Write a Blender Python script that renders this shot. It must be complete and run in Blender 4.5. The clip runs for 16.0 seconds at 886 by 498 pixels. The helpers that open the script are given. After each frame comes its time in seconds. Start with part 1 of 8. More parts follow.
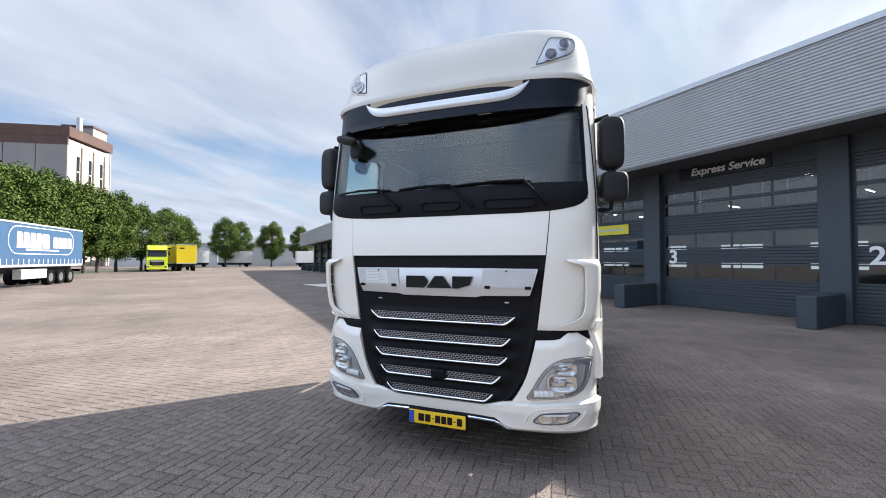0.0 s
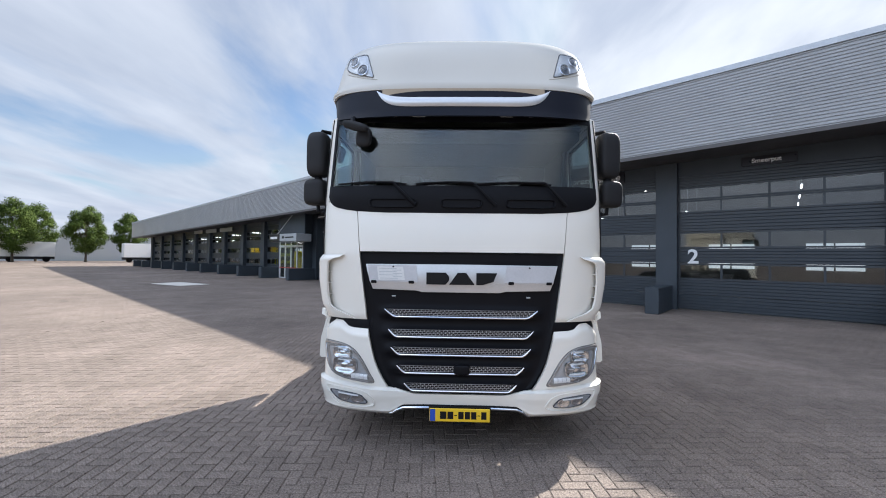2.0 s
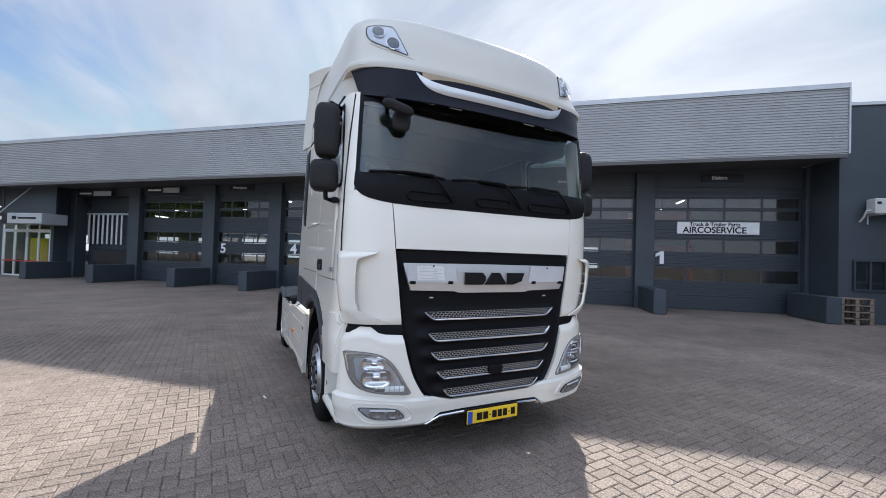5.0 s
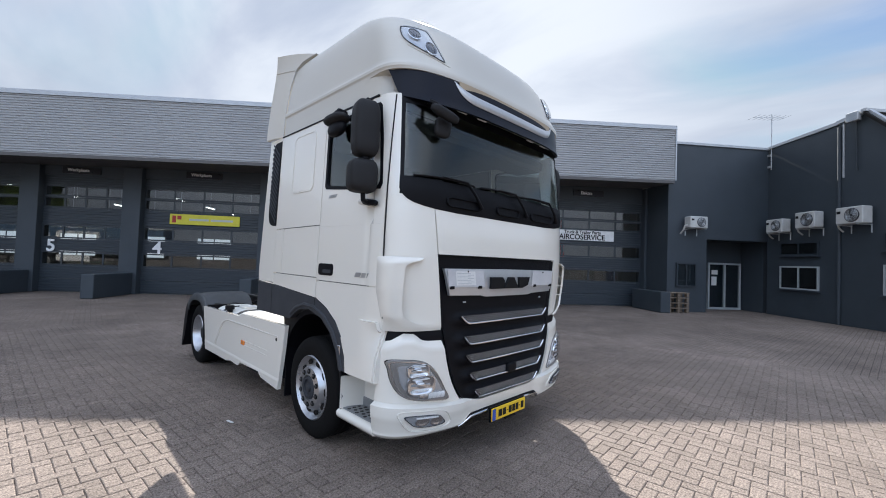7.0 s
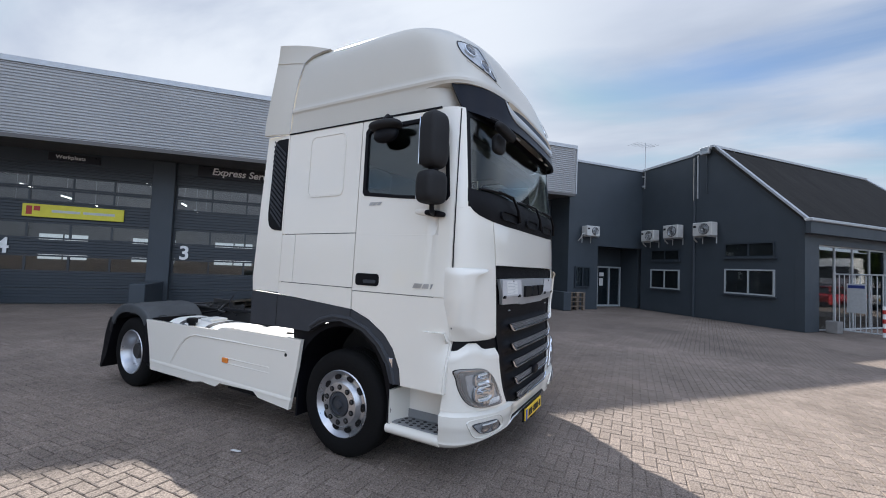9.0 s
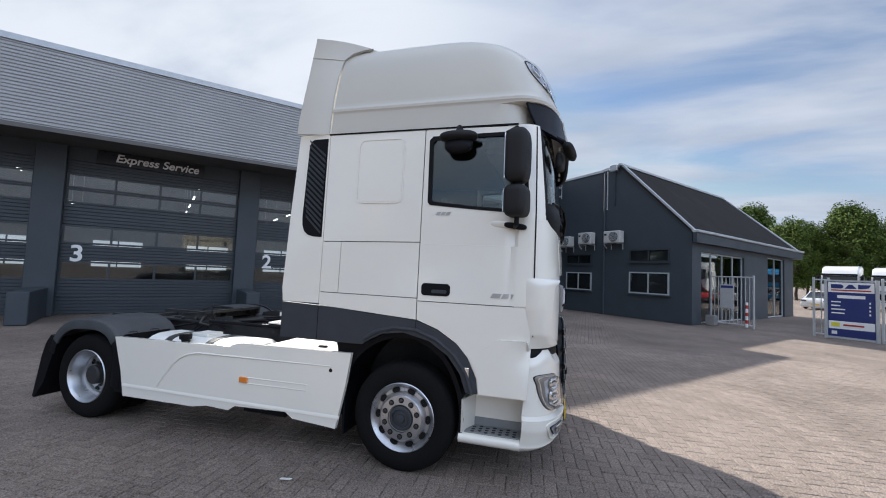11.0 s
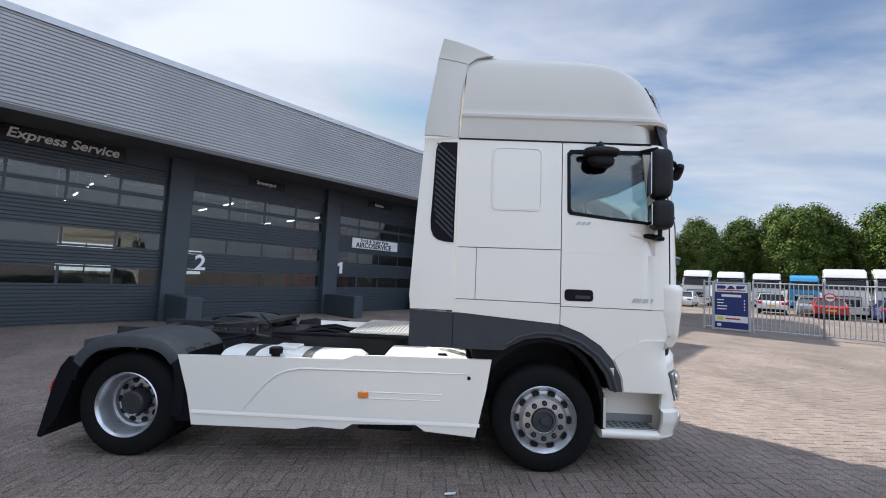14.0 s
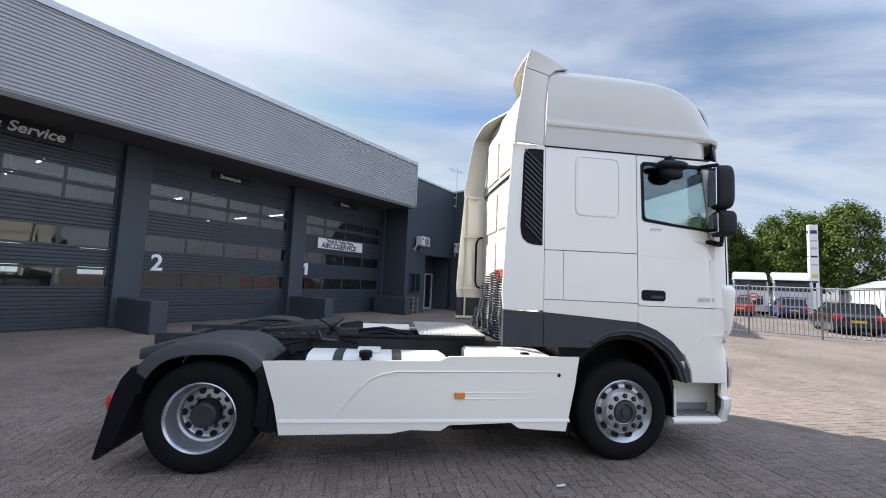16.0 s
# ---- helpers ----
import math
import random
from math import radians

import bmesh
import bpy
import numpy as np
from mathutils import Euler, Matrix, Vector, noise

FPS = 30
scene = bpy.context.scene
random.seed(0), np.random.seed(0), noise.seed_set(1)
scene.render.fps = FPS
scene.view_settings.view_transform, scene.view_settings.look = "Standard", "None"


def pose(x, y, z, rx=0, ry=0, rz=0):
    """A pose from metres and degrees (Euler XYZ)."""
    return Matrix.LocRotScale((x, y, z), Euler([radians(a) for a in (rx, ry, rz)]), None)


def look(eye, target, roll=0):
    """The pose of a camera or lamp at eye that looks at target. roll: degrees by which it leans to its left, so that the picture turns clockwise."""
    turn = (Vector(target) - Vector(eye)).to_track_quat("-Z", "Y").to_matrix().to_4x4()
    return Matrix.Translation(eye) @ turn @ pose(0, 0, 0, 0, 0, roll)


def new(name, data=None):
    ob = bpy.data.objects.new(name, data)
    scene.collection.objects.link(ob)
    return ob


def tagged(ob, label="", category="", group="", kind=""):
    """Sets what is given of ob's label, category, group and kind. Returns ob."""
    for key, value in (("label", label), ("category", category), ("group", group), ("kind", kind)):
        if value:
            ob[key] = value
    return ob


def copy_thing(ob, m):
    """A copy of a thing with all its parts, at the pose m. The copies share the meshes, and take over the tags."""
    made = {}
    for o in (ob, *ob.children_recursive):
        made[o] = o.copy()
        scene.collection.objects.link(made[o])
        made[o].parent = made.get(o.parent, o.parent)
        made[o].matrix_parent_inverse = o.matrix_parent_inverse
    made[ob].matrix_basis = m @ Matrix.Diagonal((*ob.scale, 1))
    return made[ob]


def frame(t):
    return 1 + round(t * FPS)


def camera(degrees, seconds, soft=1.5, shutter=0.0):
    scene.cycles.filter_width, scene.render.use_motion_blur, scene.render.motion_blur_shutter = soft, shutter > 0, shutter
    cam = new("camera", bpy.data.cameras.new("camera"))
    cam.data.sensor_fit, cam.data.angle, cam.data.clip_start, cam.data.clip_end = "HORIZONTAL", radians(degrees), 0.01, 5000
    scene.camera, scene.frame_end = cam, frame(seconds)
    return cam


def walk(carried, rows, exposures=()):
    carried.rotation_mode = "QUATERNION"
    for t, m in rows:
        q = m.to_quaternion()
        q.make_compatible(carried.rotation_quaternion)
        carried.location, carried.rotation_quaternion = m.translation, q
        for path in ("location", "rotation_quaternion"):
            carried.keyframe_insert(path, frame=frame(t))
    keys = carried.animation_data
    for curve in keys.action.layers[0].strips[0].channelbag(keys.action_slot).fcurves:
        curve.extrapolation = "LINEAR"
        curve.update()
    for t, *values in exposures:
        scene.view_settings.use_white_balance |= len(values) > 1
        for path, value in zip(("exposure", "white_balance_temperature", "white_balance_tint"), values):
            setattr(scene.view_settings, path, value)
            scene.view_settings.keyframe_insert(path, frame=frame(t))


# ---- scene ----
cam = camera(95.6, 16.0, soft=1.0)
PATH = [
    (0, (1.294, -3.303, 1.742), (0.585, -1.434, 1.796), 0.1),
    (0.5, (0.942, -3.409, 1.733), (0.382, -1.49, 1.783), 0.2),
    (1, (0.617, -3.497, 1.751), (0.225, -1.536, 1.795), 0.4),
    (1.5, (0.309, -3.533, 1.737), (0.078, -1.547, 1.78), 0.6),
    (2, (-0.063, -3.559, 1.734), (-0.119, -1.561, 1.776), 0.7),
    (2.5, (-0.434, -3.572, 1.747), (-0.317, -1.576, 1.787), 0.9),
    (3, (-0.773, -3.494, 1.741), (-0.493, -1.514, 1.775), 1.2),
    (3.5, (-1.102, -3.421, 1.724), (-0.666, -1.469, 1.76), 1.3),
    (4, (-1.404, -3.296, 1.728), (-0.82, -1.384, 1.763), 1.5),
    (6.5, (-2.927, -2.475, 1.723), (-1.614, -0.968, 1.781), 2.0),
    (7, (-3.188, -2.253, 1.722), (-1.769, -0.845, 1.786), 2.1),
    (7.5, (-3.454, -1.983, 1.743), (-1.934, -0.685, 1.812), 2.1),
    (8, (-3.717, -1.752, 1.748), (-2.114, -0.559, 1.824), 2.2),
    (10.5, (-4.515, -0.25, 1.767), (-2.627, 0.402, 1.874), 2.4),
    (11, (-4.687, 0.079, 1.771), (-2.767, 0.625, 1.885), 2.4),
    (11.5, (-4.775, 0.426, 1.75), (-2.828, 0.867, 1.87), 2.4),
    (12, (-4.84, 0.782, 1.753), (-2.873, 1.122, 1.877), 2.4),
    (12.5, (-4.937, 1.144, 1.752), (-2.956, 1.392, 1.878), 2.4),
    (13, (-4.943, 1.517, 1.722), (-2.954, 1.689, 1.853), 2.4),
    (13.5, (-4.982, 1.882, 1.74), (-2.989, 1.99, 1.874), 2.4),
    (14, (-5.059, 2.245, 1.721), (-3.065, 2.299, 1.864), 2.5),
    (14.5, (-5.073, 2.62, 1.688), (-3.079, 2.616, 1.838), 2.4),
    (15, (-5.085, 2.978, 1.691), (-3.093, 2.9, 1.851), 2.6),
    (15.5, (-5.119, 3.355, 1.681), (-3.132, 3.193, 1.845), 2.6),
    (16, (-5.055, 3.711, 1.658), (-3.078, 3.453, 1.822), 2.5),
]
walk(cam, [(t, look(eye, target, roll)) for t, eye, target, roll in PATH],
     exposures=[(0.0, 1.46, 6160, 10), (3.0, 1.40, 6165, 10), (7.0, 1.33, 6165, 10), (11.0, 1.22, 6165, 10), (16.0, 1.38, 6145, 10)])

# ---------------------------------------------------------------- world, sun
world = bpy.data.worlds.new("sky")
scene.world = world
world.use_nodes = True
SUN_DIR = Vector((0.98, 1.075, 1.0)).normalized()
SUN_EL = math.asin(SUN_DIR.z)
SUN_AZ = math.atan2(SUN_DIR.x, SUN_DIR.y)


def build_world():
    nt = world.node_tree
    nt.nodes.clear()
    N, L = nt.nodes, nt.links
    out = N.new("ShaderNodeOutputWorld")
    bg = N.new("ShaderNodeBackground")
    sky = N.new("ShaderNodeTexSky")
    sky.sky_type = "NISHITA"
    sky.sun_disc = False
    sky.sun_elevation = SUN_EL
    sky.sun_rotation = SUN_AZ
    sky.air_density, sky.dust_density, sky.ozone_density = 1.0, 0.6, 1.5
    tc = N.new("ShaderNodeTexCoord")
    sep = N.new("ShaderNodeSeparateXYZ")
    L.new(tc.outputs["Generated"], sep.inputs[0])
    # plane of the cirrus layer: direction divided by its height
    zz = N.new("ShaderNodeMath"); zz.operation = "MAXIMUM"; zz.inputs[1].default_value = 0.0
    L.new(sep.outputs["Z"], zz.inputs[0])
    za = N.new("ShaderNodeMath"); za.operation = "ADD"; za.inputs[1].default_value = 0.12
    L.new(zz.outputs[0], za.inputs[0])
    div = N.new("ShaderNodeVectorMath"); div.operation = "DIVIDE"
    comb = N.new("ShaderNodeCombineXYZ")
    for k in range(3):
        L.new(za.outputs[0], comb.inputs[k])
    L.new(tc.outputs["Generated"], div.inputs[0])
    L.new(comb.outputs[0], div.inputs[1])
    mp = N.new("ShaderNodeMapping")
    mp.inputs["Rotation"].default_value = (0, 0, radians(CLOUD_TURN))
    mp.inputs["Scale"].default_value = (1.0, 0.42, 0.0)
    mp.inputs["Location"].default_value = (0.3, 0.45, 0)
    L.new(div.outputs[0], mp.inputs[0])
    n1 = N.new("ShaderNodeTexNoise")
    n1.inputs["Scale"].default_value = 1.5
    n1.inputs["Detail"].default_value = 7
    n1.inputs["Roughness"].default_value = 0.52
    n1.inputs["Distortion"].default_value = 0.5
    L.new(mp.outputs[0], n1.inputs["Vector"])
    ramp = N.new("ShaderNodeMapRange")
    ramp.interpolation_type = "SMOOTHSTEP"
    ramp.inputs["From Min"].default_value, ramp.inputs["From Max"].default_value = 0.30, 0.60
    L.new(n1.outputs["Fac"], ramp.inputs["Value"])
    # a veil that thickens towards the horizon
    hz = N.new("ShaderNodeMapRange")
    hz.inputs["From Min"].default_value, hz.inputs["From Max"].default_value = 0.0, 0.35
    hz.inputs["To Min"].default_value, hz.inputs["To Max"].default_value = 0.55, 0.0
    L.new(sep.outputs["Z"], hz.inputs["Value"])
    # thin haze in the direction of the sun
    dot = N.new("ShaderNodeVectorMath"); dot.operation = "DOT_PRODUCT"
    dot.inputs[1].default_value = SUN_DIR
    L.new(tc.outputs["Generated"], dot.inputs[0])
    glow = N.new("ShaderNodeMapRange")
    glow.interpolation_type = "SMOOTHERSTEP"
    glow.inputs["From Min"].default_value, glow.inputs["From Max"].default_value = 0.72, 1.0
    L.new(dot.outputs["Value"], glow.inputs["Value"])
    mx = N.new("ShaderNodeMath"); mx.operation = "MAXIMUM"
    L.new(ramp.outputs[0], mx.inputs[0]); L.new(hz.outputs[0], mx.inputs[1])
    sc = N.new("ShaderNodeMath"); sc.operation = "MULTIPLY"; sc.inputs[1].default_value = 0.92
    L.new(mx.outputs[0], sc.inputs[0])
    # cloud radiance, brighter towards the sun
    n2 = N.new("ShaderNodeTexNoise")
    n2.inputs["Scale"].default_value = 3.1
    n2.inputs["Detail"].default_value = 5
    L.new(mp.outputs[0], n2.inputs["Vector"])
    cl = N.new("ShaderNodeMix"); cl.data_type = "RGBA"
    cl.inputs["A"].default_value = (2.65, 3.05, 3.85, 1)
    cl.inputs["B"].default_value = (6.1, 6.3, 6.7, 1)
    L.new(n2.outputs["Fac"], cl.inputs["Factor"])
    cl2 = N.new("ShaderNodeMix"); cl2.data_type = "RGBA"
    L.new(glow.outputs[0], cl2.inputs["Factor"])
    L.new(cl.outputs["Result"], cl2.inputs["A"])
    cl2.inputs["B"].default_value = (6.6, 6.8, 7.1, 1)
    mix = N.new("ShaderNodeMix"); mix.data_type = "RGBA"
    L.new(sc.outputs[0], mix.inputs["Factor"])
    # thin haze evens out the glare round the sun
    lim = N.new("ShaderNodeVectorMath"); lim.operation = "MINIMUM"; lim.inputs[1].default_value = (3.9, 4.3, 5.1)
    L.new(sky.outputs[0], lim.inputs[0])
    L.new(lim.outputs[0], mix.inputs["A"])
    L.new(cl2.outputs["Result"], mix.inputs["B"])
    # fill gain added overhead and opposite the sun, to lighten shaded sides
    deck = N.new("ShaderNodeVectorMath"); deck.operation = "DOT_PRODUCT"
    deck.inputs[1].default_value = Vector(FILL_DIR).normalized()
    L.new(tc.outputs["Generated"], deck.inputs[0])
    up = N.new("ShaderNodeMapRange"); up.interpolation_type = "SMOOTHSTEP"
    up.inputs["From Min"].default_value, up.inputs["From Max"].default_value = 0.42, 0.98
    up.inputs["To Min"].default_value, up.inputs["To Max"].default_value = 1.0, FILL_GAIN
    L.new(deck.outputs["Value"], up.inputs["Value"])
    gain = N.new("ShaderNodeVectorMath"); gain.operation = "SCALE"
    L.new(mix.outputs["Result"], gain.inputs[0]); L.new(up.outputs[0], gain.inputs["Scale"])
    L.new(gain.outputs[0], bg.inputs["Color"])
    bg.inputs["Strength"].default_value = SKY_STRENGTH
    L.new(bg.outputs[0], out.inputs[0])


SKY_STRENGTH, CLOUD_TURN = 0.057, 20
FILL_DIR, FILL_GAIN = (-0.36, -0.44, 0.83), 3.4
build_world()

sun = new("sun", bpy.data.lights.new("sun", "SUN"))
sun.data.energy, sun.data.angle, sun.data.color = 4.35, radians(0.6), (1.0, 0.94, 0.85)
sun.matrix_world = look((0, 0, 30), Vector((0, 0, 30)) - SUN_DIR)

# ---------------------------------------------------------------- materials


def material(name, color, rough=0.5, metal=0.0, color2=None, scale=6.0, fine=60.0, bump=0.0, bump_scale=None,
             coat=0.0, spec=0.5, island=0.0, rand=0.0, rough_var=0.08, emit=None, emit_strength=0.0, stretch=(1, 1, 1), detail=6):
    """A principled surface with blotches at one scale, grain at another, and relief."""
    m = bpy.data.materials.new(name)
    m.use_nodes = True
    nt = m.node_tree
    N, L = nt.nodes, nt.links
    p = N["Principled BSDF"]
    p.inputs["Metallic"].default_value = metal
    p.inputs["Coat Weight"].default_value = coat
    p.inputs["Coat Roughness"].default_value = 0.04
    p.inputs["Specular IOR Level"].default_value = spec
    color2 = color2 or tuple(c * 0.82 for c in color)
    tc = N.new("ShaderNodeTexCoord")
    mp = N.new("ShaderNodeMapping")
    mp.inputs["Scale"].default_value = stretch
    L.new(tc.outputs["Object"], mp.inputs[0])
    big = N.new("ShaderNodeTexNoise")
    big.inputs["Scale"].default_value, big.inputs["Detail"].default_value = scale, detail
    L.new(mp.outputs[0], big.inputs["Vector"])
    small = N.new("ShaderNodeTexNoise")
    small.inputs["Scale"].default_value, small.inputs["Detail"].default_value = fine, 4
    L.new(mp.outputs[0], small.inputs["Vector"])
    add = N.new("ShaderNodeMath"); add.operation = "MULTIPLY_ADD"
    add.inputs[1].default_value, add.inputs[2].default_value = 0.4, 0.0
    L.new(small.outputs["Fac"], add.inputs[0])
    sm = N.new("ShaderNodeMath"); sm.operation = "MULTIPLY_ADD"; sm.inputs[1].default_value = 0.6
    L.new(big.outputs["Fac"], sm.inputs[0]); L.new(add.outputs[0], sm.inputs[2])
    fac = sm.outputs[0]
    if island or rand:
        src = N.new("ShaderNodeNewGeometry").outputs["Random Per Island"] if island else N.new("ShaderNodeObjectInfo").outputs["Random"]
        k = N.new("ShaderNodeMath"); k.operation = "MULTIPLY_ADD"
        k.inputs[1].default_value, k.inputs[2].default_value = island or rand, -0.5 * (island or rand)
        L.new(src, k.inputs[0])
        s2 = N.new("ShaderNodeMath"); s2.operation = "ADD"
        L.new(fac, s2.inputs[0]); L.new(k.outputs[0], s2.inputs[1])
        fac = s2.outputs[0]
    mr = N.new("ShaderNodeMapRange")
    mr.inputs["From Min"].default_value, mr.inputs["From Max"].default_value = 0.28, 0.72
    L.new(fac, mr.inputs["Value"])
    mix = N.new("ShaderNodeMix"); mix.data_type = "RGBA"
    mix.inputs["A"].default_value, mix.inputs["B"].default_value = (*color2, 1), (*color, 1)
    L.new(mr.outputs[0], mix.inputs["Factor"])
    L.new(mix.outputs["Result"], p.inputs["Base Color"])
    rr = N.new("ShaderNodeMapRange")
    rr.inputs["To Min"].default_value, rr.inputs["To Max"].default_value = min(1, rough + rough_var), max(0.02, rough - rough_var)
    L.new(big.outputs["Fac"], rr.inputs["Value"])
    L.new(rr.outputs[0], p.inputs["Roughness"])
    if bump:
        b = N.new("ShaderNodeBump")
        b.inputs["Strength"].default_value, b.inputs["Distance"].default_value = bump, 0.01
        if bump_scale:
            t = N.new("ShaderNodeTexNoise"); t.inputs["Scale"].default_value = bump_scale; t.inputs["Detail"].default_value = 5
            L.new(mp.outputs[0], t.inputs["Vector"])
            L.new(t.outputs["Fac"], b.inputs["Height"])
        else:
            L.new(small.outputs["Fac"], b.inputs["Height"])
        L.new(b.outputs[0], p.inputs["Normal"])
    if emit:
        p.inputs["Emission Color"].default_value = (*emit, 1)
        p.inputs["Emission Strength"].default_value = emit_strength
    return m


def glass_material(name, tint=(0.75, 0.85, 0.85), rough=0.02, dark=0.0, ior=1.5):
    """Thin pane: transparent, with Fresnel gloss."""
    m = bpy.data.materials.new(name)
    m.use_nodes = True
    nt = m.node_tree
    N, L = nt.nodes, nt.links
    N.remove(N["Principled BSDF"])
    out = N["Material Output"]
    tr = N.new("ShaderNodeBsdfTransparent")
    tr.inputs[0].default_value = (*[c * (1 - dark) for c in tint], 1)
    gl = N.new("ShaderNodeBsdfGlossy")
    gl.inputs["Roughness"].default_value = rough
    lw = N.new("ShaderNodeLayerWeight"); lw.inputs["Blend"].default_value = 0.5
    f0 = ((ior - 1) / (ior + 1)) ** 2
    pw = N.new("ShaderNodeMath"); pw.operation = "POWER"; pw.inputs[1].default_value = 5.0
    L.new(lw.outputs["Facing"], pw.inputs[0])
    fr = N.new("ShaderNodeMath"); fr.operation = "MULTIPLY_ADD"
    fr.inputs[1].default_value, fr.inputs[2].default_value = 1 - f0, f0
    L.new(pw.outputs[0], fr.inputs[0])
    mx = N.new("ShaderNodeMixShader")
    L.new(fr.outputs[0], mx.inputs[0]); L.new(tr.outputs[0], mx.inputs[1]); L.new(gl.outputs[0], mx.inputs[2])
    L.new(mx.outputs[0], out.inputs[0])
    return m


WHITE = material("white_truck_paint", (0.80, 0.768, 0.69), 0.22, coat=0.8, color2=(0.755, 0.725, 0.655), scale=0.9, fine=400, rough_var=0.05)
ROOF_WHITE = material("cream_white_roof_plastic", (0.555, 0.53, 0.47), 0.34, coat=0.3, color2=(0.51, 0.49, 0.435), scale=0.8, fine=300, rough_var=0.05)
WHITE_DULL = material("white_plastic", (0.72, 0.72, 0.69), 0.38, color2=(0.62, 0.62, 0.6), scale=3)
CREAM = material("cream_painted_panel", (0.70, 0.655, 0.55), 0.5, color2=(0.62, 0.575, 0.475), scale=3, fine=40, bump=0.05)
BLACK = material("black_plastic", (0.0052, 0.0054, 0.0075), 0.48, spec=0.14, color2=(0.0042, 0.0044, 0.006), bump=0.15, fine=300)
GLOSS_BLACK = material("gloss_navy_black", (0.012, 0.016, 0.03), 0.12, coat=0.8, color2=(0.008, 0.01, 0.02))
GREY_TRIM = material("grey_moulded_plastic", (0.042, 0.046, 0.054), 0.55, spec=0.3, color2=(0.034, 0.037, 0.043), bump=0.2, fine=260)
FENDER = material("weathered_fender_plastic", (0.05, 0.055, 0.06), 0.55, color2=(0.022, 0.025, 0.028), scale=5, fine=120, bump=0.15)
RUBBER = material("tyre_rubber", (0.0055, 0.0055, 0.006), 0.8, color2=(0.009, 0.0088, 0.0085), scale=8, bump=0.3, spec=0.12)
BEZEL = material("satin_grey_lamp_bezel", (0.46, 0.455, 0.45), 0.32, 0.6)
PLATE_GREY = material("pale_grey_plate", (0.56, 0.56, 0.57), 0.4)
SEAM = material("grey_seam_filler", (0.17, 0.17, 0.17), 0.7)
# shade on the underside of the roof edge, put into a tan colour
SHADED_LIP = material("shaded_roof_lip", (0.42, 0.34, 0.24), 0.5)
VISOR = material("dark_navy_visor", (0.006, 0.0075, 0.015), 0.38, spec=0.18)
LIME = material("lime_green_panel", (0.42, 0.55, 0.05), 0.4)
TREAD = material("grey_step_tread", (0.23, 0.235, 0.24), 0.6, bump=0.2, fine=200)
LATTICE = material("bright_silver_lattice", (0.50, 0.51, 0.53), 0.35, 0.6)
CHROME = material("chrome", (0.75, 0.76, 0.78), 0.12, 1.0, rough_var=0.04)
SILVER = material("silver_paint", (0.60, 0.61, 0.62), 0.32, 0.65, color2=(0.52, 0.53, 0.54))
RIM = material("steel_rim_silver", (0.50, 0.51, 0.53), 0.30, 0.85, color2=(0.4, 0.41, 0.43), scale=12)
ALU = material("polished_aluminium", (0.62, 0.62, 0.62), 0.28, 1.0, color2=(0.5, 0.5, 0.5))
CHASSIS = material("chassis_grime", (0.03, 0.03, 0.032), 0.6, color2=(0.012, 0.012, 0.013), bump=0.4, fine=80)
STEEL_WORN = material("worn_greased_steel", (0.10, 0.098, 0.095), 0.42, 0.7, color2=(0.03, 0.03, 0.03), scale=7)
INTERIOR = material("dark_cab_interior", (0.045, 0.046, 0.048), 0.7, color2=(0.032, 0.033, 0.034))
INTERIOR_L = material("grey_cab_cloth", (0.13, 0.13, 0.135), 0.85)
LAMP_GLASS = glass_material("lamp_glass", (0.95, 0.96, 0.97))
WINDSCREEN = glass_material("windscreen_glass", (0.82, 0.87, 0.86), ior=1.6)
SIDE_GLASS = glass_material("side_glass", (0.78, 0.86, 0.85), ior=1.85)
PANE = glass_material("door_pane", (0.72, 0.75, 0.76), rough=0.02, ior=1.66)
ORANGE = material("amber_lens", (0.75, 0.22, 0.02), 0.2, coat=0.6)
RED = material("red_lens", (0.55, 0.02, 0.02), 0.2, coat=0.6)
YELLOW_PLATE = material("yellow_plate", (0.85, 0.55, 0.02), 0.4)
BLUE_PLATE = material("blue_plate", (0.02, 0.08, 0.45), 0.4)
PAPER = material("white_paper", (0.75, 0.75, 0.73), 0.7)
INK = material("dark_ink", (0.008, 0.008, 0.009), 0.5, spec=0.2)
WALL_DARK = material("dark_painted_brick", (0.041, 0.052, 0.064), 0.55, color2=(0.032, 0.042, 0.052), scale=1.2, fine=40, bump=0.25)
DOOR_DARK = material("dark_sectional_door", (0.032, 0.041, 0.051), 0.42, color2=(0.025, 0.033, 0.042), scale=1.5, fine=50)
FASCIA = material("ribbed_grey_cladding", (0.36, 0.365, 0.37), 0.5, 0.15, color2=(0.30, 0.305, 0.31), scale=0.6, fine=30)
TRIM_LIGHT = material("pale_grey_edge_trim", (0.48, 0.50, 0.52), 0.4, 0.3)
SOFFIT = material("grey_brown_soffit", (0.105, 0.10, 0.098), 0.6, color2=(0.085, 0.08, 0.078), scale=2)
SIGN_DARK = material("black_sign_board", (0.012, 0.013, 0.02), 0.3)
SIGN_WHITE = material("white_sign", (0.86, 0.86, 0.85), 0.45)
SIGN_YELLOW = material("yellow_sign", (0.75, 0.68, 0.05), 0.45)
SIGN_BLUE = material("blue_sign", (0.015, 0.03, 0.16), 0.4)
CONCRETE = material("concrete", (0.26, 0.25, 0.24), 0.85, color2=(0.18, 0.175, 0.17), bump=0.3)
DARK_PLASTIC = material("grained_black_plastic", (0.013, 0.013, 0.0145), 0.6, spec=0.3, color2=(0.010, 0.010, 0.011), bump=0.2, fine=220)
TREADPLATE = material("bright_tread_plate", (0.55, 0.55, 0.54), 0.42, 0.3, color2=(0.40, 0.40, 0.39), scale=4)
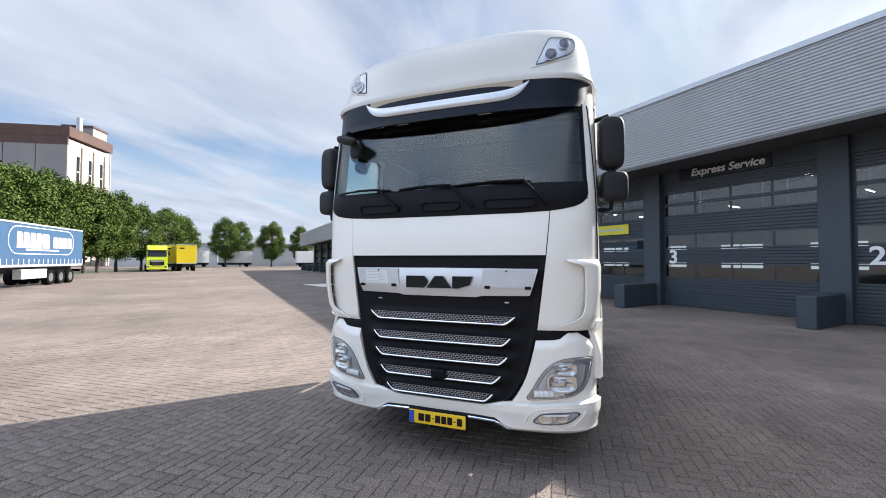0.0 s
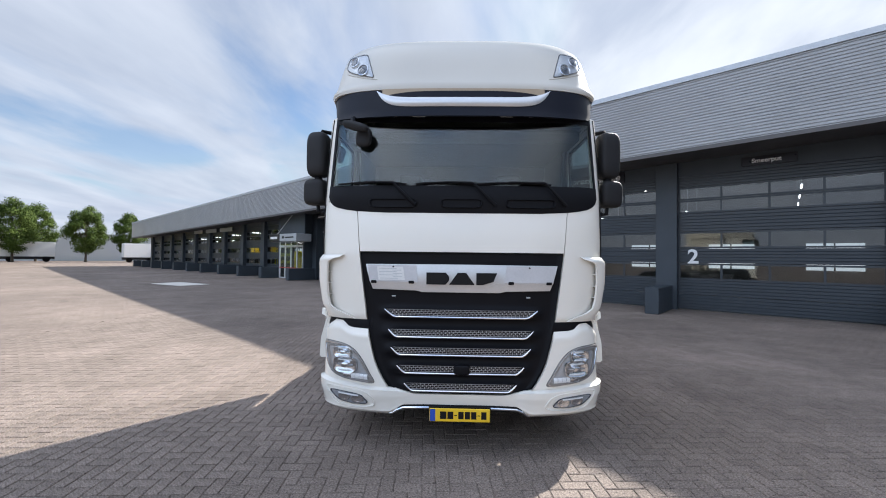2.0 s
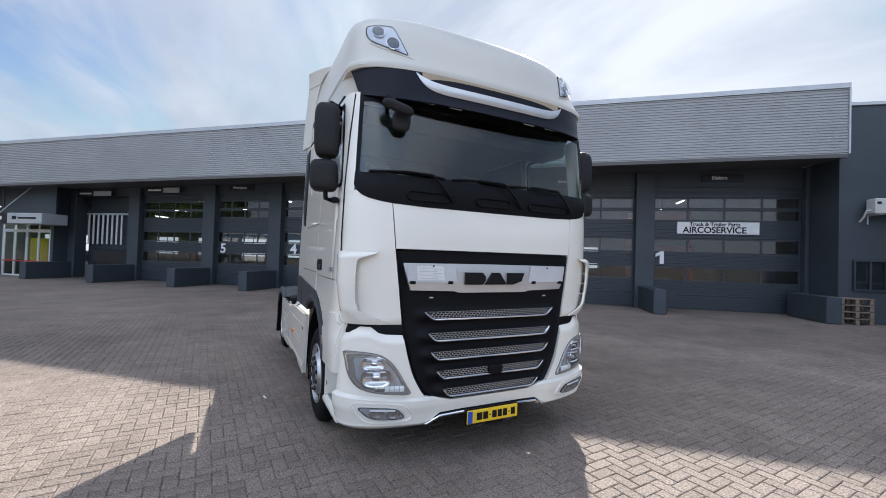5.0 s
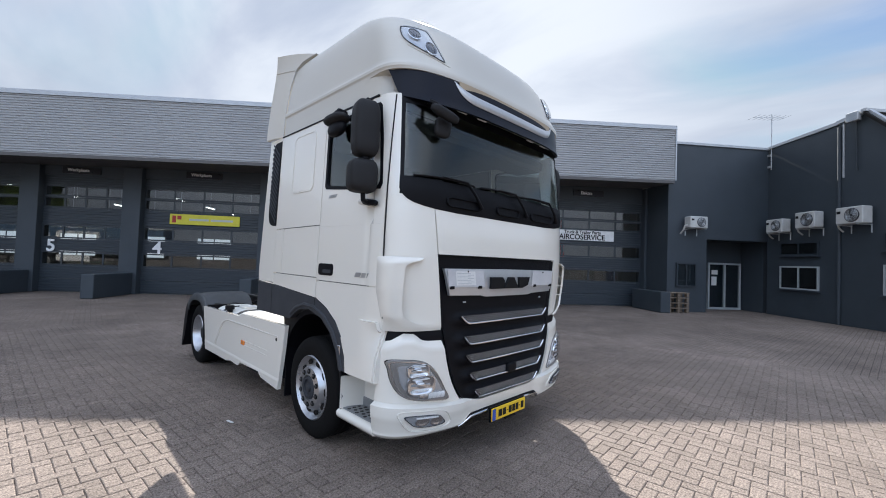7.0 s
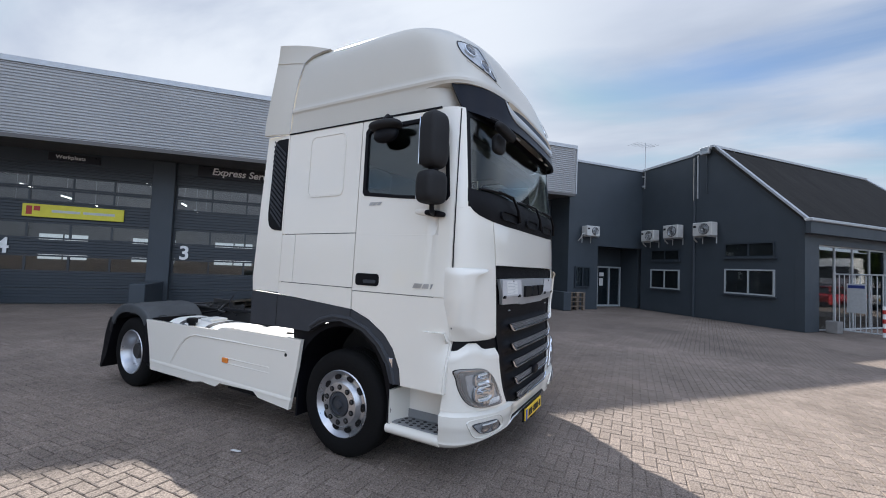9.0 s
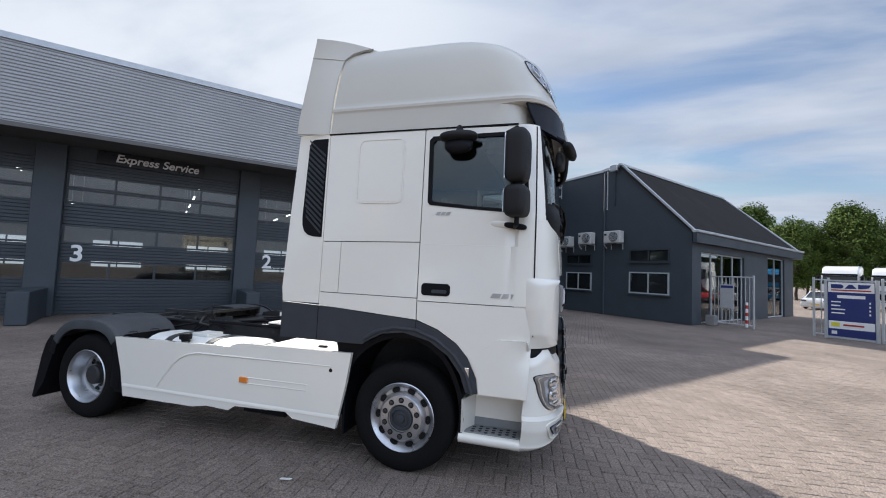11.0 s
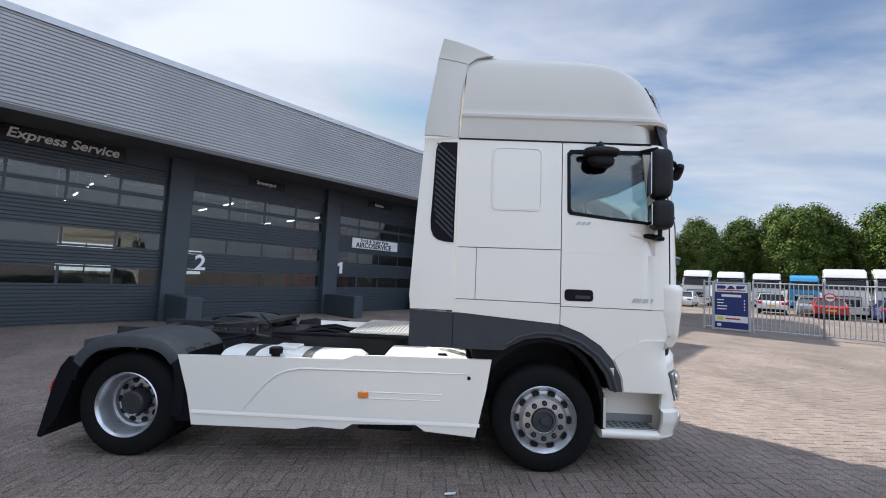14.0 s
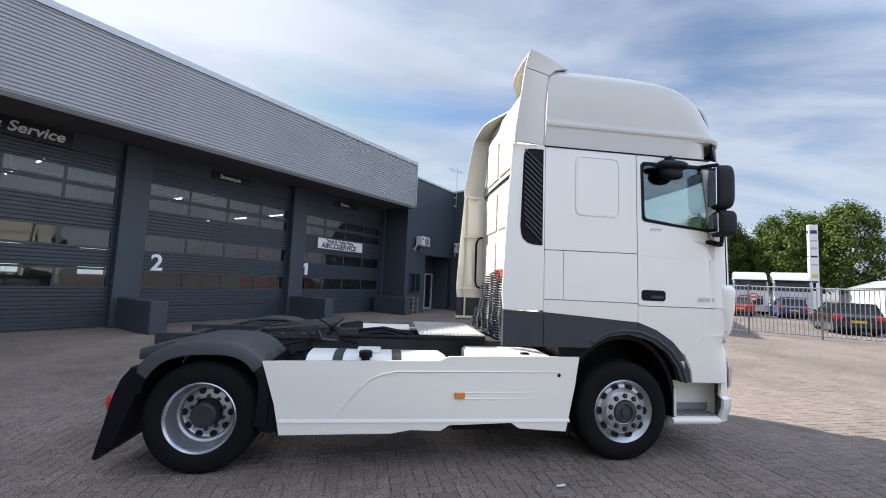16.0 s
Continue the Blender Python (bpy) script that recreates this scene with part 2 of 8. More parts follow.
ROOF_FELT = material("dark_bitumen_roof", (0.034, 0.031, 0.028), 0.9, color2=(0.014, 0.013, 0.012), scale=0.9, fine=9, bump=0.5, stretch=(7, 0.6, 0.6), spec=0.15)
FRAME_GREY = material("weathered_pale_frame", (0.40, 0.43, 0.44), 0.5)
FRAME_WHITE = material("white_window_frame", (0.62, 0.64, 0.65), 0.45)
GALV = material("galvanised_steel", (0.52, 0.54, 0.55), 0.5, 0.4, color2=(0.42, 0.435, 0.445), scale=14)
LEAF = material("tree_leaf", (0.105, 0.148, 0.030), 0.7, color2=(0.042, 0.070, 0.014), island=0.5, scale=0.5, fine=9, spec=0.12)
BARK = material("bark", (0.09, 0.07, 0.05), 0.9, color2=(0.05, 0.04, 0.03), bump=0.6, scale=9, fine=30)
LAMP_TRAY = material("pale_lamp_tray", (0.50, 0.52, 0.54), 0.22, 0.5)
LAMP_GREY = material("warm_grey_lamp_bezel", (0.26, 0.245, 0.23), 0.34, 0.35)
LAMP_CLEAR = material("clear_ribbed_lamp_block", (0.86, 0.86, 0.85), 0.12, coat=0.8)
TUBE_LIGHT = material("fluorescent_tube", (0.9, 0.9, 0.9), 0.5, emit=(1, 0.98, 0.92), emit_strength=6)
# these panes glow by emission, in place of daylight behind them
WINDOW_GLOW = material("glowing_rear_window", (0.8, 0.85, 0.9), 0.5, emit=(0.9, 0.96, 1.0), emit_strength=0.35)
HALL_WALL = material("pale_hall_wall", (0.24, 0.24, 0.235), 0.8, color2=(0.18, 0.18, 0.175), scale=2)
HALL_FLOOR = material("hall_floor", (0.20, 0.21, 0.21), 0.5, color2=(0.15, 0.155, 0.155))
RED_PAINT = material("red_machine_paint", (0.42, 0.03, 0.025), 0.4)
TIMBER = material("pallet_timber", (0.22, 0.17, 0.12), 0.85, color2=(0.13, 0.10, 0.08), stretch=(1, 6, 6))

# ---------------------------------------------------------------- mesh helpers


def finish(name, bm, mat, parent=None, label="", angle=35, smooth=True):
    bmesh.ops.remove_doubles(bm, verts=bm.verts, dist=1e-5)
    bmesh.ops.recalc_face_normals(bm, faces=bm.faces)
    me = bpy.data.meshes.new(name)
    bm.to_mesh(me)
    bm.free()
    if smooth and len(me.polygons):
        me.polygons.foreach_set("use_smooth", [True] * len(me.polygons))
        me.set_sharp_from_angle(angle=radians(angle))
    me.materials.append(mat)
    ob = new(name, me)
    if parent:
        ob.parent = parent
    if label:
        ob["label"] = label
    return ob


def part(name, bm, mat, parent, label="", angle=35):
    """One mesh object under a thing or under a part."""
    return finish(name, bm, mat, parent, label, angle)


def thing(name, label, category, group="", kind="", at=None):
    ob = new(name)
    ob.empty_display_size = 0.3
    if at is not None:
        ob.matrix_world = at
    return tagged(ob, label, category, group, kind)


def box(bm, lo, hi, bevel=0.0, m=None, seg=1):
    lo, hi = Vector(lo), Vector(hi)
    c, s = (lo + hi) / 2, hi - lo
    r = bmesh.ops.create_cube(bm, size=1.0, matrix=(m or Matrix()) @ Matrix.Translation(c) @ Matrix.Diagonal((*s, 1)))
    if bevel:
        es = list({e for v in r["verts"] for e in v.link_edges})
        bmesh.ops.bevel(bm, geom=es, offset=bevel, segments=seg, affect="EDGES", profile=0.5)
    return bm


def boxes(*items, bevel=0.0):
    bm = bmesh.new()
    for lo, hi in items:
        box(bm, lo, hi, bevel)
    return bm


def prism(bm, pts, axis, a, b):
    """Polygon pts extruded along an axis from a to b. axis x: pts are (y, z); y: (x, z); z: (x, y)."""
    def at(p, t):
        return {"x": (t, p[0], p[1]), "y": (p[0], t, p[1]), "z": (p[0], p[1], t)}[axis]
    va = [bm.verts.new(at(p, a)) for p in pts]
    vb = [bm.verts.new(at(p, b)) for p in pts]
    bm.faces.new(va)
    bm.faces.new(vb)
    for i in range(len(pts)):
        j = (i + 1) % len(pts)
        bm.faces.new((va[i], va[j], vb[j], vb[i]))
    return bm


def ring_prism(bm, outer, inner, axis, a, b):
    """A frame between two loops of the same length, extruded."""
    def at(p, t):
        return {"x": (t, p[0], p[1]), "y": (p[0], t, p[1]), "z": (p[0], p[1], t)}[axis]
    loops = [[bm.verts.new(at(p, t)) for p in loop] for loop in (outer, inner) for t in (a, b)]
    oa, ob_, ia, ib = loops
    n = len(outer)
    for i in range(n):
        j = (i + 1) % n
        for q in ((oa[i], oa[j], ia[j], ia[i]), (ob_[i], ob_[j], ib[j], ib[i]), (oa[i], oa[j], ob_[j], ob_[i]), (ia[i], ia[j], ib[j], ib[i])):
            bm.faces.new(q)
    return bm


def tube(bm, pts, r, seg=8, closed=False):
    pts = [Vector(p) for p in pts]
    rings, up = [], None
    for i, p in enumerate(pts):
        t = (pts[min(i + 1, len(pts) - 1)] - pts[max(i - 1, 0)]).normalized()
        if up is None:
            up = Vector((0, 0, 1)) if abs(t.z) < 0.9 else Vector((1, 0, 0))
        side = t.cross(up).normalized()
        up = side.cross(t).normalized()
        rr = r[i] if isinstance(r, (list, tuple)) else r
        rings.append([bm.verts.new(p + (side * math.cos(a) + up * math.sin(a)) * rr) for a in [2 * math.pi * k / seg for k in range(seg)]])
    for a, b in zip(rings, rings[1:]):
        for k in range(seg):
            bm.faces.new((a[k], a[(k + 1) % seg], b[(k + 1) % seg], b[k]))
    if not closed:
        bm.faces.new(rings[0][::-1])
        bm.faces.new(rings[-1])
    return bm


def lathe(bm, profile, c, seg=48, axis="x"):
    """Rings of (radius, offset along the axis) round c."""
    rings = []
    for r, o in profile:
        ring = []
        for k in range(seg):
            a = 2 * math.pi * k / seg
            u, v = r * math.cos(a), r * math.sin(a)
            ring.append(bm.verts.new((c[0] + o, c[1] + u, c[2] + v) if axis == "x" else (c[0] + u, c[1] + o, c[2] + v) if axis == "y" else (c[0] + u, c[1] + v, c[2] + o)))
        rings.append(ring)
    for a, b in zip(rings, rings[1:]):
        for k in range(seg):
            bm.faces.new((a[k], a[(k + 1) % seg], b[(k + 1) % seg], b[k]))
    return rings


def grid_slab(bm, outer, inner):
    """A slab between two grids of points with the same size (rows of columns)."""
    def lay(rows):
        return [[bm.verts.new(p) for p in row] for row in rows]
    o, i = lay(outer), lay(inner)
    h, w = len(o), len(o[0])
    for a in range(h - 1):
        for b in range(w - 1):
            bm.faces.new((o[a][b], o[a][b + 1], o[a + 1][b + 1], o[a + 1][b]))
            bm.faces.new((i[a][b], i[a + 1][b], i[a + 1][b + 1], i[a][b + 1]))
    for b in range(w - 1):
        bm.faces.new((o[0][b], i[0][b], i[0][b + 1], o[0][b + 1]))
        bm.faces.new((o[-1][b], o[-1][b + 1], i[-1][b + 1], i[-1][b]))
    for a in range(h - 1):
        bm.faces.new((o[a][0], o[a + 1][0], i[a + 1][0], i[a][0]))
        bm.faces.new((o[a][-1], i[a][-1], i[a + 1][-1], o[a + 1][-1]))
    return bm


def lerp_table(table, z):
    for (z0, a), (z1, b) in zip(table, table[1:]):
        if z <= z1:
            t = max(0.0, (z - z0) / (z1 - z0))
            return a + (b - a) * t
    return table[-1][1]


def text_part(name, words, size, m, mat, parent, depth=0.01, align="LEFT", shear=0.0, bold=0.0):
    cu = bpy.data.curves.new(name, "FONT")
    cu.body, cu.size, cu.extrude, cu.align_x, cu.shear, cu.offset = words, size, depth, align, shear, bold
    tmp = bpy.data.objects.new(name, cu)
    scene.collection.objects.link(tmp)
    me = bpy.data.meshes.new_from_object(tmp.evaluated_get(bpy.context.evaluated_depsgraph_get()))
    bpy.data.objects.remove(tmp)
    bpy.data.curves.remove(cu)
    me.transform(m)
    me.materials.clear()
    me.materials.append(mat)
    ob = new(name, me)
    ob.parent = parent
    return ob

# ---------------------------------------------------------------- the yard
# workshop frame: x along the facade, y into the building, z up
HALL = pose(8.212, 10.93, 0, 0, 0, -39.0)
PAVE_TURN = 4.0


def paver_material(name, kind="field"):
    far = kind == "far"
    m = material(name, (0.232, 0.188, 0.158), 0.88, color2=(0.148, 0.119, 0.099), scale=1.3, fine=75, bump=0.7,
                 island=0.19 if kind == "field" else 0.0, rand=0.19 if kind == "one" else 0.0, spec=0.25)
    nt = m.node_tree
    N, L = nt.nodes, nt.links
    p = N["Principled BSDF"]
    src = p.inputs["Base Color"].links[0].from_socket
    tc = N.new("ShaderNodeTexCoord")
    # broad stains and tyre dirt
    st = N.new("ShaderNodeTexNoise"); st.inputs["Scale"].default_value = 0.22; st.inputs["Detail"].default_value = 8
    st.inputs["Roughness"].default_value = 0.62
    L.new(tc.outputs["Object"], st.inputs["Vector"])
    r = N.new("ShaderNodeMapRange")
    r.inputs["From Min"].default_value, r.inputs["From Max"].default_value = 0.35, 0.65
    r.inputs["To Min"].default_value, r.inputs["To Max"].default_value = 0.70, 1.14
    L.new(st.outputs["Fac"], r.inputs["Value"])
    sp = N.new("ShaderNodeTexNoise"); sp.inputs["Scale"].default_value = 62; sp.inputs["Detail"].default_value = 5; sp.inputs["Roughness"].default_value = 0.75
    L.new(tc.outputs["Object"], sp.inputs["Vector"])
    r2 = N.new("ShaderNodeMapRange")
    r2.inputs["From Min"].default_value, r2.inputs["From Max"].default_value = 0.3, 0.7
    r2.inputs["To Min"].default_value, r2.inputs["To Max"].default_value = 0.15, 1.95
    L.new(sp.outputs["Fac"], r2.inputs["Value"])
    mu = N.new("ShaderNodeMath"); mu.operation = "MULTIPLY"
    L.new(r.outputs[0], mu.inputs[0]); L.new(r2.outputs[0], mu.inputs[1])
    mix = N.new("ShaderNodeVectorMath"); mix.operation = "SCALE"
    L.new(src, mix.inputs[0]); L.new(mu.outputs[0], mix.inputs["Scale"])
    L.new(mix.outputs[0], p.inputs["Base Color"])
    if far:
        br = N.new("ShaderNodeTexBrick")
        br.inputs["Scale"].default_value = 1.0
        br.inputs["Mortar Size"].default_value = 0.006
        br.inputs["Brick Width"].default_value, br.inputs["Row Height"].default_value = 0.21, 0.105
        br.inputs["Color1"].default_value, br.inputs["Color2"].default_value = (1.05, 1.04, 1.03, 1), (0.92, 0.92, 0.93, 1)
        br.inputs["Mortar"].default_value = (0.5, 0.48, 0.46, 1)
        mp = N.new("ShaderNodeMapping"); mp.inputs["Rotation"].default_value = (0, 0, radians(PAVE_TURN))
        L.new(tc.outputs["Object"], mp.inputs[0]); L.new(mp.outputs[0], br.inputs["Vector"])
        m2 = N.new("ShaderNodeVectorMath"); m2.operation = "MULTIPLY"
        L.new(mix.outputs[0], m2.inputs[0]); L.new(br.outputs["Color"], m2.inputs[1])
        L.new(m2.outputs[0], p.inputs["Base Color"])
    return m


PAVER = paver_material("concrete_paver")
PAVER_ONE = paver_material("single_paver", "one")
PAVER_FAR = paver_material("paving_far", "far")


def dip(x, y):
    """The yard sinks a little towards a drain under the driven axle."""
    d = math.hypot(x + 0.4, y - 5.7) / 4.6
    return -0.078 * (1 - d * d * (3 - 2 * d)) if d < 1 else 0.0


def build_ground():
    """One sheet to the horizon, fine where the yard sinks."""
    bm = bmesh.new()
    R = 1500.0
    xs = [-R, -300, -80, -30] + [-14 + k * 0.7 for k in range(41)] + [30, 80, 300, R]
    vs = [[bm.verts.new((x, y, -0.009 + dip(x, y))) for x in xs] for y in xs]
    for a, b in zip(vs, vs[1:]):
        for k in range(len(xs) - 1):
            bm.faces.new((a[k], a[k + 1], b[k + 1], b[k]))
    tagged(finish("ground", bm, PAVER_FAR), "brown-grey concrete block paving of the truck yard", "ground", kind="structure")


build_ground()

# ---------------------------------------------------------------- workshop
TOP0, TOPK, BOT0, BOTK = 7.6, 0.0205, 5.4, 0.018
FASCIA_R, FASCIA_L, OUT = 10.55, -67.0, -2.16


def top_z(u):
    return TOP0 + TOPK * (u - FASCIA_R)


def bot_z(u):
    return BOT0 + BOTK * (u - FASCIA_R)


PILLARS = [10.85, 5.15, -0.62, -6.0, -11.2, -14.9, -19.5, -23.7, -27.8, -31.8, -35.9, -40.2, -44.1, -48.3, -52.5, -56.7, -60.9, -65.1]


def build_fascia():
    f = thing("roof_fascia", "grey horizontally ribbed metal fascia along the workshop roof", "fascia", kind="structure", at=HALL)
    bm = bmesh.new()
    n = 23
    prof = []
    for i in range(n):
        for du, k in ((0.0, 0.0), (0.30, 0.0), (0.45, 0.022), (0.85, 0.022)):
            prof.append(((i + du) / n, k))
    prof.append((1.0, 0.0))
    ends = []
    for u in (FASCIA_L, FASCIA_R):
        ends.append([bm.verts.new((u, OUT - k, bot_z(u) + t * (top_z(u) - bot_z(u) - 0.1))) for t, k in prof])
    for i in range(len(prof) - 1):
        bm.faces.new((ends[0][i], ends[1][i], ends[1][i + 1], ends[0][i + 1]))
    part("cladding", bm, FASCIA, f, angle=20)
    bm = bmesh.new()
    prism(bm, [(FASCIA_L, top_z(FASCIA_L) - 0.1), (FASCIA_R + 0.04, top_z(FASCIA_R) - 0.1), (FASCIA_R + 0.04, top_z(FASCIA_R) + 0.06), (FASCIA_L, top_z(FASCIA_L) + 0.06)], "y", OUT - 0.06, OUT + 0.3)
    prism(bm, [(FASCIA_R, bot_z(FASCIA_R)), (FASCIA_R + 0.05, bot_z(FASCIA_R)), (FASCIA_R + 0.05, top_z(FASCIA_R) - 0.09), (FASCIA_R, top_z(FASCIA_R) - 0.09)], "y", OUT - 0.05, OUT + 0.05)
    part("edge_trim", bm, TRIM_LIGHT, f, "pale metal edge trim")
    bm = bmesh.new()
    prism(bm, [(FASCIA_L, bot_z(FASCIA_L) - 0.12), (FASCIA_R, bot_z(FASCIA_R) - 0.12), (FASCIA_R, bot_z(FASCIA_R) - 0.003), (FASCIA_L, bot_z(FASCIA_L) - 0.003)], "y", OUT - 0.02, 0.1)
    for v in bm.verts:
        v.co.z += 0.17 if v.co.y > 0 else 0.0
    part("soffit", bm, SOFFIT, f, "grey-brown soffit")
    bm = bmesh.new()
    prism(bm, [(OUT + 0.02, bot_z(FASCIA_R)), (0.25, bot_z(FASCIA_R)), (0.25, top_z(FASCIA_R) - 0.1), (OUT + 0.02, top_z(FASCIA_R) - 0.1)], "x", FASCIA_R - 0.05, FASCIA_R)
    part("end_cladding", bm, FASCIA, f)
    r = thing("workshop_roof", "flat grey roof deck of the long workshop", "roof", kind="structure", at=HALL)
    bm = bmesh.new()
    prism(bm, [(FASCIA_L, top_z(FASCIA_L) - 0.25), (FASCIA_R, top_z(FASCIA_R) - 0.25), (FASCIA_R, top_z(FASCIA_R) - 0.1), (FASCIA_L, top_z(FASCIA_L) - 0.1)], "y", OUT + 0.02, 24)
    box(bm, (FASCIA_R + 0.002, -0.5, 7.2), (11.6, 24, 7.36))
    part("roof_deck", bm, ROOF_FELT, r)


build_fascia()


def build_pillar(u, i):
    p = thing("workshop_pillar", "dark slate-painted pillar with a low buttress block between workshop doors", "pillar", "workshop pillars", "structure", HALL)
    w = 0.34
    top = bot_z(u) + 0.0
    part("shaft", boxes(((u - w, -0.28, 0), (u + w, 0.32, top)), bevel=0.01), WALL_DARK, p)
    ub = min(u, 10.16)
    part("buttress", boxes(((ub - 0.21, -2.3, 0), (ub + 0.21, -0.285, 0.84)), bevel=0.02), WALL_DARK, p)


for i, u in enumerate(PILLARS):
    build_pillar(u, i)

ROWS_Z = [("solid", 0.02, 0.53), ("solid", 0.54, 1.05), ("glass", 1.06, 1.64), ("solid", 1.65, 2.15), ("glass", 2.16, 2.74), ("solid", 2.75, 3.39), ("glass", 3.40, 3.86), ("glass", 3.87, 4.33), ("solid", 4.34, 4.72)]


def rib_panel(bm, u0, u1, z0, z1, y):
    n = max(2, round((z1 - z0) / 0.105))
    pts = []
    for i in range(n):
        a, b = z0 + (z1 - z0) * i / n, z0 + (z1 - z0) * (i + 1) / n
        pts += [(y, a + 0.012), (y, b - 0.012), (y + 0.012, b)]
    loop = [(y + 0.012, z0)] + pts + [(y + 0.05, z1), (y + 0.05, z0)]
    prism(bm, loop, "x", u0, u1)


def sectional_door(u0, u1, name, label, rows=ROWS_Z, panes=4, y=0.0, scale=1.0):
    d = thing(name, label, "workshop door", "sectional workshop doors", "structure", HALL)
    for kind, z0, z1 in rows:
        z0, z1 = z0 * scale, z1 * scale
        if kind == "solid":
            bm = bmesh.new()
            rib_panel(bm, u0, u1, z0, z1, y)
            part("door_section", bm, DOOR_DARK, d)
        else:
            bm = bmesh.new()
            step = (u1 - u0) / panes
            for t in (z0, z1 - 0.06):
                box(bm, (u0, y, t), (u1, y + 0.05, t + 0.06))
            for k in range(panes + 1):
                c = min(max(u0 + k * step, u0 + 0.032), u1 - 0.032)
                box(bm, (c - 0.032, y + 0.002, z0 + 0.055), (c + 0.032, y + 0.048, z1 - 0.055))
            fr = part("window_frame", bm, DOOR_DARK, d)
            for k in range(panes):
                a, b = u0 + k * step + 0.028, u0 + (k + 1) * step - 0.028
                pn = part("pane", boxes(((a, y + 0.02, z0 + 0.055), (b, y + 0.026, z1 - 0.055))), PANE, fr)
                pn.visible_shadow = False
    return d


def wall_piece(name, label, items, mat=None, bevel=0.0):
    w = thing(name, label, "wall", kind="structure", at=HALL)
    part("wall_panel", boxes(*items, bevel=bevel), mat or WALL_DARK, w)
    return w


def bay_edges(i):
    return PILLARS[i + 1] + 0.34, PILLARS[i] - 0.34


HEAD = 4.72
for i in range(len(PILLARS) - 1):
    a, b = bay_edges(i)
    ht = min(HEAD, bot_z(a) - 0.35)
    wall_piece("wall_header", "dark slate-painted wall above a workshop door", [((a, -0.05, ht), (b, 0.2, bot_z(b) + 0.1))])
DOOR_LABEL = "dark grey ribbed sectional door with four rows of windows"
DOOR_BAYS = [0, 1, 2, 3, 4, 5, 8, 9, 10, 11, 12, 13, 14, 15, 16]
for k, i in enumerate(DOOR_BAYS):
    a, b = bay_edges(i)
    ht = min(HEAD, bot_z(a) - 0.35)
    sectional_door(a, b, "door_%d" % (k + 1), DOOR_LABEL, scale=ht / HEAD)


def build_hall():
    """The inside of the workshop, seen through the door windows."""
    fl = thing("workshop_floor", "smooth grey concrete workshop floor", "floor", kind="structure", at=HALL)
    part("slab", boxes(((FASCIA_L, 0.06, -0.2), (FASCIA_R + 0.6, 17.9, 0.004))), HALL_FLOOR, fl)
    w = thing("wall_back", "pale back wall of the workshop with bright windows", "wall", kind="structure", at=HALL)
    part("wall_panel", boxes(((FASCIA_L, 18, -0.1), (FASCIA_R + 0.6, 18.3, 7))), HALL_WALL, w)
    k = 0
    u = FASCIA_L + 3
    while u < FASCIA_R - 3:
        win = part("window", boxes(((u, 17.93, 1.2), (u + 2.6, 17.99, 2.9))), WINDOW_GLOW, w, "rear window glowing in place of daylight")
        part("bar", boxes(((u + 1.26, 17.9, 1.2), (u + 1.34, 17.925, 2.9)), ((u, 17.9, 1.95), (u + 1.255, 17.925, 2.03)), ((u + 1.345, 17.9, 1.95), (u + 2.6, 17.925, 2.03))), DOOR_DARK, win)
        u += 5.2
    for nm, x in (("wall_end_left", FASCIA_L - 0.2), ("wall_end_right", FASCIA_R + 0.65)):
        w = thing(nm, "plain end wall of the workshop", "wall", kind="structure", at=HALL)
        part("wall_panel", boxes(((x, 0.35, -0.1), (x + 0.25, 18.3, 5.4 if x < 0 else 7.19))), HALL_WALL, w)
    for r in range(5):
        for c in range(14):
            u, y = FASCIA_R - 2.2 - c * 5.2, 2.4 + r * 3.4
            l = thing("tube_lamp", "white fluorescent tube lamp under the workshop ceiling", "ceiling lamp", "workshop tube lamps", at=HALL @ pose(u, y, 5.0 + TOPK * (u - 10)))
            part("tube", boxes(((-0.018, -0.55, -0.014), (0.018, 0.55, 0.014)), bevel=0.005), TUBE_LIGHT, l)
            part("housing", boxes(((-0.05, -0.6, 0.02), (0.05, 0.6, 0.07)), bevel=0.01), FRAME_WHITE, l)
            part("hanger", boxes(((-0.01, -0.01, 0.07), (0.01, 0.01, 2.4))), GALV, l)


build_hall()


def facing(u, y, z):
    """Pose for writing on the facade, readable from the yard."""
    return pose(u, y, z, 90, 0, 0)


def number(txt, u, z, size, mat=SIGN_WHITE, y=-0.03):
    t = thing("door_number", "white numeral %s on a dark workshop door" % txt, "sign", "door numbers", at=HALL)
    text_part("numeral", txt, size * 1.05, facing(u, y, z), mat, t, 0.012, bold=0.014)


def board(u0, u1, z0, z1, y, mat, name, label, lines=(), shear=0.0, ink=SIGN_WHITE):
    t = thing(name, label, "sign", at=HALL)
    part("board", boxes(((u0, y - 0.05, z0), (u1, y, z1)), bevel=0.008), mat, t)
    for words, u, z, size in lines:
        text_part("lettering", words, size, facing(u, y - 0.056, z), ink, t, 0.004, shear=shear, bold=size * 0.022)
    return t


